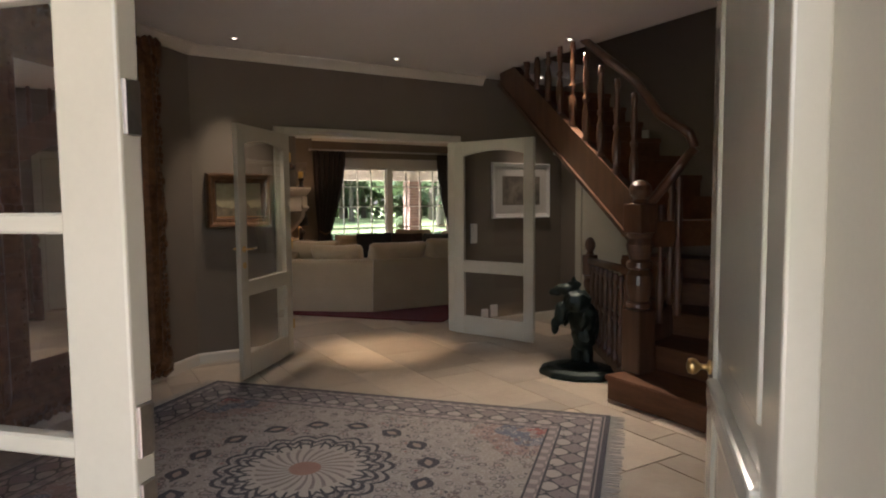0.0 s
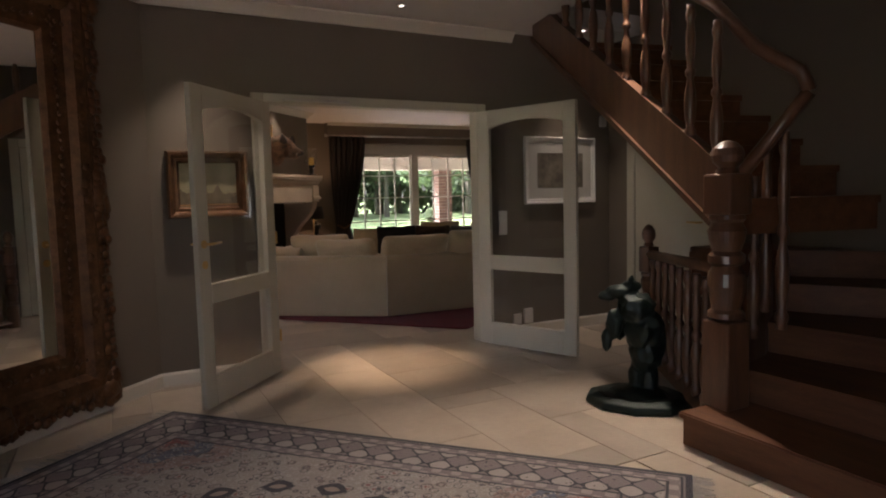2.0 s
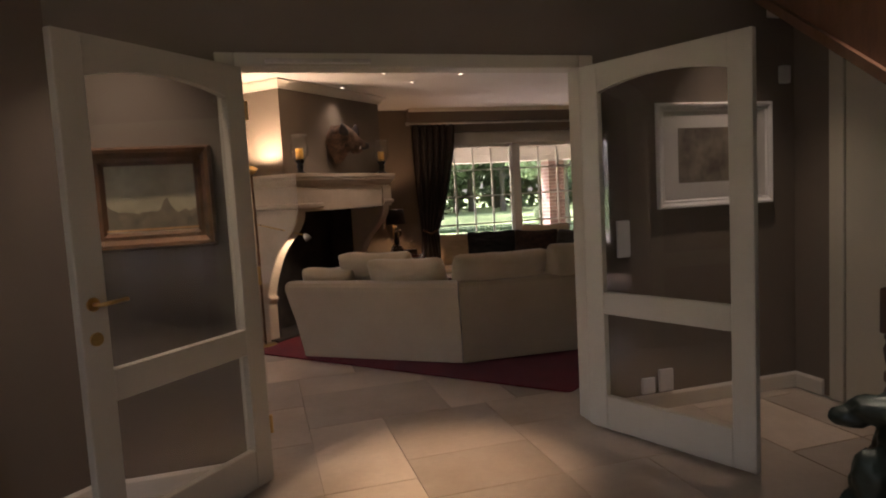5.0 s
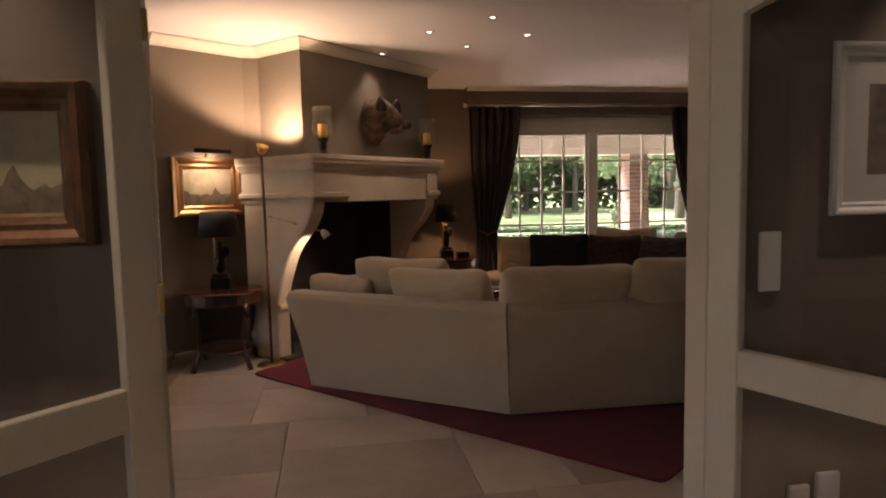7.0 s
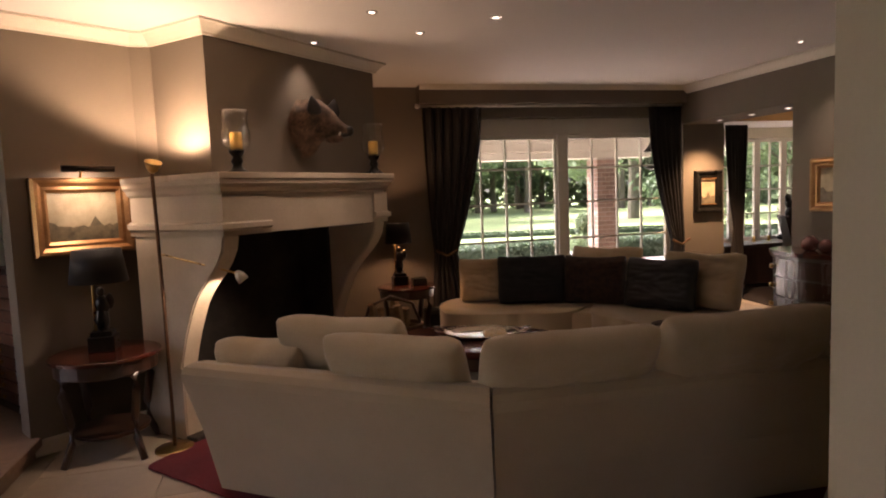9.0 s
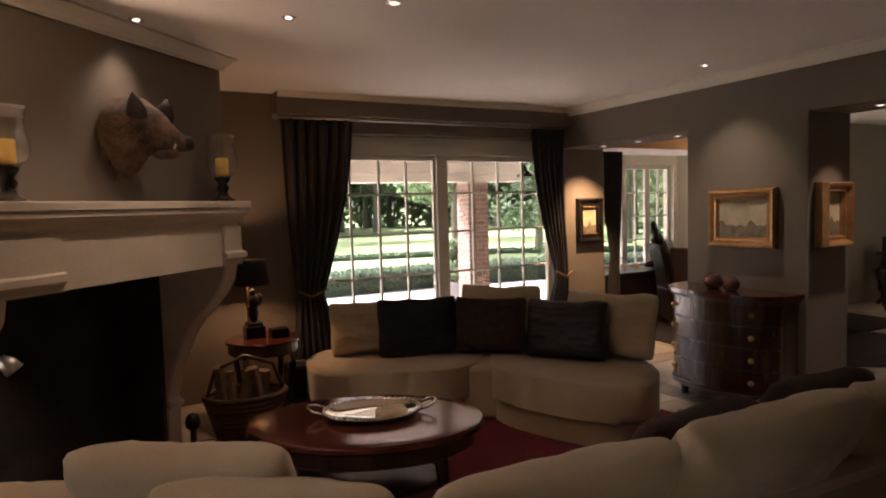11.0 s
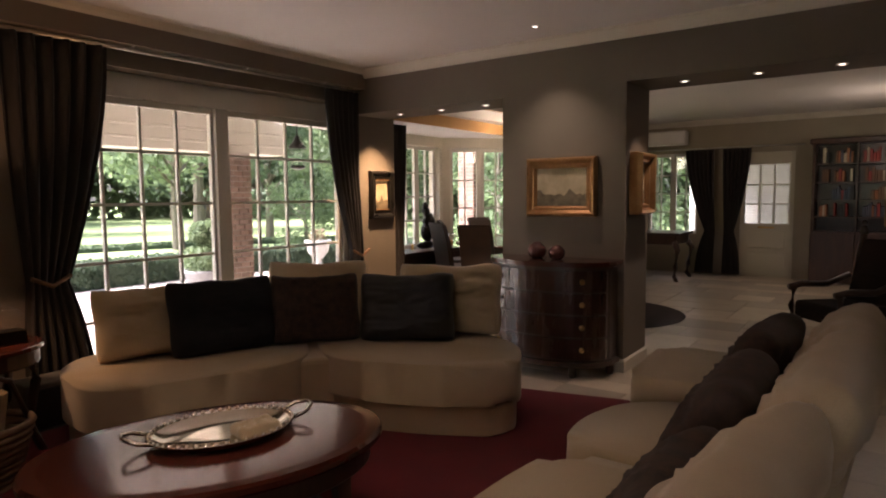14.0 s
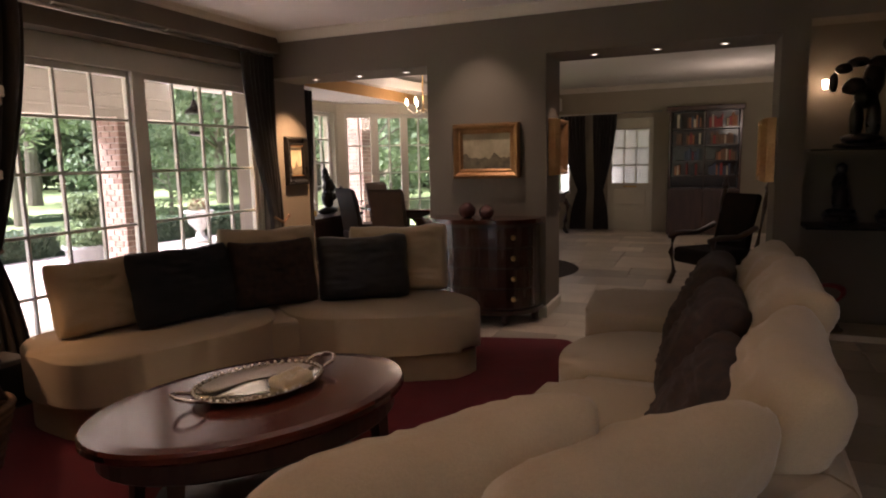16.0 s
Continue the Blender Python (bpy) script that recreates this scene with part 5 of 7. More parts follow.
# curtains
def drape(name, x0, x1, xt, zt, z0, z1, y, label, group, face=0, tie=True):
    """A curtain gathered at zt towards xt, hanging from z1 to z0 between x0 and x1."""
    c = thing(name, label, "curtain", group=group)
    b = B()
    nu, nz = 60, 26
    grid = []
    for j in range(nz + 1):
        z = z1 + (z0 - z1) * j / nz
        if z > zt:
            k = ((z1 - z) / (z1 - zt))
            pull = k ** 1.7
        else:
            k = 1 - (zt - z) / max(0.01, zt - z0)
            pull = 0.55 + 0.45 * k ** 2
        wid = (x1 - x0) * (1 - 0.62 * pull)
        mid = (x0 + x1) / 2 + (xt - (x0 + x1) / 2) * pull
        row = []
        for i in range(nu + 1):
            u = i / nu
            amp = 0.035 * (1 - 0.3 * pull)
            yy = y + amp * math.sin(u * math.tau * 6.5 + 0.4 * math.sin(z * 2.1)) + 0.02 * noise.noise(Vector((u * 4, z * 1.3, y)))
            row.append(b.verts.new((mid + (u - 0.5) * wid, yy, z)))
        grid.append(row)
    for j in range(nz):
        for i in range(nu):
            b.faces.new((grid[j][i], grid[j][i + 1], grid[j + 1][i + 1], grid[j + 1][i]))
    ob = part("cloth", b, CURTAIN, c, "", True)
    sol = ob.modifiers.new("thick", "SOLIDIFY")
    sol.thickness = 0.006
    if tie:
        b = tube(B(), [(xt - 0.12, y - 0.065, zt + 0.05), (xt, y - 0.075, zt - 0.01), (xt + 0.12, y - 0.06, zt + 0.05)], 0.014)
        part("tieback", b, GOLDDARK, c, "twisted cord tieback")
    return c


DR = "dark brown floor-length curtain held by a cord tieback"
drape("curtain", 3.99, 4.65, 4.19, 0.84, 0.02, 2.40, 11.42, DR, "curtains of the garden window")
drape("curtain", 6.67, 7.11, 7.05, 0.80, 0.02, 2.40, 11.42, DR, "curtains of the garden window")
rail = thing("curtain_rail", "slim metal curtain rail over the garden window", "curtain rail")
b = tube(B(), [(3.95, 11.40, 2.41), (7.10, 11.40, 2.41)], 0.014)
part("rod", b, STEEL, rail, "", True)
part("finial", lathe(B(), [(0.02, -0.02), (0.028, 0), (0.02, 0.03)], 10, (3.94, 11.40, 2.405)), STEEL, rail, "", True)
for x in (4.8, 5.75, 6.6):
    part("bracket", tube(B(), [(x, 11.40, 2.41), (x, 11.34, 2.44)], 0.008, 6), STEEL, rail)

# bow-front chest
chest = thing("bow_front_chest", "dark mahogany bow-fronted chest of four drawers", "chest of drawers", pose(7.098, 9.235, 0))


def bow(dep, half, n=20):
    return [(0, -half)] + [(-dep * math.sin(math.pi * i / n) ** 0.62, -half * math.cos(math.pi * i / n)) for i in range(1, n)] + [(0, half)]


DRAWERWOOD = surf("dark_drawer_veneer", (0.035, 0.014, 0.009), (0.065, 0.026, 0.016), 0.24, scale=2.0, fine=24, bump=0.05, dist=0.001, stretch=(6, 6, 1), grain=0.3, coat=0.4)
b = B()
prism(b, bow(0.40, 0.49), 0.12, 0.82)
part("carcase", b, DARKWOOD, chest)
b = B()
prism(b, bow(0.45, 0.535), 0.845, 0.88)
part("top", b, MAHOG, chest, "polished red-brown top")
b = B()
prism(b, bow(0.43, 0.515), 0.82, 0.845)
part("moulding", b, DARKWOOD, chest)
b = B()
prism(b, bow(0.43, 0.515), 0.09, 0.125)
part("plinth", b, DARKWOOD, chest)
for i in range(4):
    z = 0.14 + i * 0.17
    b = B()
    front = bow(0.415, 0.505)[2:-2]
    back = [(x + 0.03, y) for x, y in front][::-1]
    prism(b, front + back, z + 0.008, z + 0.16)
    dr = part("drawer", b, DRAWERWOOD, chest)
    for k in (5, 15):
        x, y = bow(0.415, 0.505)[k]
        b = lathe(B(), [(0.010, 0), (0.010, 0.014), (0.022, 0.024), (0.019, 0.034), (0.004, 0.039)], 12)
        ang = math.degrees(math.atan2(y, x - 0.0))
        bmesh.ops.transform(b, matrix=pose(x, y, z + 0.085, 0, -90, 0), verts=b.verts)
        part("knob", b, BRASS, dr, "small brass knob", True)
for x, y in ((-0.06, -0.46), (-0.06, 0.46), (-0.33, -0.27), (-0.33, 0.27)):
    part("foot", lathe(B(), [(0.025, 0), (0.034, 0.02), (0.03, 0.05), (0.04, 0.09)], 12, (x, y, 0)), DARKWOOD, chest, "", True)
REDGLAZE = surf("red_glazed_vase", (0.10, 0.040, 0.036), (0.18, 0.085, 0.075), 0.2, scale=12, fine=60, bump=0.3, dist=0.003, grain=0.3, metal=0.5)
for x, y, r in ((6.90, 9.33, 0.075), (6.88, 9.15, 0.065)):
    b = lathe(B(), [(r * a, r * c) for a, c in ((0.45, 0), (0.8, 0.2), (1.0, 0.7), (0.95, 1.1), (0.6, 1.5), (0.35, 1.62), (0.4, 1.7), (0.2, 1.72))], 20, (x, y, 0.88))
    tagged(part("round_vase", b, REDGLAZE, smooth=True), "small round red glazed vase on the chest", "vase", "vases on the chest")
GP = "river landscape painting in a ribbed gilded frame"
picture("pillar_painting", 0.60, 0.47, 0.085, 0.06, GOLD, CANVAS, GP, pose(7.118, 9.22, 1.205, 0, 0, -90), scallop=0.035, art2=CANVASDARK)
picture("jamb_painting", 0.36, 0.48, 0.085, 0.10, GOLD, CANVAS, "small painting in a deep gilded frame on the pillar's side", pose(7.38, 8.698, 1.22), art2=CANVASDARK)
picture("jamb_painting", 0.36, 0.48, 0.085, 0.10, GOLD, CANVAS, "small painting in a deep gilded frame on the wall's end", pose(7.38, 6.982, 1.15, 0, 0, 180), art2=CANVASDARK)
sp = picture("small_painting", 0.38, 0.50, 0.095, 0.045, BLACKBRONZE, CANVAS, "small winter landscape in a broad black frame", pose(7.515, 11.496, 1.145), art2=CANVASDARK)
for z in (0.088, 0.400):
    part("gilt_slip", rbox(-0.105, 0.105, -0.034, -0.022, z, z + 0.012, 0.002, 1), GOLD, sp, "thin gilt slip")
pw = math.degrees(math.atan2(P1[1] - P0[1], P1[0] - P0[0]))
pm = pose(P0[0] + 0.52 * (P1[0] - P0[0]), P0[1] + 0.52 * (P1[1] - P0[1]), 1.20, 0, 0, pw)
pl = picture("lit_painting", 0.58, 0.48, 0.09, 0.07, GOLD, CANVAS, "pale townscape in a gilded frame under a picture lamp", pm, art2=CANVASDARK)
pic_lamp = thing("picture_lamp", "brass tube picture lamp over the painting", "picture lamp", pm @ pose(0, 0, 0.5))
part("tube", tube(B(), [(-0.14, -0.13, 0.03), (0.16, -0.13, 0.03)], 0.02), BLACKBRONZE, pic_lamp, "", True)
part("arm", tube(B(), [(0.0, -0.13, 0.04), (0.0, -0.06, 0.05), (0.0, -0.01, -0.02)], 0.007), BRASS, pic_lamp, "", True)

# round side table with lamp
def side_table(label, at, r, h, scale=1.0, kind_="half"):
    t = thing("side_table", label, "table", pose(*at))
    part("tabletop", lathe(B(), [(0.96, h - 0.03), (1.0, h - 0.022), (1.0, h - 0.005), (0.97, h)], 36, (0, 0, 0), r, r), MAHOG, t)
    part("apron", lathe(B(), [(0.90, h - 0.11), (0.92, h - 0.10), (0.92, h - 0.03), (0.5, h - 0.03)], 30, (0, 0, 0), r, r), DARKWOOD, t)
    for k in range(4):
        a = math.radians(45 + 90 * k)
        pts = [(q * r * math.cos(a), q * r * math.sin(a), z) for q, z in ((0.85, h - 0.1), (0.90, h * 0.68), (0.78, h * 0.4), (0.80, h * 0.2), (0.98, 0.0))]
        part("leg", tube(B(), pts, 0.028, 8, 0.75), DARKWOOD, t, "", True)
    part("shelf", lathe(B(), [(0.68, 0.14), (0.7, 0.145), (0.7, 0.16), (0.66, 0.165)], 28, (0, 0, 0), r, r), DARKWOOD, t)
    return t


def figure_lamp(label, at, h, shade_r, group=""):
    l = thing("table_lamp", label, "table lamp", pose(*at))
    b = rbox(-0.075, 0.075, -0.075, 0.075, 0.0, 0.09, 0.006)
    rbox(-0.06, 0.06, -0.06, 0.06, 0.09, 0.12, 0.006, 2, b)
    part("plinth", b, BLACKBRONZE, l)
    part("figure", lumpy([(0, 0, 0.19, 0.04, 0.035, 0.09), (0.01, 0, 0.28, 0.045, 0.035, 0.06), (0.0, 0, 0.36, 0.025, 0.025, 0.03), (0.05, 0.0, 0.30, 0.025, 0.02, 0.05)], 11, 1), BLACKBRONZE, l, "small dark bronze figure", True)
    part("stem", tube(B(), [(-0.04, 0, 0.12), (-0.04, 0, h - 0.10)], 0.008), BRASS, l, "", True)
    b = B()
    prof = [(shade_r, h - 0.20), (shade_r * 0.82, h), (shade_r * 0.80, h), (shade_r * 0.975, h - 0.197)]
    rings = [[b.verts.new((r * math.cos(math.tau * i / 32), r * math.sin(math.tau * i / 32), z)) for i in range(32)] for r, z in prof]
    for a, c in zip(rings, rings[1:] + rings[:1]):
        for i in range(32):
            b.faces.new((a[i], a[(i + 1) % 32], c[(i + 1) % 32], c[i]))
    part("shade", b, BLACKSHADE, l, "black drum shade", True)
    return l


side_table("round dark wooden side table with curved legs", (1.42, 9.02, 0), 0.31, 0.62)
figure_lamp("bronze figure table lamp with a black shade", (1.40, 9.08, 0.62), 0.62, 0.165)
side_table("round dark wooden side table by the curtain", (3.66, 10.97, 0), 0.29, 0.60)
figure_lamp("lit bronze figure table lamp with a black shade", (3.61, 11.04, 0.60), 0.62, 0.135)
ball = thing("glass_ornament", "clear glass ball on a dark wooden block", "ornament", pose(3.78, 10.93, 0.60))
part("block", rbox(-0.07, 0.07, -0.06, 0.06, 0, 0.07, 0.005), BLACKBRONZE, ball)
s = B()
bmesh.ops.create_uvsphere(s, u_segments=24, v_segments=14, radius=0.065)
bmesh.ops.translate(s, vec=(0, 0, 0.135), verts=s.verts)
part("ball", s, GLASS, ball, "clear glass ball", True)

# reading lamp beside the fireplace
fl_ = thing("floor_lamp", "slim brass uplighter floor lamp with a reading arm", "floor lamp", pose(1.785, 8.91, 0))
part("foot", lathe(B(), [(0.115, 0), (0.115, 0.012), (0.105, 0.02), (0.02, 0.025)], 28), BRASS, fl_, "", True)
part("pole", tube(B(), [(0, 0, 0.02), (0, 0, 0.9), (-0.01, 0, 1.70)], 0.011), GOLDDARK, fl_, "", True)
b = lathe(B(), [(0.01, 0), (0.03, 0.02), (0.05, 0.07), (0.047, 0.07), (0.02, 0.02)], 16)
bmesh.ops.transform(b, matrix=pose(-0.01, 0, 1.68, 20, 15), verts=b.verts)
part("reflector", b, BRASS, fl_, "", True)
part("arm", tube(B(), [(0, 0, 1.20), (0.21, -0.08, 1.14), (0.43, -0.15, 1.075)], 0.006), BRASS, fl_, "", True)
b = lathe(B(), [(0.012, 0), (0.03, -0.03), (0.035, -0.07), (0.032, -0.07), (0.01, -0.01)], 14)
bmesh.ops.transform(b, matrix=pose(0.435, -0.152, 1.085, 0, -35), verts=b.verts)
part("reading_head", b, STEEL, fl_, "", True)

# log basket
basket = thing("log_basket", "woven basket full of split logs by the hearth", "basket", pose(3.42, 10.50, 0))
b = B()
for k in range(9):
    tube(b, [((0.20 + 0.01 * k) * math.cos(math.tau * i / 24), (0.15 + 0.008 * k) * math.sin(math.tau * i / 24), 0.03 + 0.035 * k) for i in range(25)], 0.019, 6)
part("wicker", b, surf("wicker", (0.10, 0.060, 0.032), (0.17, 0.10, 0.055), 0.8, scale=20, fine=90, bump=0.6, dist=0.004), basket, "", True)
part("handle", tube(B(), [(-0.27, 0, 0.30), (-0.20, 0, 0.5), (0, 0, 0.58), (0.20, 0, 0.5), (0.27, 0, 0.30)], 0.014), DARKWOOD, basket, "", True)
LOG = surf("split_log", (0.16, 0.10, 0.055), (0.34, 0.23, 0.13), 0.9, scale=6, fine=40, bump=0.6, dist=0.006, grain=0.35)
rnd = random.Random(3)
for k in range(9):
    x, y = rnd.uniform(-0.14, 0.14), rnd.uniform(-0.09, 0.09)
    b = tube(B(), [(x, y, 0.12), (x + rnd.uniform(-.1, .1), y + rnd.uniform(-.1, .1), 0.40 + 0.12 * rnd.random())], rnd.uniform(0.03, 0.045), 5)
    part("log", b, LOG, basket)


# ---- lamps of the house ----
def downlight(x, y, z, energy, target=None, spot=55, seen=True, colour=WARM):
    d = thing("downlight", "small recessed ceiling downlight, lit", "downlight", pose(x, y, z), "downlights")
    b = lathe(B(), [(0.019, -0.004), (0.036, -0.006), (0.038, 0.0)], 18)
    part("ring", b, STEEL, d)
    part("lens", lathe(B(), [(0.003, -0.0065), (0.018, -0.006), (0.018, -0.004)], 16), SPOTGLOW, d, "glowing lens")
    if energy:
        lamp("spot", "SPOT", (x, y, z - 0.02), energy, colour, target or (x, y, 0), 0.03, spot, 1.0)


downlight(1.25, 5.42, HC, 12, (1.28, 5.75, 0.4), 60)
downlight(2.75, 5.45, HC, 48, (2.62, 5.50, 0), 34, colour=(1.0, 0.70, 0.42))
downlight(3.70, 4.10, HC, 44, (2.7, 2.9, 0.0), 85)
# extra downlight added out of view to brighten this end of the hall
downlight(4.55, 5.50, HC, 10, (4.6, 5.6, 0), 60)
downlight(2.80, 9.62, LC, 2.6, (2.72, 9.60, 1.6), 85)
downlight(3.11, 8.82, LC, 5.5, (2.5, 9.1, 1.35), 70)
downlight(3.51, 9.28, LC, 3.0, None, 90)
downlight(3.92, 8.84, LC, 3, (4.0, 8.6, 0), 95)
downlight(3.51, 8.37, LC, 2.5, (3.3, 7.9, 0), 100)
downlight(6.70, 9.25, LC, 6.0, (7.06, 9.25, 0.9), 80)
for y in (10.1, 10.6, 11.1):
    downlight(7.38, y, 2.20, 45 if y == 11.1 else 0, (7.42, 11.42, 0.9), 85, colour=(1.0, 0.64, 0.32))
for y in (8.35, 7.85, 7.35):
    downlight(7.38, y, 2.22, 7 if y == 8.35 else 0, (7.40, 8.62, 0.6), 70)
lamp("uplighter", "SPOT", (1.80, 9.02, 1.80), 12, (1.0, 0.70, 0.42), (1.93, 9.24, 2.62), 0.04, 150, 0.35)
lamp("reading_light", "SPOT", (2.215, 8.765, 1.03), 3.0, (1.0, 0.76, 0.50), (2.03, 8.95, 0.80), 0.02, 95, 0.7)
lamp("picture_lamp_light", "AREA", tuple((pm @ Vector((0.0, -0.13, 0.49)))), 0.5, WARM, tuple((pm @ Vector((0.0, 0.0, 0.15))))).data.size = 0.12
lamp("table_lamp_light", "POINT", (3.61, 11.04, 1.12), 2.8, (1.0, 0.58, 0.28), None, 0.03)
# added room fills without fixtures; the dining one stands near the chandelier
lamp("dining_light", "POINT", (10.1, 11.2, 2.1), 2.5, WARM, None, 0.15)
lamp("study_light", "POINT", (11.8, 7.0, 1.9), 2.8, WARM, None, 0.15)


# ---- porch before the front doors: roof and east wall added unseen for shade ----
b = B()
prism(b, [(-3.35, 1.95), (-2.1, 3.2), (2.1, -1.0), (0.85, -2.25)], 2.55, 2.75)
tagged(part("roof_porch", b, CEIL), "unseen pale roof added to shade the front doors", "ceiling", kind="structure")
wall("wall_porch", (-1.15, 2.05), (-2.9, 0.3), -0.1, 2.75, -0.3, BRICK, label="red-brown brick wall outside the front doors, out of direct view")
wall("wall_porch_east", (0.2, -2.4), (1.75, -0.65), -0.1, 2.75, -0.3, BRICK, label="red-brown brick wall outside the front doors, out of direct view")

# ---- dining corner ----
def armless_chair(label, m):
    c = thing("dining_chair", label, "chair", m, "chairs round the dining table")
    b = B()
    rbox(-0.22, 0.22, -0.24, 0.22, 0.40, 0.50, 0.03, 3, b)
    part("seat", b, BROWNLEATHER, c)
    b = B()
    n = 10
    prof = [(0.20, 0.42), (0.23, 0.60), (0.26, 0.80), (0.31, 1.00), (0.33, 1.04), (0.30, 1.05), (0.26, 1.00), (0.20, 0.80), (0.17, 0.60), (0.15, 0.42)]
    prism(b, prof, -0.22, 0.22, Matrix(((0, 0, 1, 0), (1, 0, 0, 0), (0, 1, 0, 0), (0, 0, 0, 1))))
    bmesh.ops.bevel(b, geom=[e for e in b.edges if e.calc_face_angle(0) > 1.0], offset=0.02, segments=2, affect="EDGES")
    part("backrest", b, BROWNLEATHER, c)
    b = B()
    box(b, -0.21, 0.21, -0.22, 0.20, 0.10, 0.41)
    part("skirt", b, BROWNLEATHER, c)
    for x in (-0.19, 0.19):
        for y in (-0.20, 0.19):
            part("leg", tube(B(), [(x, y, 0.11), (x, y, 0.0)], 0.022, 6, 0.7), DARKWOOD, c)
    return c


BROWNLEATHER = surf("dark_brown_leather", (0.030, 0.016, 0.010), (0.055, 0.030, 0.019), 0.4, scale=5, fine=140, bump=0.3, dist=0.002)
first = armless_chair("dark brown leather dining chair with a high curved back", pose(9.05, 11.55, 0, 0, 0, 62))
for x, y, a in ((9.75, 11.98, 30), (8.75, 10.95, 95), (10.6, 12.0, -20), (11.1, 11.2, -80), (9.4, 10.2, 160)):
    copy_thing(first, pose(x, y, 0, 0, 0, a))
dt = thing("dining_table", "dark polished round dining table", "table", pose(9.95, 11.05, 0))
part("tabletop", lathe(B(), [(0.92, 0.725), (0.95, 0.735), (0.95, 0.755), (0.92, 0.765)], 48), MAHOG, dt)
part("apron", lathe(B(), [(0.80, 0.63), (0.82, 0.64), (0.82, 0.725), (0.4, 0.726)], 40), DARKWOOD, dt)
part("pedestal", lathe(B(), [(0.35, 0.0), (0.36, 0.04), (0.14, 0.1), (0.12, 0.3), (0.18, 0.5), (0.3, 0.64)], 24), DARKWOOD, dt, "", True)
sb = thing("sideboard", "low dark wooden bench under the bay window", "sideboard", pose(9.3, 12.5, 0))
part("body", rbox(-0.95, 0.95, -0.2, 0.2, 0.06, 0.58, 0.008), DARKWOOD, sb)
part("top", rbox(-0.98, 0.98, -0.23, 0.22, 0.58, 0.62, 0.008), DARKWOOD, sb)
tagged(part("bronze_figure", lumpy([(9.66, 12.5, 0.68, 0.22, 0.10, 0.06), (9.66, 12.5, 0.86, 0.10, 0.09, 0.15), (9.70, 12.5, 1.02, 0.11, 0.09, 0.13), (9.64, 12.5, 1.16, 0.06, 0.06, 0.08), (9.62, 12.5, 1.24, 0.045, 0.045, 0.055), (9.78, 12.5, 0.88, 0.10, 0.06, 0.07)], 21, 1), BLACKBRONZE, smooth=True), "dark bronze seated figure by the bay window", "statue")
for x in (9.0, 9.25, 10.05, 10.2):
    j = thing("candle_glass", "clear glass candle cylinder on the window bench", "candle holder", pose(x, 12.45, 0.62), "glasses on the bench")
    g = part("glass", lathe(B(), [(0.035, 0), (0.04, 0.01), (0.045, 0.15), (0.05, 0.2), (0.043, 0.15), (0.03, 0.02)], 16), GLASS, j, "", True)
    part("candle", lathe(B(), [(0.02, 0.02), (0.02, 0.09), (0.003, 0.1)], 10), WAX, j)
drape("curtain", 8.06, 8.38, 8.24, 0.9, 0.05, 2.22, 11.85, "dark curtain beside the bay window", "bay curtains", tie=False)
ch = thing("chandelier", "crystal chandelier with candle lamps and hanging drops", "chandelier", pose(10.55, 11.35, 2.62))
part("stem", tube(B(), [(0, 0, 0), (0, 0, -0.55)], 0.012), BRASS, ch, "", True)
part("bowl", lathe(B(), [(0.02, -0.62), (0.09, -0.58), (0.11, -0.54), (0.04, -0.5)], 16), GLASS, ch, "", True)
rnd = random.Random(2)
for k in range(8):
    a = math.tau * k / 8
    x, y = math.cos(a), math.sin(a)
    arm = part("arm", tube(B(), [(0.03 * x, 0.03 * y, -0.5), (0.14 * x, 0.14 * y, -0.56), (0.24 * x, 0.24 * y, -0.50), (0.26 * x, 0.26 * y, -0.44)], 0.008), SILVER, ch, "", True)
    part("bulb", lathe(B(), [(0.008, -0.43), (0.014, -0.40), (0.012, -0.37), (0.002, -0.34)], 10, (0.26 * x, 0.26 * y, 0)), BULB, arm, "glowing candle bulb", True)
    for q in range(4):
        r = 0.26 - 0.06 * q
        part("crystal_drop", lathe(B(), [(0.003, 0), (0.012, -0.02), (0.003, -0.045)], 6, (r * x, r * y, -0.52 - 0.05 * q)), GLASS, arm, "cut crystal drop")
tagged(part("dining_rug", slab(smooth_poly([(8.0, 10.1), (8.2, 12.3), (11.4, 12.2), (11.4, 9.9)], 0.5, 5), 0.002, 0.012, 0.003, 1), surf("dark_rug", (0.02, 0.012, 0.01), (0.035, 0.022, 0.018), 0.95, scale=5, fine=200, bump=0.6)), "dark brown rug under the dining table", "rug")
st = thing("candle_figure", "dark figure holding a lit candle on a dark cabinet", "candle holder", pose(11.35, 11.25, 0.95))
part("figure", lumpy([(0, 0, 0.06, 0.07, 0.07, 0.06), (0, 0, 0.2, 0.05, 0.05, 0.12), (0.0, 0, 0.34, 0.04, 0.04, 0.05)], 31, 1), BLACKBRONZE, st, "", True)
part("flame", lathe(B(), [(0.004, 0.42), (0.012, 0.44), (0.002, 0.48)], 8), BULB, st, "small lit flame", True)
cb = thing("low_cabinet", "dark wooden cabinet in the dining corner", "cabinet", pose(11.35, 11.25, 0))
part("body", rbox(-0.25, 0.25, -0.35, 0.2, 0.05, 0.92, 0.008), DARKWOOD, cb)
part("top", rbox(-0.27, 0.27, -0.37, 0.22, 0.92, 0.95, 0.006), DARKWOOD, cb)

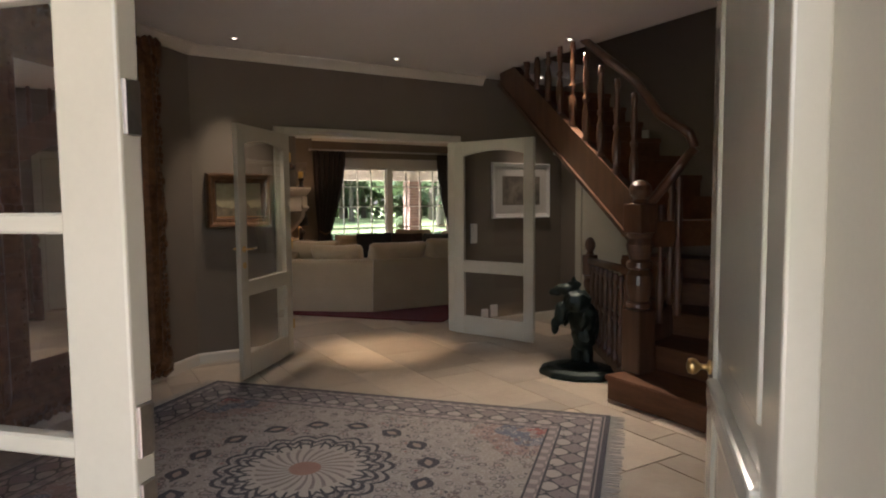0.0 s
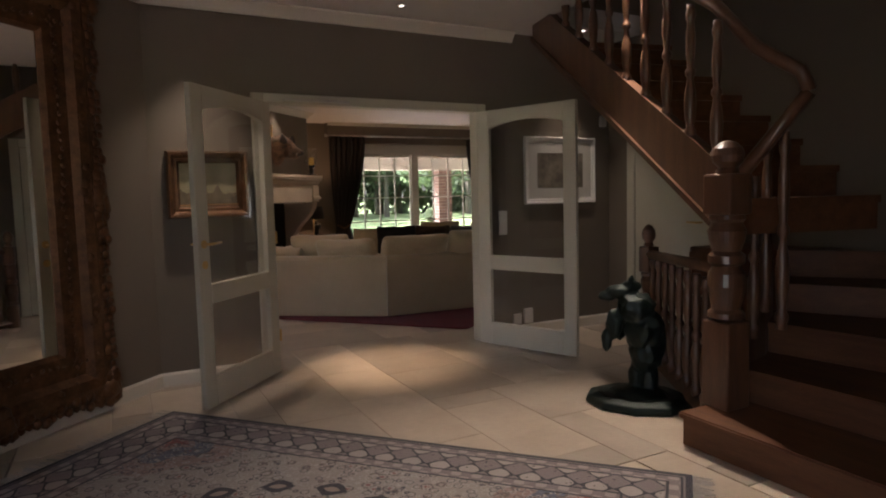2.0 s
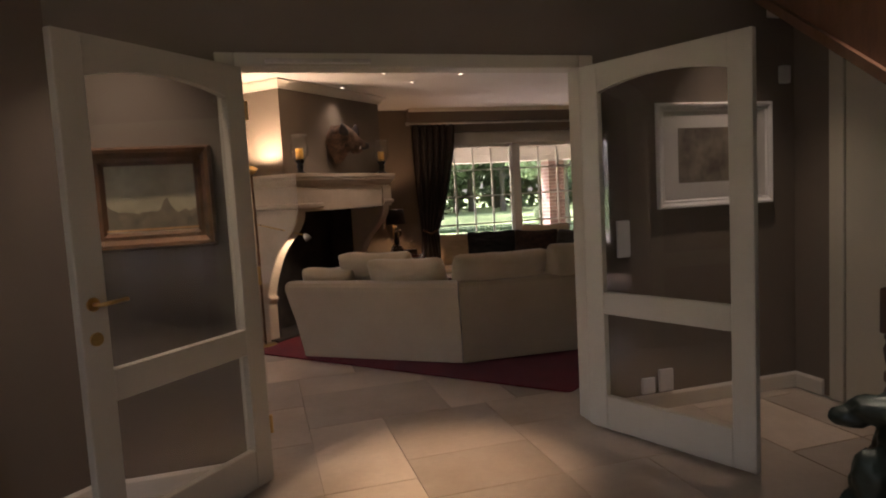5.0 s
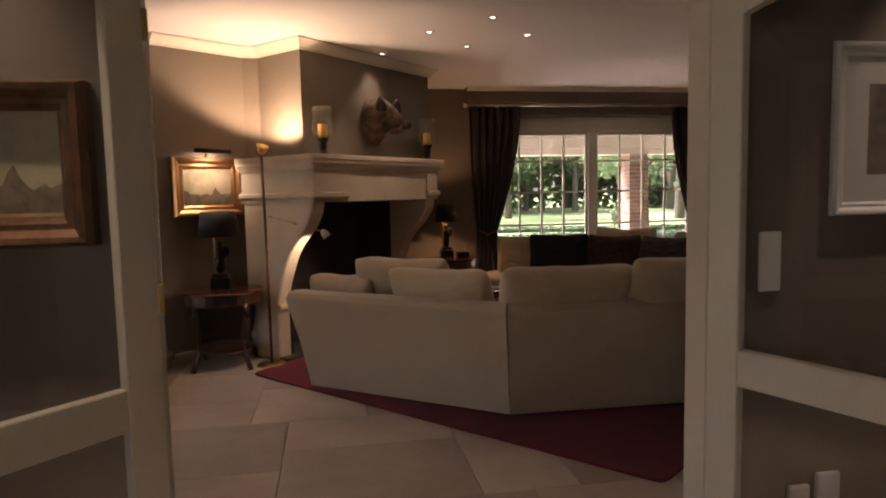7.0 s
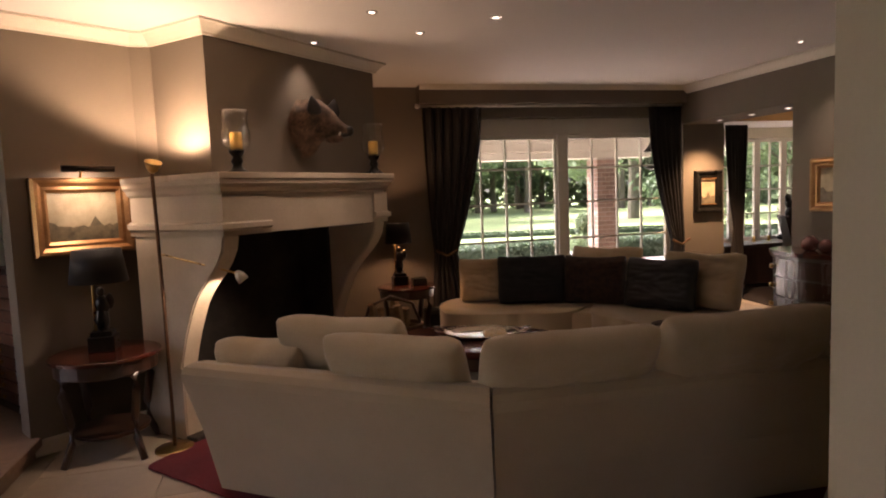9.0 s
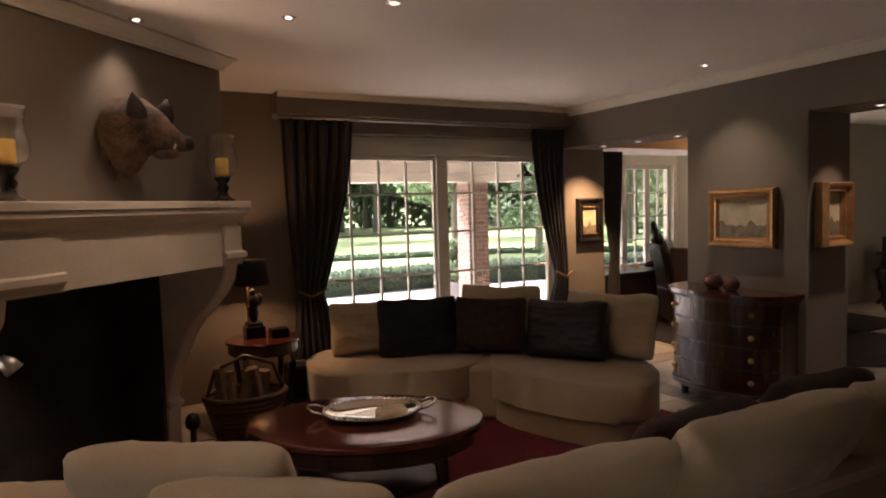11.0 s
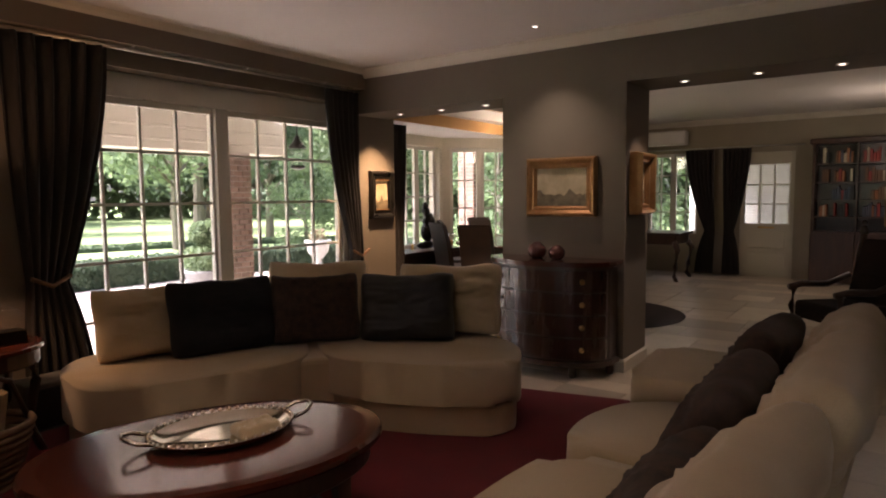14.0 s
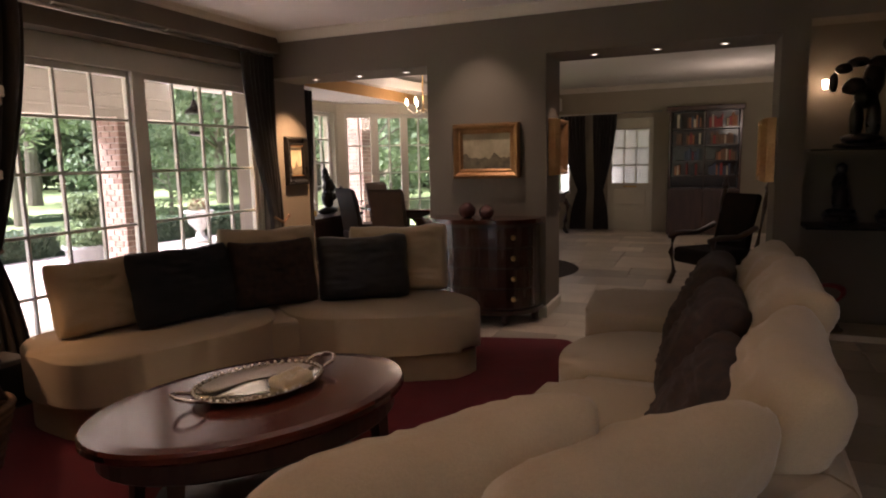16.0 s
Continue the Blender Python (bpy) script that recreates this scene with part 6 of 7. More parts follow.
# ---- study ----
desk = thing("writing_desk", "dark wooden writing desk with curved cabriole legs", "desk", pose(12.9, 10.35, 0))
part("top", rbox(-0.42, 0.42, -0.62, 0.62, 0.73, 0.765, 0.008), DARKWOOD, desk)
part("apron", rbox(-0.38, 0.38, -0.56, 0.56, 0.58, 0.73, 0.008), DARKWOOD, desk)
for sx in (-1, 1):
    for sy in (-1, 1):
        part("leg", tube(B(), [(sx * 0.36, sy * 0.54, 0.62), (sx * 0.42, sy * 0.60, 0.5), (sx * 0.38, sy * 0.56, 0.22), (sx * 0.36, sy * 0.54, 0.08), (sx * 0.41, sy * 0.59, 0.0)], 0.05, 8, 0.6), DARKWOOD, desk, "", True)
dc = thing("desk_chair", "black leather desk chair on dark legs", "chair", pose(12.3, 10.5, 0, 0, 0, -60))
part("seat", rbox(-0.25, 0.25, -0.25, 0.25, 0.40, 0.50, 0.03, 3), BLACKLEATHER, dc)
part("backrest", rbox(-0.25, 0.25, 0.2, 0.27, 0.52, 1.0, 0.03, 3), BLACKLEATHER, dc)
for x in (-0.2, 0.2):
    for y in (-0.2, 0.2):
        part("leg", tube(B(), [(x, y, 0.41), (x * 1.1, y * 1.1, 0)], 0.02, 6), DARKWOOD, dc)
vase = tagged(part("glass_jar", lathe(B(), [(0.05, 0), (0.075, 0.03), (0.08, 0.09), (0.055, 0.14), (0.06, 0.17), (0.055, 0.17), (0.05, 0.14), (0.07, 0.09), (0.045, 0.02)], 20, (12.66, 10.25, 0.765)), GLASS, smooth=True), "clear round glass jar on the desk", "jar")
bc = thing("bookcase", "tall dark wooden bookcase filled with books", "bookcase", pose(13.62, 7.49, 0))
W2 = 0.57
b = B()
for y0, y1 in ((-W2, -W2 + 0.04), (W2 - 0.04, W2), (-0.015, 0.015)):
    rbox(-0.18, 0.25, y0, y1, 0.0, 2.12, 0.004, 1, b)
part("sides", b, DARKWOOD, bc)
part("back", rbox(0.22, 0.25, -W2 + 0.04, W2 - 0.04, 0.0, 2.12, 0), DARKWOOD, bc)
part("cornice", rbox(-0.22, 0.26, -W2 - 0.04, W2 + 0.04, 2.10, 2.18, 0.015), DARKWOOD, bc)
for y0 in (-W2, 0.003):
    part("lower_door", rbox(-0.21, -0.17, y0, y0 + W2 - 0.003, 0.02, 0.78, 0.008), DARKWOOD, bc)
levels = (0.80, 1.02, 1.27, 1.54, 1.82)
for z in levels:
    part("shelf", rbox(-0.17, 0.23, -W2 + 0.04, W2 - 0.04, z - 0.025, z, 0), DARKWOOD, bc)
BOOKS = [surf("book_" + n, c, tuple(k * 1.4 for k in c), 0.6, scale=20, fine=80, bump=0.1) for n, c in (("red", (0.22, 0.025, 0.02)), ("cream", (0.42, 0.36, 0.26)), ("brown", (0.12, 0.06, 0.03)), ("blue", (0.05, 0.06, 0.09)), ("rust", (0.28, 0.11, 0.045)), ("black", (0.02, 0.02, 0.02)))]
rnd = random.Random(14)
for li, z in enumerate(levels[1:]):
    for y0, y1 in ((-W2 + 0.06, -0.03), (0.03, W2 - 0.06)):
        y = y0 + rnd.uniform(0, 0.06)
        run = rnd.choice(BOOKS)
        while y < y1 - 0.07:
            if rnd.random() < 0.16:
                y += rnd.uniform(0.03, 0.1)
                run = rnd.choice(BOOKS)
                continue
            w, h = rnd.uniform(0.018, 0.042), rnd.uniform(0.13, 0.205 if li < 3 else 0.24)
            bk = tagged(part("book", rbox(-0.12 + rnd.uniform(-.01, .01), 0.10, y, y + w, z, z + h, 0.002, 1), run if rnd.random() < 0.6 else rnd.choice(BOOKS)), "hardback book standing on the bookcase shelf", "book", "books in the bookcase")
            bk.matrix_basis = pose(13.62, 7.49, 0)
            y += w + 0.002
tagged(part("air_conditioner", rbox(13.66, 13.895, 9.98, 10.74, 2.22, 2.46, 0.03, 3), PLASTIC), "white wall air conditioner over the study window", "air conditioner")


def side_drape(y0, y1, yt, zt, label):
    c = drape("curtain", y0, y1, yt, zt, 0.03, 2.12, 0.0, label, "study curtains", tie=False)
    c.matrix_basis = pose(13.80, 0, 0, 0, 0, 90)
    return c


side_drape(9.54, 10.0, 9.58, 0.75, "dark floor-length curtain by the study window")
side_drape(8.97, 9.40, 9.28, 0.75, "dark floor-length curtain beside the study door")
side_drape(10.68, 11.05, 10.95, 0.9, "dark floor-length curtain by the study window")
rl = tagged(part("study_curtain_rail", tube(B(), [(13.80, 8.2, 2.14), (13.80, 11.08, 2.14)], 0.012), STEEL, smooth=True), "slim metal curtain rail in the study", "curtain rail")
rg = tagged(part("round_rug", lathe(B(), [(0.0, 0.002), (0.98, 0.002), (1.0, 0.006), (0.97, 0.012), (0.1, 0.012)], 48, (9.40, 9.85, 0)), bpy.data.materials["dark_rug"]), "dark brown round rug on the tiles", "rug")
# leather armchair with carved frame
ARMLEATHER = surf("worn_dark_leather", (0.010, 0.007, 0.006), (0.022, 0.013, 0.009), 0.75, scale=5, fine=140, bump=0.3, spec=0.12)
ac = thing("armchair", "dark leather armchair with a tall carved wooden back", "armchair", pose(8.98, 7.32, 0, 0, 0, 223) @ Matrix.Scale(0.86, 4))
part("seat", rbox(-0.32, 0.32, -0.40, 0.28, 0.28, 0.47, 0.05, 3), ARMLEATHER, ac)
b = B()
prism(b, [(0.24, 0.35), (0.30, 0.7), (0.42, 1.08), (0.36, 1.12), (0.24, 0.75), (0.16, 0.4)], -0.27, 0.27, Matrix(((0, 0, 1, 0), (1, 0, 0, 0), (0, 1, 0, 0), (0, 0, 0, 1))))
bmesh.ops.bevel(b, geom=b.edges[:], offset=0.02, segments=2, affect="EDGES")
part("backrest", b, ARMLEATHER, ac)
for s in (-1, 1):
    x = s * 0.33
    part("arm", tube(B(), [(x, -0.44, 0.60), (x, -0.30, 0.63), (x, 0.0, 0.62), (x, 0.26, 0.72)], 0.035, 8), DARKWOOD, ac, "", True)
    part("front_leg", tube(B(), [(x, -0.38, 0.60), (x * 1.04, -0.40, 0.4), (x, -0.36, 0.15), (x * 1.05, -0.42, 0)], 0.035, 8, 0.8), DARKWOOD, ac, "", True)
    part("back_post", tube(B(), [(x, 0.34, 0.0), (x, 0.27, 0.45), (x, 0.38, 1.0), (x, 0.42, 1.15)], 0.032, 8), DARKWOOD, ac, "", True)
    part("finial", lumpy([(x, 0.42, 1.19, 0.045, 0.045, 0.06), (x, 0.42, 1.27, 0.03, 0.03, 0.035)], 41, 1), DARKWOOD, ac, "carved wooden finial", True)

# ---- niche with shelves ----
tagged(part("floor_niche", rbox(7.06, 7.449, 5.905, 6.798, 0.0, 0.05, 0.008), STONE), "pale stone plinth at the foot of the niche", "plinth", kind="structure")
for z in (1.375, 0.82):
    tagged(part("glass_shelf", rbox(6.98, 7.44, 5.99, 6.78, z, z + 0.014, 0.002, 1), surf("dark_glass_shelf", (0.02, 0.022, 0.022), (0.03, 0.03, 0.03), 0.06, bump=0)), "dark glass shelf in the wall niche", "shelf", "niche shelves")
FIG = [(0, 0, 0.10, 0.10, 0.10, 0.03), (0, 0, 0.05, 0.12, 0.12, 0.05), (0, 0, 0.2, 0.06, 0.055, 0.12), (0.0, 0.01, 0.31, 0.07, 0.05, 0.08), (0.01, 0, 0.41, 0.04, 0.04, 0.045)]
for y, z, sc, spec, lab in ((6.55, 0.834, 1.0, FIG, "dark bronze bust on a round base in the niche"), (6.22, 0.834, 1.0, FIG, "dark bronze bust on a round base in the niche"),
                            (6.42, 1.389, 1.3, [(0, 0, 0.015, 0.11, 0.16, 0.022), (0, 0.02, 0.05, 0.08, 0.11, 0.03), (0, 0.05, 0.15, 0.032, 0.035, 0.11), (0, -0.03, 0.15, 0.034, 0.038, 0.12), (0, 0.01, 0.27, 0.05, 0.06, 0.06), (0, -0.02, 0.37, 0.045, 0.055, 0.09), (0, -0.05, 0.45, 0.04, 0.07, 0.04), (0, -0.08, 0.54, 0.032, 0.034, 0.042), (0, 0.05, 0.46, 0.022, 0.055, 0.028), (0, 0.12, 0.43, 0.020, 0.045, 0.03), (0, 0.165, 0.36, 0.018, 0.022, 0.055), (0, -0.13, 0.50, 0.02, 0.05, 0.024), (0, 0.06, 0.33, 0.03, 0.07, 0.05)], "dark bronze dancing figure on the upper shelf")):
    o = tagged(part("niche_statue", lumpy([tuple(v * sc for v in t) for t in spec], 51, 1), BLACKBRONZE, smooth=True), lab, "statue", "statues in the niche")
    o.location = (7.18, y, z - 0.0)
msk = thing("red_ornament", "curved red and silver ornament on a small metal stand", "ornament", pose(7.15, 6.58, 0.05))
part("stand", lathe(B(), [(0.10, 0), (0.10, 0.015), (0.075, 0.03), (0.05, 0.11), (0.02, 0.12)], 18), SILVER, msk, "", True)
REDLAC = surf("red_lacquer", (0.16, 0.012, 0.012), (0.26, 0.03, 0.025), 0.25, scale=8, fine=40, bump=0.1)
b = B()
for k in range(3):
    r = 0.20 + 0.012 * k
    tube(b, [(0.02 * k, 0.12 - r * 1.1 * math.cos(a) * 0.9, 0.27 + 0.09 * math.sin(a) - 0.28 * (0.12 - r * math.cos(a) * 0.9)) for a in [math.tau * i / 20 for i in range(21)]], 0.012, 6)
part("hoop", b, REDLAC, msk, "red lacquered hoop", True)
lamp("niche_light", "POINT", (7.30, 6.62, 1.87), 0.05, (1.0, 0.55, 0.2), None, 0.02)
tagged(part("niche_bulb", lathe(B(), [(0.012, -0.03), (0.018, 0), (0.020, 0.03), (0.008, 0.035)], 10, (7.36, 6.66, 1.86)), BULB, smooth=True), "small glowing lamp in the niche", "lamp")

# ---- side room ----
REDWOOD = surf("reddish_drawer_wood", (0.10, 0.040, 0.026), (0.17, 0.072, 0.046), 0.30, scale=6, fine=40, bump=0.05, vary=0.3, stretch=(1, 6, 6))


def drawer_cabinet(label, m, w, cols, rows, h):
    """A low cabinet of many drawers, its front at y = 0 facing -y."""
    c = thing("drawer_cabinet", label, "cabinet", m, "drawer cabinets")
    part("body", rbox(-w / 2, w / 2, 0.0, 0.40, 0.0, h - 0.03, 0.006), DARKWOOD, c)
    part("top", rbox(-w / 2 - 0.015, w / 2 + 0.015, -0.02, 0.41, h - 0.03, h, 0.005), DARKWOOD, c)
    part("plinth", rbox(-w / 2, w / 2, -0.012, 0.0, 0.0, 0.05, 0.003, 1), DARKWOOD, c)
    dw, dh = (w - 0.04) / cols, (h - 0.09) / rows
    front = knob = None
    for r_ in range(rows):
        for k_ in range(cols):
            if front is None:
                ob = front = part("drawer", rbox(-dw / 2 + 0.006, dw / 2 - 0.006, -0.016, 0.004, 0.005, dh - 0.005, 0.004, 1), REDWOOD, c)
                kb = knob = part("knob", lathe(B(), [(0.007, 0.0), (0.014, 0.010), (0.005, 0.018)], 8), BRASS, front)
                knob.matrix_basis = pose(0, -0.016, dh / 2, 90)
            else:
                ob = front.copy()
                scene.collection.objects.link(ob)
                ob.parent = c
                kb = knob.copy()
                scene.collection.objects.link(kb)
                kb.parent = ob
            ob.location = (-w / 2 + 0.02 + dw * (k_ + 0.5), 0.0, 0.052 + dh * r_)
    return c


CAB = pose(0.425, 9.98, 0.12, 0, 0, -51)
drawer_cabinet("dark wooden cabinet with rows of reddish drawers", CAB, 1.08, 2, 11, 0.99)
drawer_cabinet("second dark cabinet of reddish drawers in the corner", CAB @ pose(-0.98, 0, 0), 0.82, 2, 11, 0.97)
hifi = thing("stereo", "pale greenish stereo units stacked on the cabinet", "stereo", CAB @ pose(0.02, 0.17, 0.99))
HIFI = surf("pale_green_enamel", (0.42, 0.46, 0.38), (0.48, 0.52, 0.43), 0.35, scale=5, fine=90, bump=0.02, grain=0.03)
for nm, z0, z1 in (("lower_unit", 0.0, 0.19), ("upper_unit", 0.195, 0.385)):
    u_ = part(nm, rbox(-0.19, 0.19, -0.13, 0.13, z0, z1, 0.010), HIFI, hifi)
    part("display", rbox(-0.10, 0.06, -0.134, -0.128, z0 + 0.06, z0 + 0.13, 0.002, 1), STEEL, u_, "grey display panel")
    part("dial", lathe(B(), [(0.006, 0), (0.016, 0.003), (0.014, 0.012)], 12), BLACKLEATHER, u_).matrix_basis = pose(0.13, -0.13, z0 + 0.06, 90)
part("lid", rbox(-0.15, 0.12, -0.10, 0.10, 0.385, 0.41, 0.01), HIFI, hifi)
clock = thing("mantel_clock", "gilded standing clock with a pale dial", "clock", CAB @ pose(-0.36, 0.14, 0.99))
part("foot", rbox(-0.10, 0.10, -0.06, 0.06, 0.0, 0.05, 0.010), GOLD, clock)
part("case", rbox(-0.07, 0.07, -0.045, 0.045, 0.05, 0.34, 0.015), GOLD, clock)
part("crest", lathe(B(), [(0.07, 0.34), (0.06, 0.37), (0.025, 0.40), (0.035, 0.43), (0.015, 0.46), (0.003, 0.50)], 14), GOLD, clock, "", True)
part("dial", lathe(B(), [(0.002, 0.006), (0.048, 0.006), (0.050, 0.0)], 24), PAPER, clock, "round pale dial").matrix_basis = pose(0, -0.045, 0.25, 90)
vase_ = tagged(part("glass_goblet", lathe(B(), [(0.05, 0), (0.05, 0.008), (0.012, 0.03), (0.012, 0.10), (0.05, 0.16), (0.06, 0.30), (0.056, 0.30), (0.044, 0.17), (0.004, 0.12)], 20), GLASS, smooth=True), "clear glass goblet on the cabinet", "goblet")
vase_.matrix_basis = CAB @ pose(-0.70, 0.14, 0.97)
vase_.visible_shadow = False
FLORAL = surf("faded_floral_cloth", (0.10, 0.070, 0.050), (0.36, 0.29, 0.21), 0.9, scale=9, fine=160, bump=0.3, grain=0.2)
easy = thing("easy_chair", "low easy chair in faded floral cloth", "armchair", pose(-0.12, 9.35, 0.12, 0, 0, 35))
part("seat", rbox(-0.30, 0.30, -0.34, 0.26, 0.10, 0.40, 0.06, 4), FLORAL, easy, "", True)
part("backrest", rbox(-0.36, 0.36, 0.20, 0.40, 0.10, 0.66, 0.07, 4), FLORAL, easy, "", True)
for sgn in (-1, 1):
    part("armrest", rbox(sgn * 0.37 - 0.08, sgn * 0.37 + 0.08, -0.34, 0.26, 0.08, 0.55, 0.06, 4), FLORAL, easy, "", True)
    for y_ in (-0.28, 0.30):
        part("leg", lathe(B(), [(0.018, 0), (0.028, 0.04), (0.026, 0.10)], 10, (sgn * 0.34, y_, 0)), DARKWOOD, easy, "", True)
tagged(part("smoke_detector", lathe(B(), [(0.02, -0.045), (0.045, -0.04), (0.06, -0.02), (0.06, 0.0)], 24, (6.65, 7.78, LC)), PLASTIC, smooth=True), "round white smoke detector on the ceiling", "smoke detector")

# books beneath the coffee table, a speaker by the sofa
spk = thing("floor_speaker", "small grey floor speaker by the window", "speaker", pose(4.05, 11.18, 0))
part("cabinet", rbox(-0.16, 0.16, -0.12, 0.12, 0.0, 0.30, 0.01), surf("grey_box", (0.10, 0.095, 0.085), (0.14, 0.13, 0.12), 0.6), spk)
part("grille", rbox(-0.14, 0.14, -0.128, -0.115, 0.03, 0.27, 0.005), BLACKLEATHER, spk, "black cloth grille")


# ---- garden ----

def leafmesh(name, spots, size, rng):
    """Many small leaf quads at the given spots (place, spread)."""
    verts, faces = [], []
    for p in spots:
        a = Vector((rng.gauss(0, 1), rng.gauss(0, 1), rng.gauss(0, 1))).normalized()
        c = a.orthogonal().normalized()
        d = a.cross(c)
        s = size * rng.uniform(0.6, 1.4)
        k = len(verts)
        verts += [tuple(p + c * s), tuple(p + d * s * 0.6), tuple(p - c * s), tuple(p - d * s * 0.6)]
        faces.append((k, k + 1, k + 2, k + 3))
    me = bpy.data.meshes.new(name)
    me.from_pydata(verts, [], faces)
    return me


def in_clumps(rng, clumps, per, flat=0.8):
    out = []
    for c, r in clumps:
        for _ in range(per):
            v = Vector((rng.gauss(0, 1), rng.gauss(0, 1), rng.gauss(0, 1))).normalized() * (rng.random() ** 0.4) * r
            out.append(Vector(c) + Vector((v.x, v.y, v.z * flat)))
    return out


def tree(label, m, h, trunk_r, crown_r, seed, mat_, per=110, leaf=0.13, low=0.28):
    rng = random.Random(seed)
    t = thing("tree", label, "tree", m, "garden trees")
    b = tube(B(), [(0, 0, -0.3), (0.05, 0.02, h * 0.2), (-0.04, 0.05, h * 0.45), (0.1, 0, h * 0.8)], trunk_r, 10, 0.25)
    clumps = []
    for k in range(26):
        a, zz = rng.uniform(0, math.tau), h * rng.uniform(low, 1.0)
        taper = math.sin(math.pi * min(1, max(0.12, (zz / h - low + 0.12) / (1.12 - low)))) ** 0.6
        r = crown_r * taper * rng.uniform(0.35, 1.0)
        p = Vector((r * math.cos(a), r * math.sin(a), zz))
        clumps.append((p, crown_r * rng.uniform(0.25, 0.42)))
        if k % 2 == 0:
            tube(b, [(0, 0, zz * 0.7), tuple(p * 0.5 + Vector((0, 0, zz * 0.42))), tuple(p)], trunk_r * 0.3, 5, 0.2)
    part("trunk", b, BARK, t)
    me = leafmesh("crown", in_clumps(rng, clumps, per), leaf, rng)
    me.materials.append(mat_)
    ob = new("crown", me)
    ob.parent = t
    return t


broad = tree("broad green garden tree in full leaf", pose(19.5, 33, -0.12), 11, 0.30, 4.2, 4, LEAF, 150, 0.17, 0.30)
dark = tree("tall dark green conifer behind the lawn", pose(27, 47, -0.12), 13, 0.3, 3.8, 8, LEAFDARK, 150, 0.20, 0.08)
bushy = tree("bushy green tree at the lawn's edge", pose(13, 52, -0.12), 9, 0.25, 4.5, 12, LEAF, 150, 0.20, 0.05)
rnd = random.Random(77)
for k in range(46):
    src = rnd.choice((dark, bushy, bushy, broad))
    x = -18 + k * 1.75 + rnd.uniform(-1, 1)
    y = 52 + rnd.uniform(-5, 9) - 0.22 * max(0, x - 20) - 0.012 * max(0, x - 22) ** 2
    copy_thing(src, pose(x, y, -0.12, 0, 0, rnd.uniform(0, 360)) @ Matrix.Scale(rnd.uniform(0.8, 1.3), 4))
for x, y, s, src in ((13.0, 24.2, 0.62, broad), (17.0, 25.0, 0.55, dark), (15.5, 21.5, 0.28, bushy), (21.5, 25, 0.75, broad), (27, 30, 0.9, bushy), (30, 22, 0.9, dark), (24, 19.5, 0.55, bushy), (31, 27, 1.0, dark), (18.5, 16.5, 0.5, bushy), (22, 13, 0.7, bushy), (21, 9.5, 0.8, bushy), (20, 5.5, 0.8, broad), (33, 18, 1.0, bushy), (12, 38, 0.8, broad), (6.5, 36, 0.85, broad)):
    copy_thing(src, pose(x, y, -0.12, 0, 0, rnd.uniform(0, 360)) @ Matrix.Scale(s, 4))


def woodland(label, path, n, tall, seed):
    """The dense foliage of woods along a path, one mesh of leaves."""
    rng = random.Random(seed)
    spots = []
    runs = [(Vector(a), Vector(c)) for a, c in zip(path, path[1:])]
    lengths = [(c - a).length for a, c in runs]
    for _ in range(n):
        a, c = rng.choices(runs, lengths)[0]
        q = a.lerp(c, rng.random())
        h = tall * (1 + 0.4 * noise.noise(Vector((q.x * 0.12, q.y * 0.12, 0))) + 0.25 * noise.noise(Vector((q.x * 0.5, q.y * 0.5, 9.0))))
        w = 1.2 * noise.noise(Vector((q.x * 0.4, q.y * 0.4, 5.0)))
        spots.append(Vector((q.x + w + rng.gauss(0, 1.0), q.y + w + rng.gauss(0, 1.0), -0.1 + h * rng.random() ** 0.8)))
    me = leafmesh("woodland", spots, 0.36, rng)
    me.materials.append(LEAF)
    return tagged(new("woodland", me), label, "woods", kind="stuff")


woodland("dense green woods beyond the lawn", [(-30, 61), (22, 61), (45, 50), (58, 36)], 26000, 6.5, 31)
woodland("tall leafy shrubbery at the side of the garden", [(33, 36), (36, 22), (34, 4)], 12000, 6.0, 33)


def hedge(name, label, path, w, h, n, seed):
    rng = random.Random(seed)
    b = B()
    spots = []
    for _ in range(n):
        i = rng.randrange(len(path) - 1)
        p = Vector(path[i]).lerp(Vector(path[i + 1]), rng.random())
        d = (Vector(path[i + 1]) - Vector(path[i])).normalized()
        side_ = rng.uniform(-1, 1)
        z = h * (1 - abs(rng.gauss(0, 0.12))) if rng.random() < 0.55 else rng.uniform(0, h)
        if z < h * 0.85:
            side_ = math.copysign(rng.uniform(0.8, 1.02), side_)
        q = Vector((p.x - d.y * side_ * w / 2, p.y + d.x * side_ * w / 2, -0.12 + max(0, z) + rng.uniform(-.02, .03)))
        spots.append(q)
    me = leafmesh(name, spots, 0.035, rng)
    me.materials.append(LEAFDARK if seed % 2 else LEAF)
    ob = tagged(new(name, me), label, "hedge", kind="stuff")
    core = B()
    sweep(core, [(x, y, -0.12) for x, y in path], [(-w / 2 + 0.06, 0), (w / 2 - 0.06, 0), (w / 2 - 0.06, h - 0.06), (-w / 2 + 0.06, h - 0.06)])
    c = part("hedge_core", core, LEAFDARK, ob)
    return ob


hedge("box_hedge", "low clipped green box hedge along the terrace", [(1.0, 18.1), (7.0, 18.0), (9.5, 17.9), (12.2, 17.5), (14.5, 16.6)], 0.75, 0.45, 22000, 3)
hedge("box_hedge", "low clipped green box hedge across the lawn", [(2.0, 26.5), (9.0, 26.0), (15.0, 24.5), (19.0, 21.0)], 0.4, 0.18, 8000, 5)

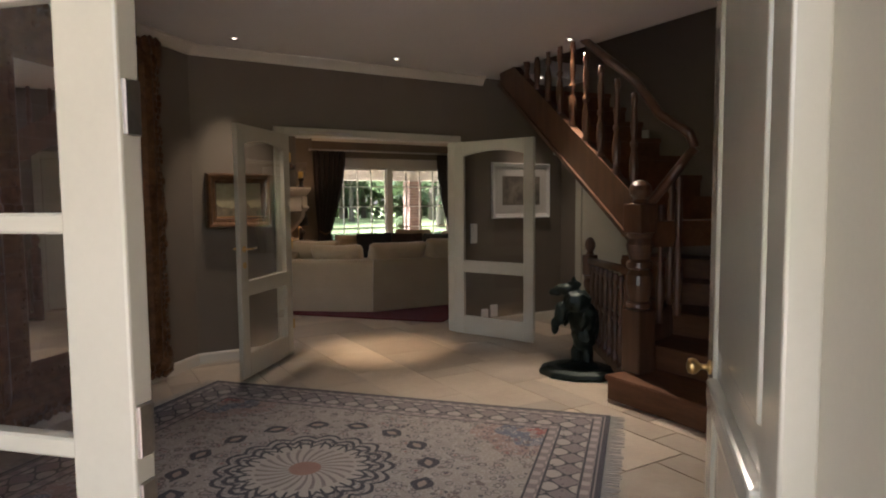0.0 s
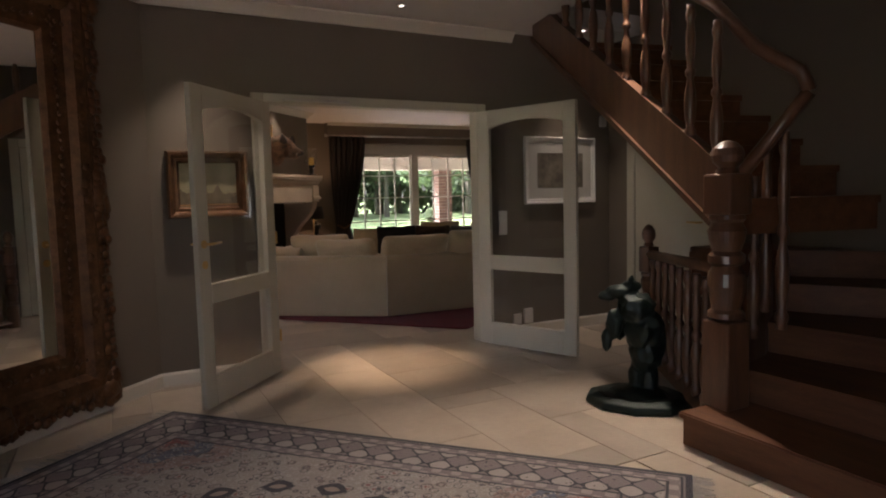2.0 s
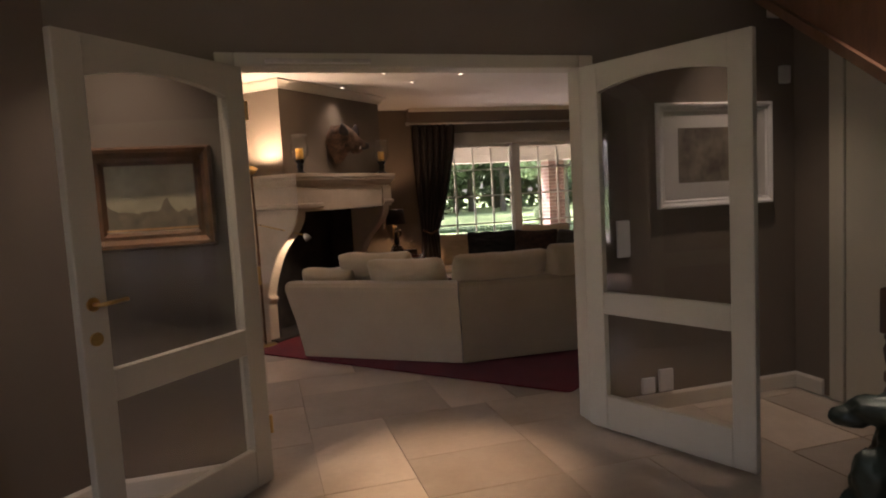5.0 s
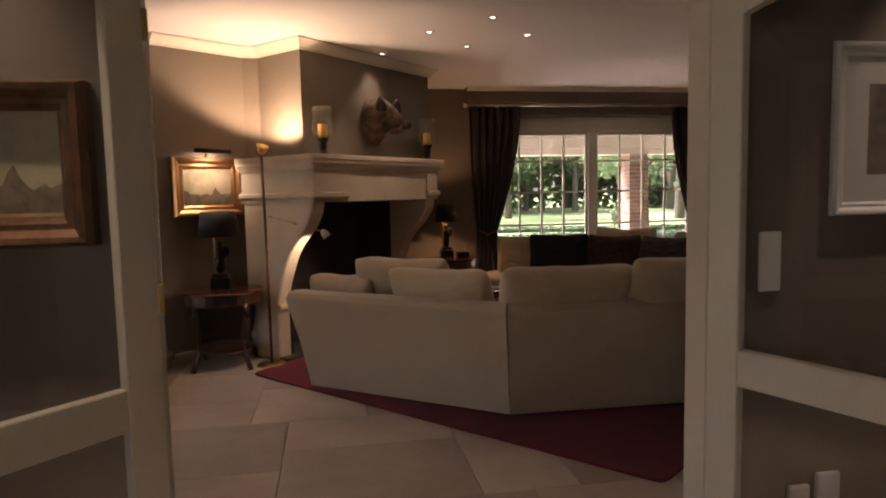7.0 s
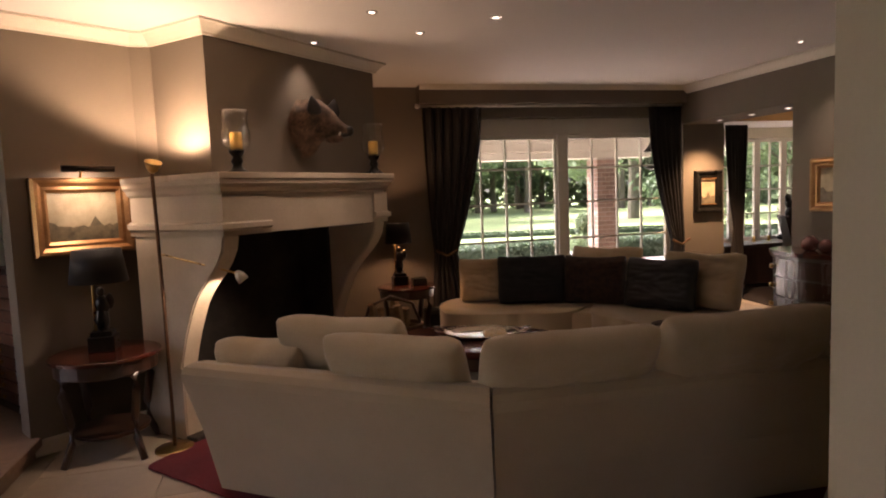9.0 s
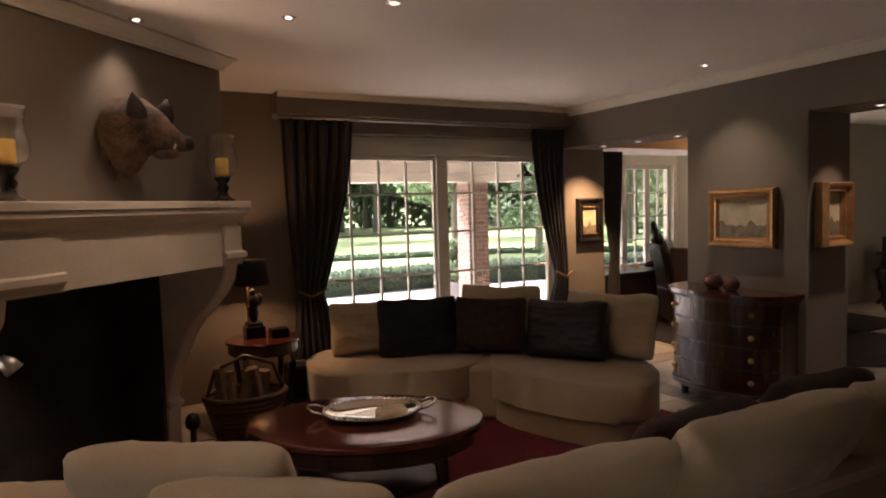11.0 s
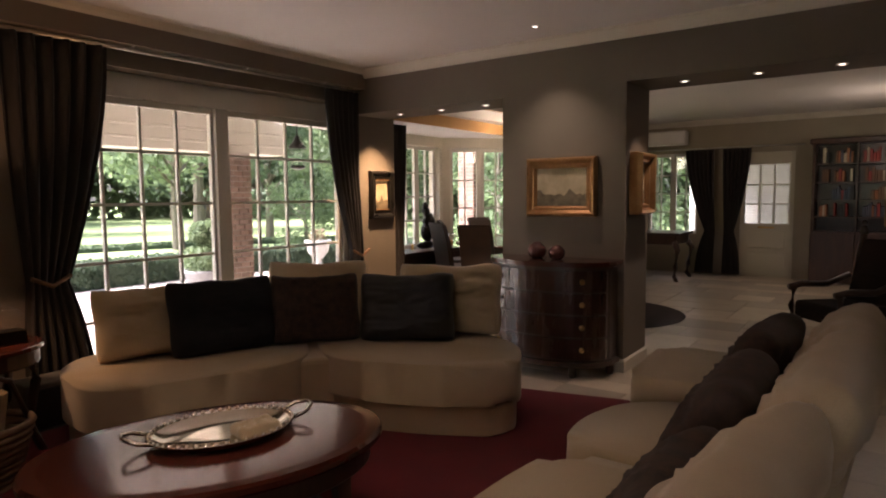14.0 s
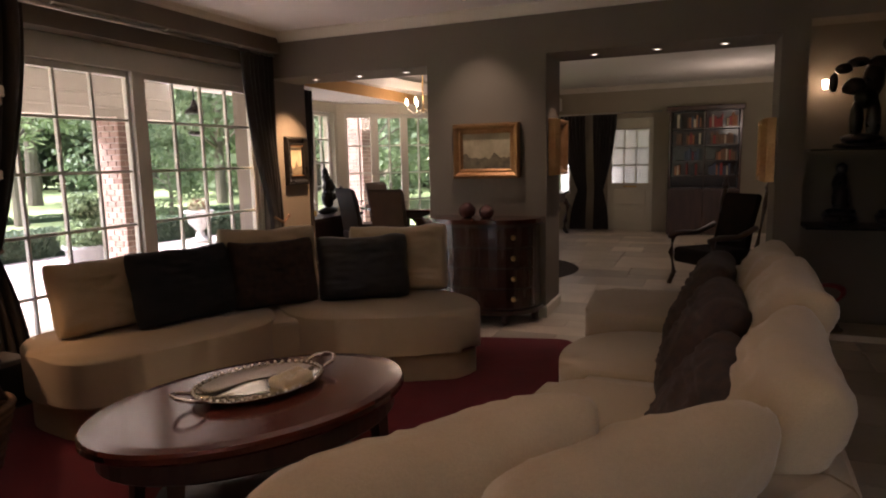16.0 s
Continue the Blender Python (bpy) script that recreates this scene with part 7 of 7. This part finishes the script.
# veranda: ceiling, beam, brick column
b = B()
vs = prism(b, [(2.0, 11.8), (8.2, 11.8), (8.2, 14.3), (2.0, 14.3)], 2.42, 2.55)
tagged(part("roof_veranda", b, CEIL), "pale veranda ceiling outside the window", "ceiling", kind="structure")
b = rbox(2.0, 8.3, 13.92, 14.22, 1.95, 2.42, 0.01)
for z in (2.05, 2.2):
    rbox(2.0, 8.3, 13.90, 13.925, z, z + 0.03, 0.004, 1, b)
tagged(part("beam", b, WINPAINT), "white boarded veranda beam", "beam", kind="structure")

# overhang out of view, added to keep sky light off the bay
b = B()
prism(b, [(8.3, 11.86), (12.9, 11.3), (12.9, 12.6), (11.2, 14.2), (8.3, 14.2)], 2.42, 2.55)
tagged(part("roof_bay", b, CEIL), "unseen pale overhang added to shade the bay window", "eaves", kind="structure")


def brick_column(x0, x1, y0, y1, z0, z1):
    c = thing("brick_column", "red-brown brick veranda column with pale joints", "column")
    part("mortar_core", rbox(x0 + 0.012, x1 - 0.012, y0 + 0.012, y1 - 0.012, z0, z1, 0), MORTAR, c)
    rows = int((z1 - z0) / 0.0675)
    me = {}
    for r in range(rows):
        z = z0 + r * 0.0675
        for axis in (0, 1):
            a0, a1 = (x0, x1) if axis == 0 else (y0, y1)
            cuts = [a0 + (a1 - a0) * k / 5 for k in ((0, 2, 4, 5) if r % 2 else (0, 1, 3, 5))]
            for k in range(3):
                L = round(cuts[k + 1] - cuts[k] - 0.010, 3)
                if L not in me:
                    q = rbox(-L / 2, L / 2, -0.02, 0.02, 0, 0.057, 0.003, 1)
                    mesh = bpy.data.meshes.new("brick")
                    q.to_mesh(mesh)
                    q.free()
                    mesh.materials.append(BRICK)
                    me[L] = mesh
                mid = (cuts[k] + cuts[k + 1]) / 2
                ob = new("brick", me[L])
                ob.parent = c
                ob.matrix_basis = pose(mid, y0 + 0.02, z) if axis == 0 else pose(x0 + 0.02, mid, z, 0, 0, 90)
    return c


brick_column(7.235, 7.575, 13.72, 14.06, -0.10, 1.95)
brick_column(12.22, 12.56, 13.35, 13.69, -0.10, 2.35)

pot = thing("potted_shrub", "clipped round shrub in a grey terrace pot", "plant", pose(7.75, 15.07, -0.10))
part("pot", lathe(B(), [(0.18, 0), (0.20, 0.02), (0.27, 0.40), (0.30, 0.42), (0.30, 0.46), (0.26, 0.46), (0.2, 0.40)], 24), surf("grey_pot", (0.20, 0.20, 0.20), (0.28, 0.28, 0.28), 0.7), pot, "", True)
rng = random.Random(6)
for nm, cz, cr in (("shrub", 0.58, 0.33), ("shrub", 0.98, 0.22)):
    me = leafmesh(nm, in_clumps(rng, [((0, 0, cz), cr)], 1800), 0.03, rng)
    me.materials.append(LEAF)
    ob = new(nm, me)
    ob.parent = pot
urn = thing("garden_urn", "grey stone garden urn with red flowers", "urn", pose(11.2, 16.4, -0.10) @ Matrix.Scale(0.78, 4))
part("urn", lathe(B(), [(0.22, 0), (0.22, 0.1), (0.12, 0.14), (0.08, 0.3), (0.14, 0.36), (0.26, 0.5), (0.30, 0.72), (0.36, 0.76), (0.34, 0.8), (0.2, 0.78)], 24), surf("urn_stone", (0.30, 0.29, 0.27), (0.42, 0.41, 0.38), 0.8, scale=6), urn, "", True)
me = leafmesh("flowers", in_clumps(rng, [((0, 0, 0.90), 0.26)], 500), 0.03, rng)
me.materials.append(surf("red_flowers", (0.20, 0.06, 0.05), (0.10, 0.16, 0.06), 0.6, scale=14))
ob = new("flowers", me)
ob.parent = urn
lan = thing("porch_lantern", "dark metal lantern hanging under the veranda", "lantern", pose(7.75, 13.05, 2.42))
part("rod", tube(B(), [(0, 0, 0), (0, 0, -0.30)], 0.008), BLACKBRONZE, lan, "", True)
part("hood", lathe(B(), [(0.02, -0.28), (0.05, -0.36), (0.11, -0.42), (0.115, -0.44)], 16), BLACKBRONZE, lan, "", True)
g = part("glass", lathe(B(), [(0.085, -0.66), (0.085, -0.44), (0.08, -0.44)], 12), GLASS, lan, "", True)
part("base", lathe(B(), [(0.03, -0.70), (0.09, -0.68), (0.095, -0.65), (0.02, -0.65)], 16), BLACKBRONZE, lan, "", True)


# ---- hall rug ----
RL, RW = 3.05, 2.60
RUGM = pose(1.95 - DIAG * RW / 2, 4.105 - DIAG * RW / 2, 0, 0, 0, -48)


def rug_material():
    m, t, b, node = nodes_of("persian_wool_rug")
    link = t.links.new

    def mth(op, a, c=0.0):
        n = t.nodes.new("ShaderNodeMath")
        n.operation = op
        for i, v in enumerate((a, c)):
            if isinstance(v, (int, float)):
                n.inputs[i].default_value = v
            else:
                link(v, n.inputs[i])
        return n.outputs[0]

    def near(v, at, w):
        return mth("LESS_THAN", mth("ABSOLUTE", mth("SUBTRACT", v, at)), w)

    def most(*vs):
        out = vs[0]
        for v in vs[1:]:
            out = mth("MAXIMUM", out, v)
        return out

    def both(a, c):
        return mth("MULTIPLY", a, c)

    def paint(base, colour, mask):
        n = t.nodes.new("ShaderNodeMix")
        n.data_type = "RGBA"
        link(mask, n.inputs[0])
        if isinstance(base, tuple):
            n.inputs[6].default_value = (*base, 1)
        else:
            link(base, n.inputs[6])
        n.inputs[7].default_value = (*colour, 1)
        return n.outputs[2]

    coord = node("ShaderNodeTexCoord")
    sep = node("ShaderNodeSeparateXYZ")
    link(coord.outputs["Object"], sep.inputs[0])
    x, y = sep.outputs[0], sep.outputs[1]
    ax, ay = mth("ABSOLUTE", x), mth("ABSOLUTE", y)
    e = mth("MINIMUM", mth("SUBTRACT", RL / 2, ax), mth("SUBTRACT", RW / 2, ay))
    r = mth("SQRT", mth("ADD", mth("MULTIPLY", x, x), mth("MULTIPLY", y, y)))
    th = mth("ARCTAN2", y, x)
    c16 = mth("COSINE", mth("MULTIPLY", th, 16))
    c32 = mth("COSINE", mth("MULTIPLY", th, 32))
    vor = node("ShaderNodeTexVoronoi", Scale=11.0)
    link(coord.outputs["Object"], vor.inputs["Vector"])
    vor2 = node("ShaderNodeTexVoronoi", Scale=26.0)
    link(coord.outputs["Object"], vor2.inputs["Vector"])
    vor3 = node("ShaderNodeTexVoronoi", Scale=17.0)
    link(coord.outputs["Object"], vor3.inputs["Vector"])
    vd3 = vor3.outputs["Distance"]
    vd, vd2 = vor.outputs["Distance"], vor2.outputs["Distance"]
    field = mth("GREATER_THAN", e, 0.36)
    border = mth("SUBTRACT", 1.0, field)
    dark = (0.030, 0.028, 0.034)
    col = paint((0.235, 0.205, 0.180), (0.155, 0.130, 0.125), border)
    # corner panels
    cx, cy = mth("SUBTRACT", RL / 2 - 0.36, ax), mth("SUBTRACT", RW / 2 - 0.36, ay)
    rc = mth("SQRT", mth("ADD", mth("MULTIPLY", cx, cx), mth("MULTIPLY", cy, cy)))
    rcw = mth("ADD", rc, mth("MULTIPLY", mth("COSINE", mth("MULTIPLY", mth("ARCTAN2", cy, cx), 8)), 0.03))
    inner = both(field, mth("LESS_THAN", rcw, 0.46))
    col = paint(col, (0.21, 0.145, 0.125), inner)
    col = paint(col, (0.095, 0.105, 0.135), both(inner, near(rcw, 0.24, 0.07)))
    col = paint(col, (0.20, 0.060, 0.052), both(inner, mth("LESS_THAN", rcw, 0.11)))
    # flowers of the field and border
    col = paint(col, (0.120, 0.095, 0.085), both(field, near(vd, 0.30, 0.055)))
    col = paint(col, (0.17, 0.075, 0.065), both(field, mth("LESS_THAN", vd, 0.13)))
    col = paint(col, (0.300, 0.270, 0.240), both(field, near(vd2, 0.42, 0.05)))
    col = paint(col, (0.062, 0.056, 0.062), both(field, near(vd3, 0.34, 0.035)))
    mainb = near(e, 0.20, 0.085)
    wav = mth("SINE", mth("MULTIPLY", mth("ADD", x, y), 21.0))
    wav2 = mth("SINE", mth("MULTIPLY", mth("SUBTRACT", x, y), 21.0))
    col = paint(col, (0.27, 0.235, 0.21), both(mainb, mth("GREATER_THAN", mth("MULTIPLY", wav, wav2), 0.12)))
    col = paint(col, dark, both(mainb, near(mth("MULTIPLY", wav, wav2), 0.12, 0.13)))
    col = paint(col, dark, both(mainb, mth("LESS_THAN", vd2, 0.16)))
    minor = most(near(e, 0.075, 0.028), near(e, 0.325, 0.028))
    col = paint(col, (0.26, 0.22, 0.20), both(minor, mth("GREATER_THAN", mth("MULTIPLY", mth("SINE", mth("MULTIPLY", x, 62)), mth("SINE", mth("MULTIPLY", y, 62))), 0.1)))
    lines = most(near(e, 0.045, 0.006), near(e, 0.105, 0.006), near(e, 0.29, 0.006), near(e, 0.36, 0.006), mth("LESS_THAN", e, 0.03))
    col = paint(col, dark, lines)
    # medallion
    f1 = mth("SUBTRACT", r, mth("MULTIPLY", mth("ABSOLUTE", mth("COSINE", mth("MULTIPLY", th, 9))), 0.05))
    col = paint(col, (0.30, 0.265, 0.225), mth("LESS_THAN", r, 0.34))
    col = paint(col, dark, most(near(f1, 0.30, 0.012), near(f1, 0.36, 0.014), near(f1, 0.42, 0.012)))
    col = paint(col, dark, both(near(r, 0.33, 0.055), mth("GREATER_THAN", c32, 0.75)))
    col = paint(col, (0.16, 0.13, 0.12), both(mth("LESS_THAN", r, 0.26), mth("GREATER_THAN", mth("COSINE", mth("ADD", mth("MULTIPLY", th, 24), mth("MULTIPLY", r, 40))), 0.45)))
    col = paint(col, (0.22, 0.12, 0.085), mth("LESS_THAN", r, 0.085))
    star = mth("ADD", mth("ABSOLUTE", mth("SUBTRACT", r, 0.66)), mth("MULTIPLY", mth("SUBTRACT", 1.0, c16), 0.045))
    col = paint(col, dark, mth("LESS_THAN", star, 0.062))
    col = paint(col, (0.22, 0.17, 0.14), mth("LESS_THAN", star, 0.022))
    nz = node("ShaderNodeTexNoise", Scale=7.0, Detail=6.0, Roughness=0.7)
    link(coord.outputs["Object"], nz.inputs["Vector"])
    pile = node("ShaderNodeTexNoise", Scale=260.0, Detail=3.0)
    link(coord.outputs["Object"], pile.inputs["Vector"])
    hsv = node("ShaderNodeHueSaturation")
    vv = node("ShaderNodeMapRange")
    vv.inputs[3].default_value, vv.inputs[4].default_value = 1.15, 1.95
    link(mth("MULTIPLY", mth("ADD", nz.outputs[0], pile.outputs[0]), 0.5), vv.inputs[0])
    link(vv.outputs[0], hsv.inputs["Value"])
    link(col, hsv.inputs["Color"])
    link(hsv.outputs[0], b.inputs["Base Color"])
    b.inputs["Roughness"].default_value = 0.95
    b.inputs["Sheen Weight"].default_value = 0.15
    bp = node("ShaderNodeBump", Strength=0.6, Distance=0.004)
    link(pile.outputs[0], bp.inputs["Height"])
    link(bp.outputs[0], b.inputs["Normal"])
    return m


rug = thing("persian_rug", "grey-beige Persian rug with a round medallion and fringe", "rug", RUGM)
part("woven_field", slab([(-RL / 2, -RW / 2), (RL / 2, -RW / 2), (RL / 2, RW / 2), (-RL / 2, RW / 2)], 0.002, 0.014, 0.004, 1), rug_material(), rug)
FRINGE = surf("cotton_fringe", (0.50, 0.46, 0.40), (0.58, 0.54, 0.48), 0.95, scale=20, fine=90, bump=0.2)
rnd = random.Random(8)
for s in (-1, 1):
    b = B()
    for k in range(110):
        y = -RW / 2 + RW * (k + 0.5) / 110
        w = rnd.uniform(-0.02, 0.02)
        tube(b, [(s * RL / 2, y, 0.008), (s * (RL / 2 + 0.05), y + w * 0.6, 0.007), (s * (RL / 2 + rnd.uniform(0.075, 0.10)), y + w, 0.006)], 0.005, 4, 0.6)
    part("fringe", b, FRINGE, rug, "pale cotton fringe")

# ---- porch bricks ----
q = rbox(-0.105, 0.105, -0.012, 0.012, 0.0, 0.057, 0.004, 1)
PB = bpy.data.meshes.new("brick")
q.to_mesh(PB)
q.free()
PB.materials.append(BRICK)
for porch in [ob for ob in scene.objects if ob.name == "wall_porch"]:
    porch.data.materials[0] = MORTAR
    for r_ in range(30):
        for k_ in range(10):
            ob = new("brick", PB)
            ob.parent = porch
            ob.location = (0.12 + 0.22 * k_ + 0.11 * (r_ % 2), -0.001, -0.05 + 0.0675 * r_)

# ---- tiles ----
rnd = random.Random(21)
U = 0.23
SHAPES = [(3, 2), (2, 3), (2, 2), (3, 3), (4, 2), (2, 4), (1, 2), (2, 1), (4, 3), (3, 1), (1, 3), (1, 1)]
NX, NY = 70, 62
taken = np.zeros((NX, NY), dtype=bool)
tiles = []
for j in range(NY):
    for i in range(NX):
        if taken[i, j]:
            continue
        options = [s for s in SHAPES if i + s[0] <= NX and j + s[1] <= NY and not taken[i:i + s[0], j:j + s[1]].any()]
        weights = [s[0] * s[1] if s != (1, 1) else 0.05 for s in options]
        s = rnd.choices(options, weights)[0]
        taken[i:i + s[0], j:j + s[1]] = True
        tiles.append((-1.9 + i * U, -0.25 + j * U, s))


def inside(x, y):
    hall = x + y > 1.30 and y < x + 5.0 and y < 6.0 and x < 5.2 and (y > 1.6 or y > x - 1.8)
    living = 0.85 < x < 7.65 and 5.9 < y < 11.6
    bay = 7.65 <= x < 13.95 and 5.5 < y < 12.9 and x + y < 23.3
    return hall, living, bay


meshes = {}
joined = B()
count = 0
for x, y, (w, h) in tiles:
    cx, cy = x + w * U / 2, y + h * U / 2
    hall, living, bay = inside(cx, cy)
    if not (hall or living or bay):
        continue
    seen = (0.9 < cx < 4.3 and 3.2 < cy < 9.0) or (5.6 < cx < 9.5 and 7.0 < cy < 9.6)
    if seen and count < 300:
        if (w, h) not in meshes:
            q = rbox(-w * U / 2 + 0.0015, w * U / 2 - 0.0015, -h * U / 2 + 0.0015, h * U / 2 - 0.0015, -0.012, 0.0, 0.002, 1)
            me = bpy.data.meshes.new("tile")
            q.to_mesh(me)
            q.free()
            me.materials.append(TILE)
            meshes[w, h] = me
        ob = new("tile", meshes[w, h])
        ob.parent = FLOOR
        ob.location = (cx, cy, rnd.uniform(-0.0012, 0.0))
        count += 1
    else:
        z = rnd.uniform(-0.0012, 0.0)
        X0, X1, Y0, Y1 = x + 0.003, x + w * U - 0.003, y + 0.003, y + h * U - 0.003
        vs = [joined.verts.new(v) for v in ((X0, Y0, -0.012), (X1, Y0, -0.012), (X1, Y1, -0.012), (X0, Y1, -0.012), (X0 + .003, Y0 + .003, z), (X1 - .003, Y0 + .003, z), (X1 - .003, Y1 - .003, z), (X0 + .003, Y1 - .003, z))]
        for q in ((4, 5, 6, 7), (0, 1, 5, 4), (1, 2, 6, 5), (2, 3, 7, 6), (3, 0, 4, 7)):
            joined.faces.new([vs[k] for k in q])


def island_tile():
    """The tile surface for the joined tiles, shaded piece by piece."""
    m = TILE.copy()
    m.name = "limestone_tile_joined"
    t = m.node_tree
    geo = t.nodes.new("ShaderNodeNewGeometry")
    for n in list(t.nodes):
        if n.bl_idname == "ShaderNodeObjectInfo":
            for l in list(n.outputs["Random"].links):
                t.links.new(geo.outputs["Random Per Island"], l.to_socket)
    return m


ob = part("far_tiles", joined, island_tile(), FLOOR)
ob["kind"] = "stuff"
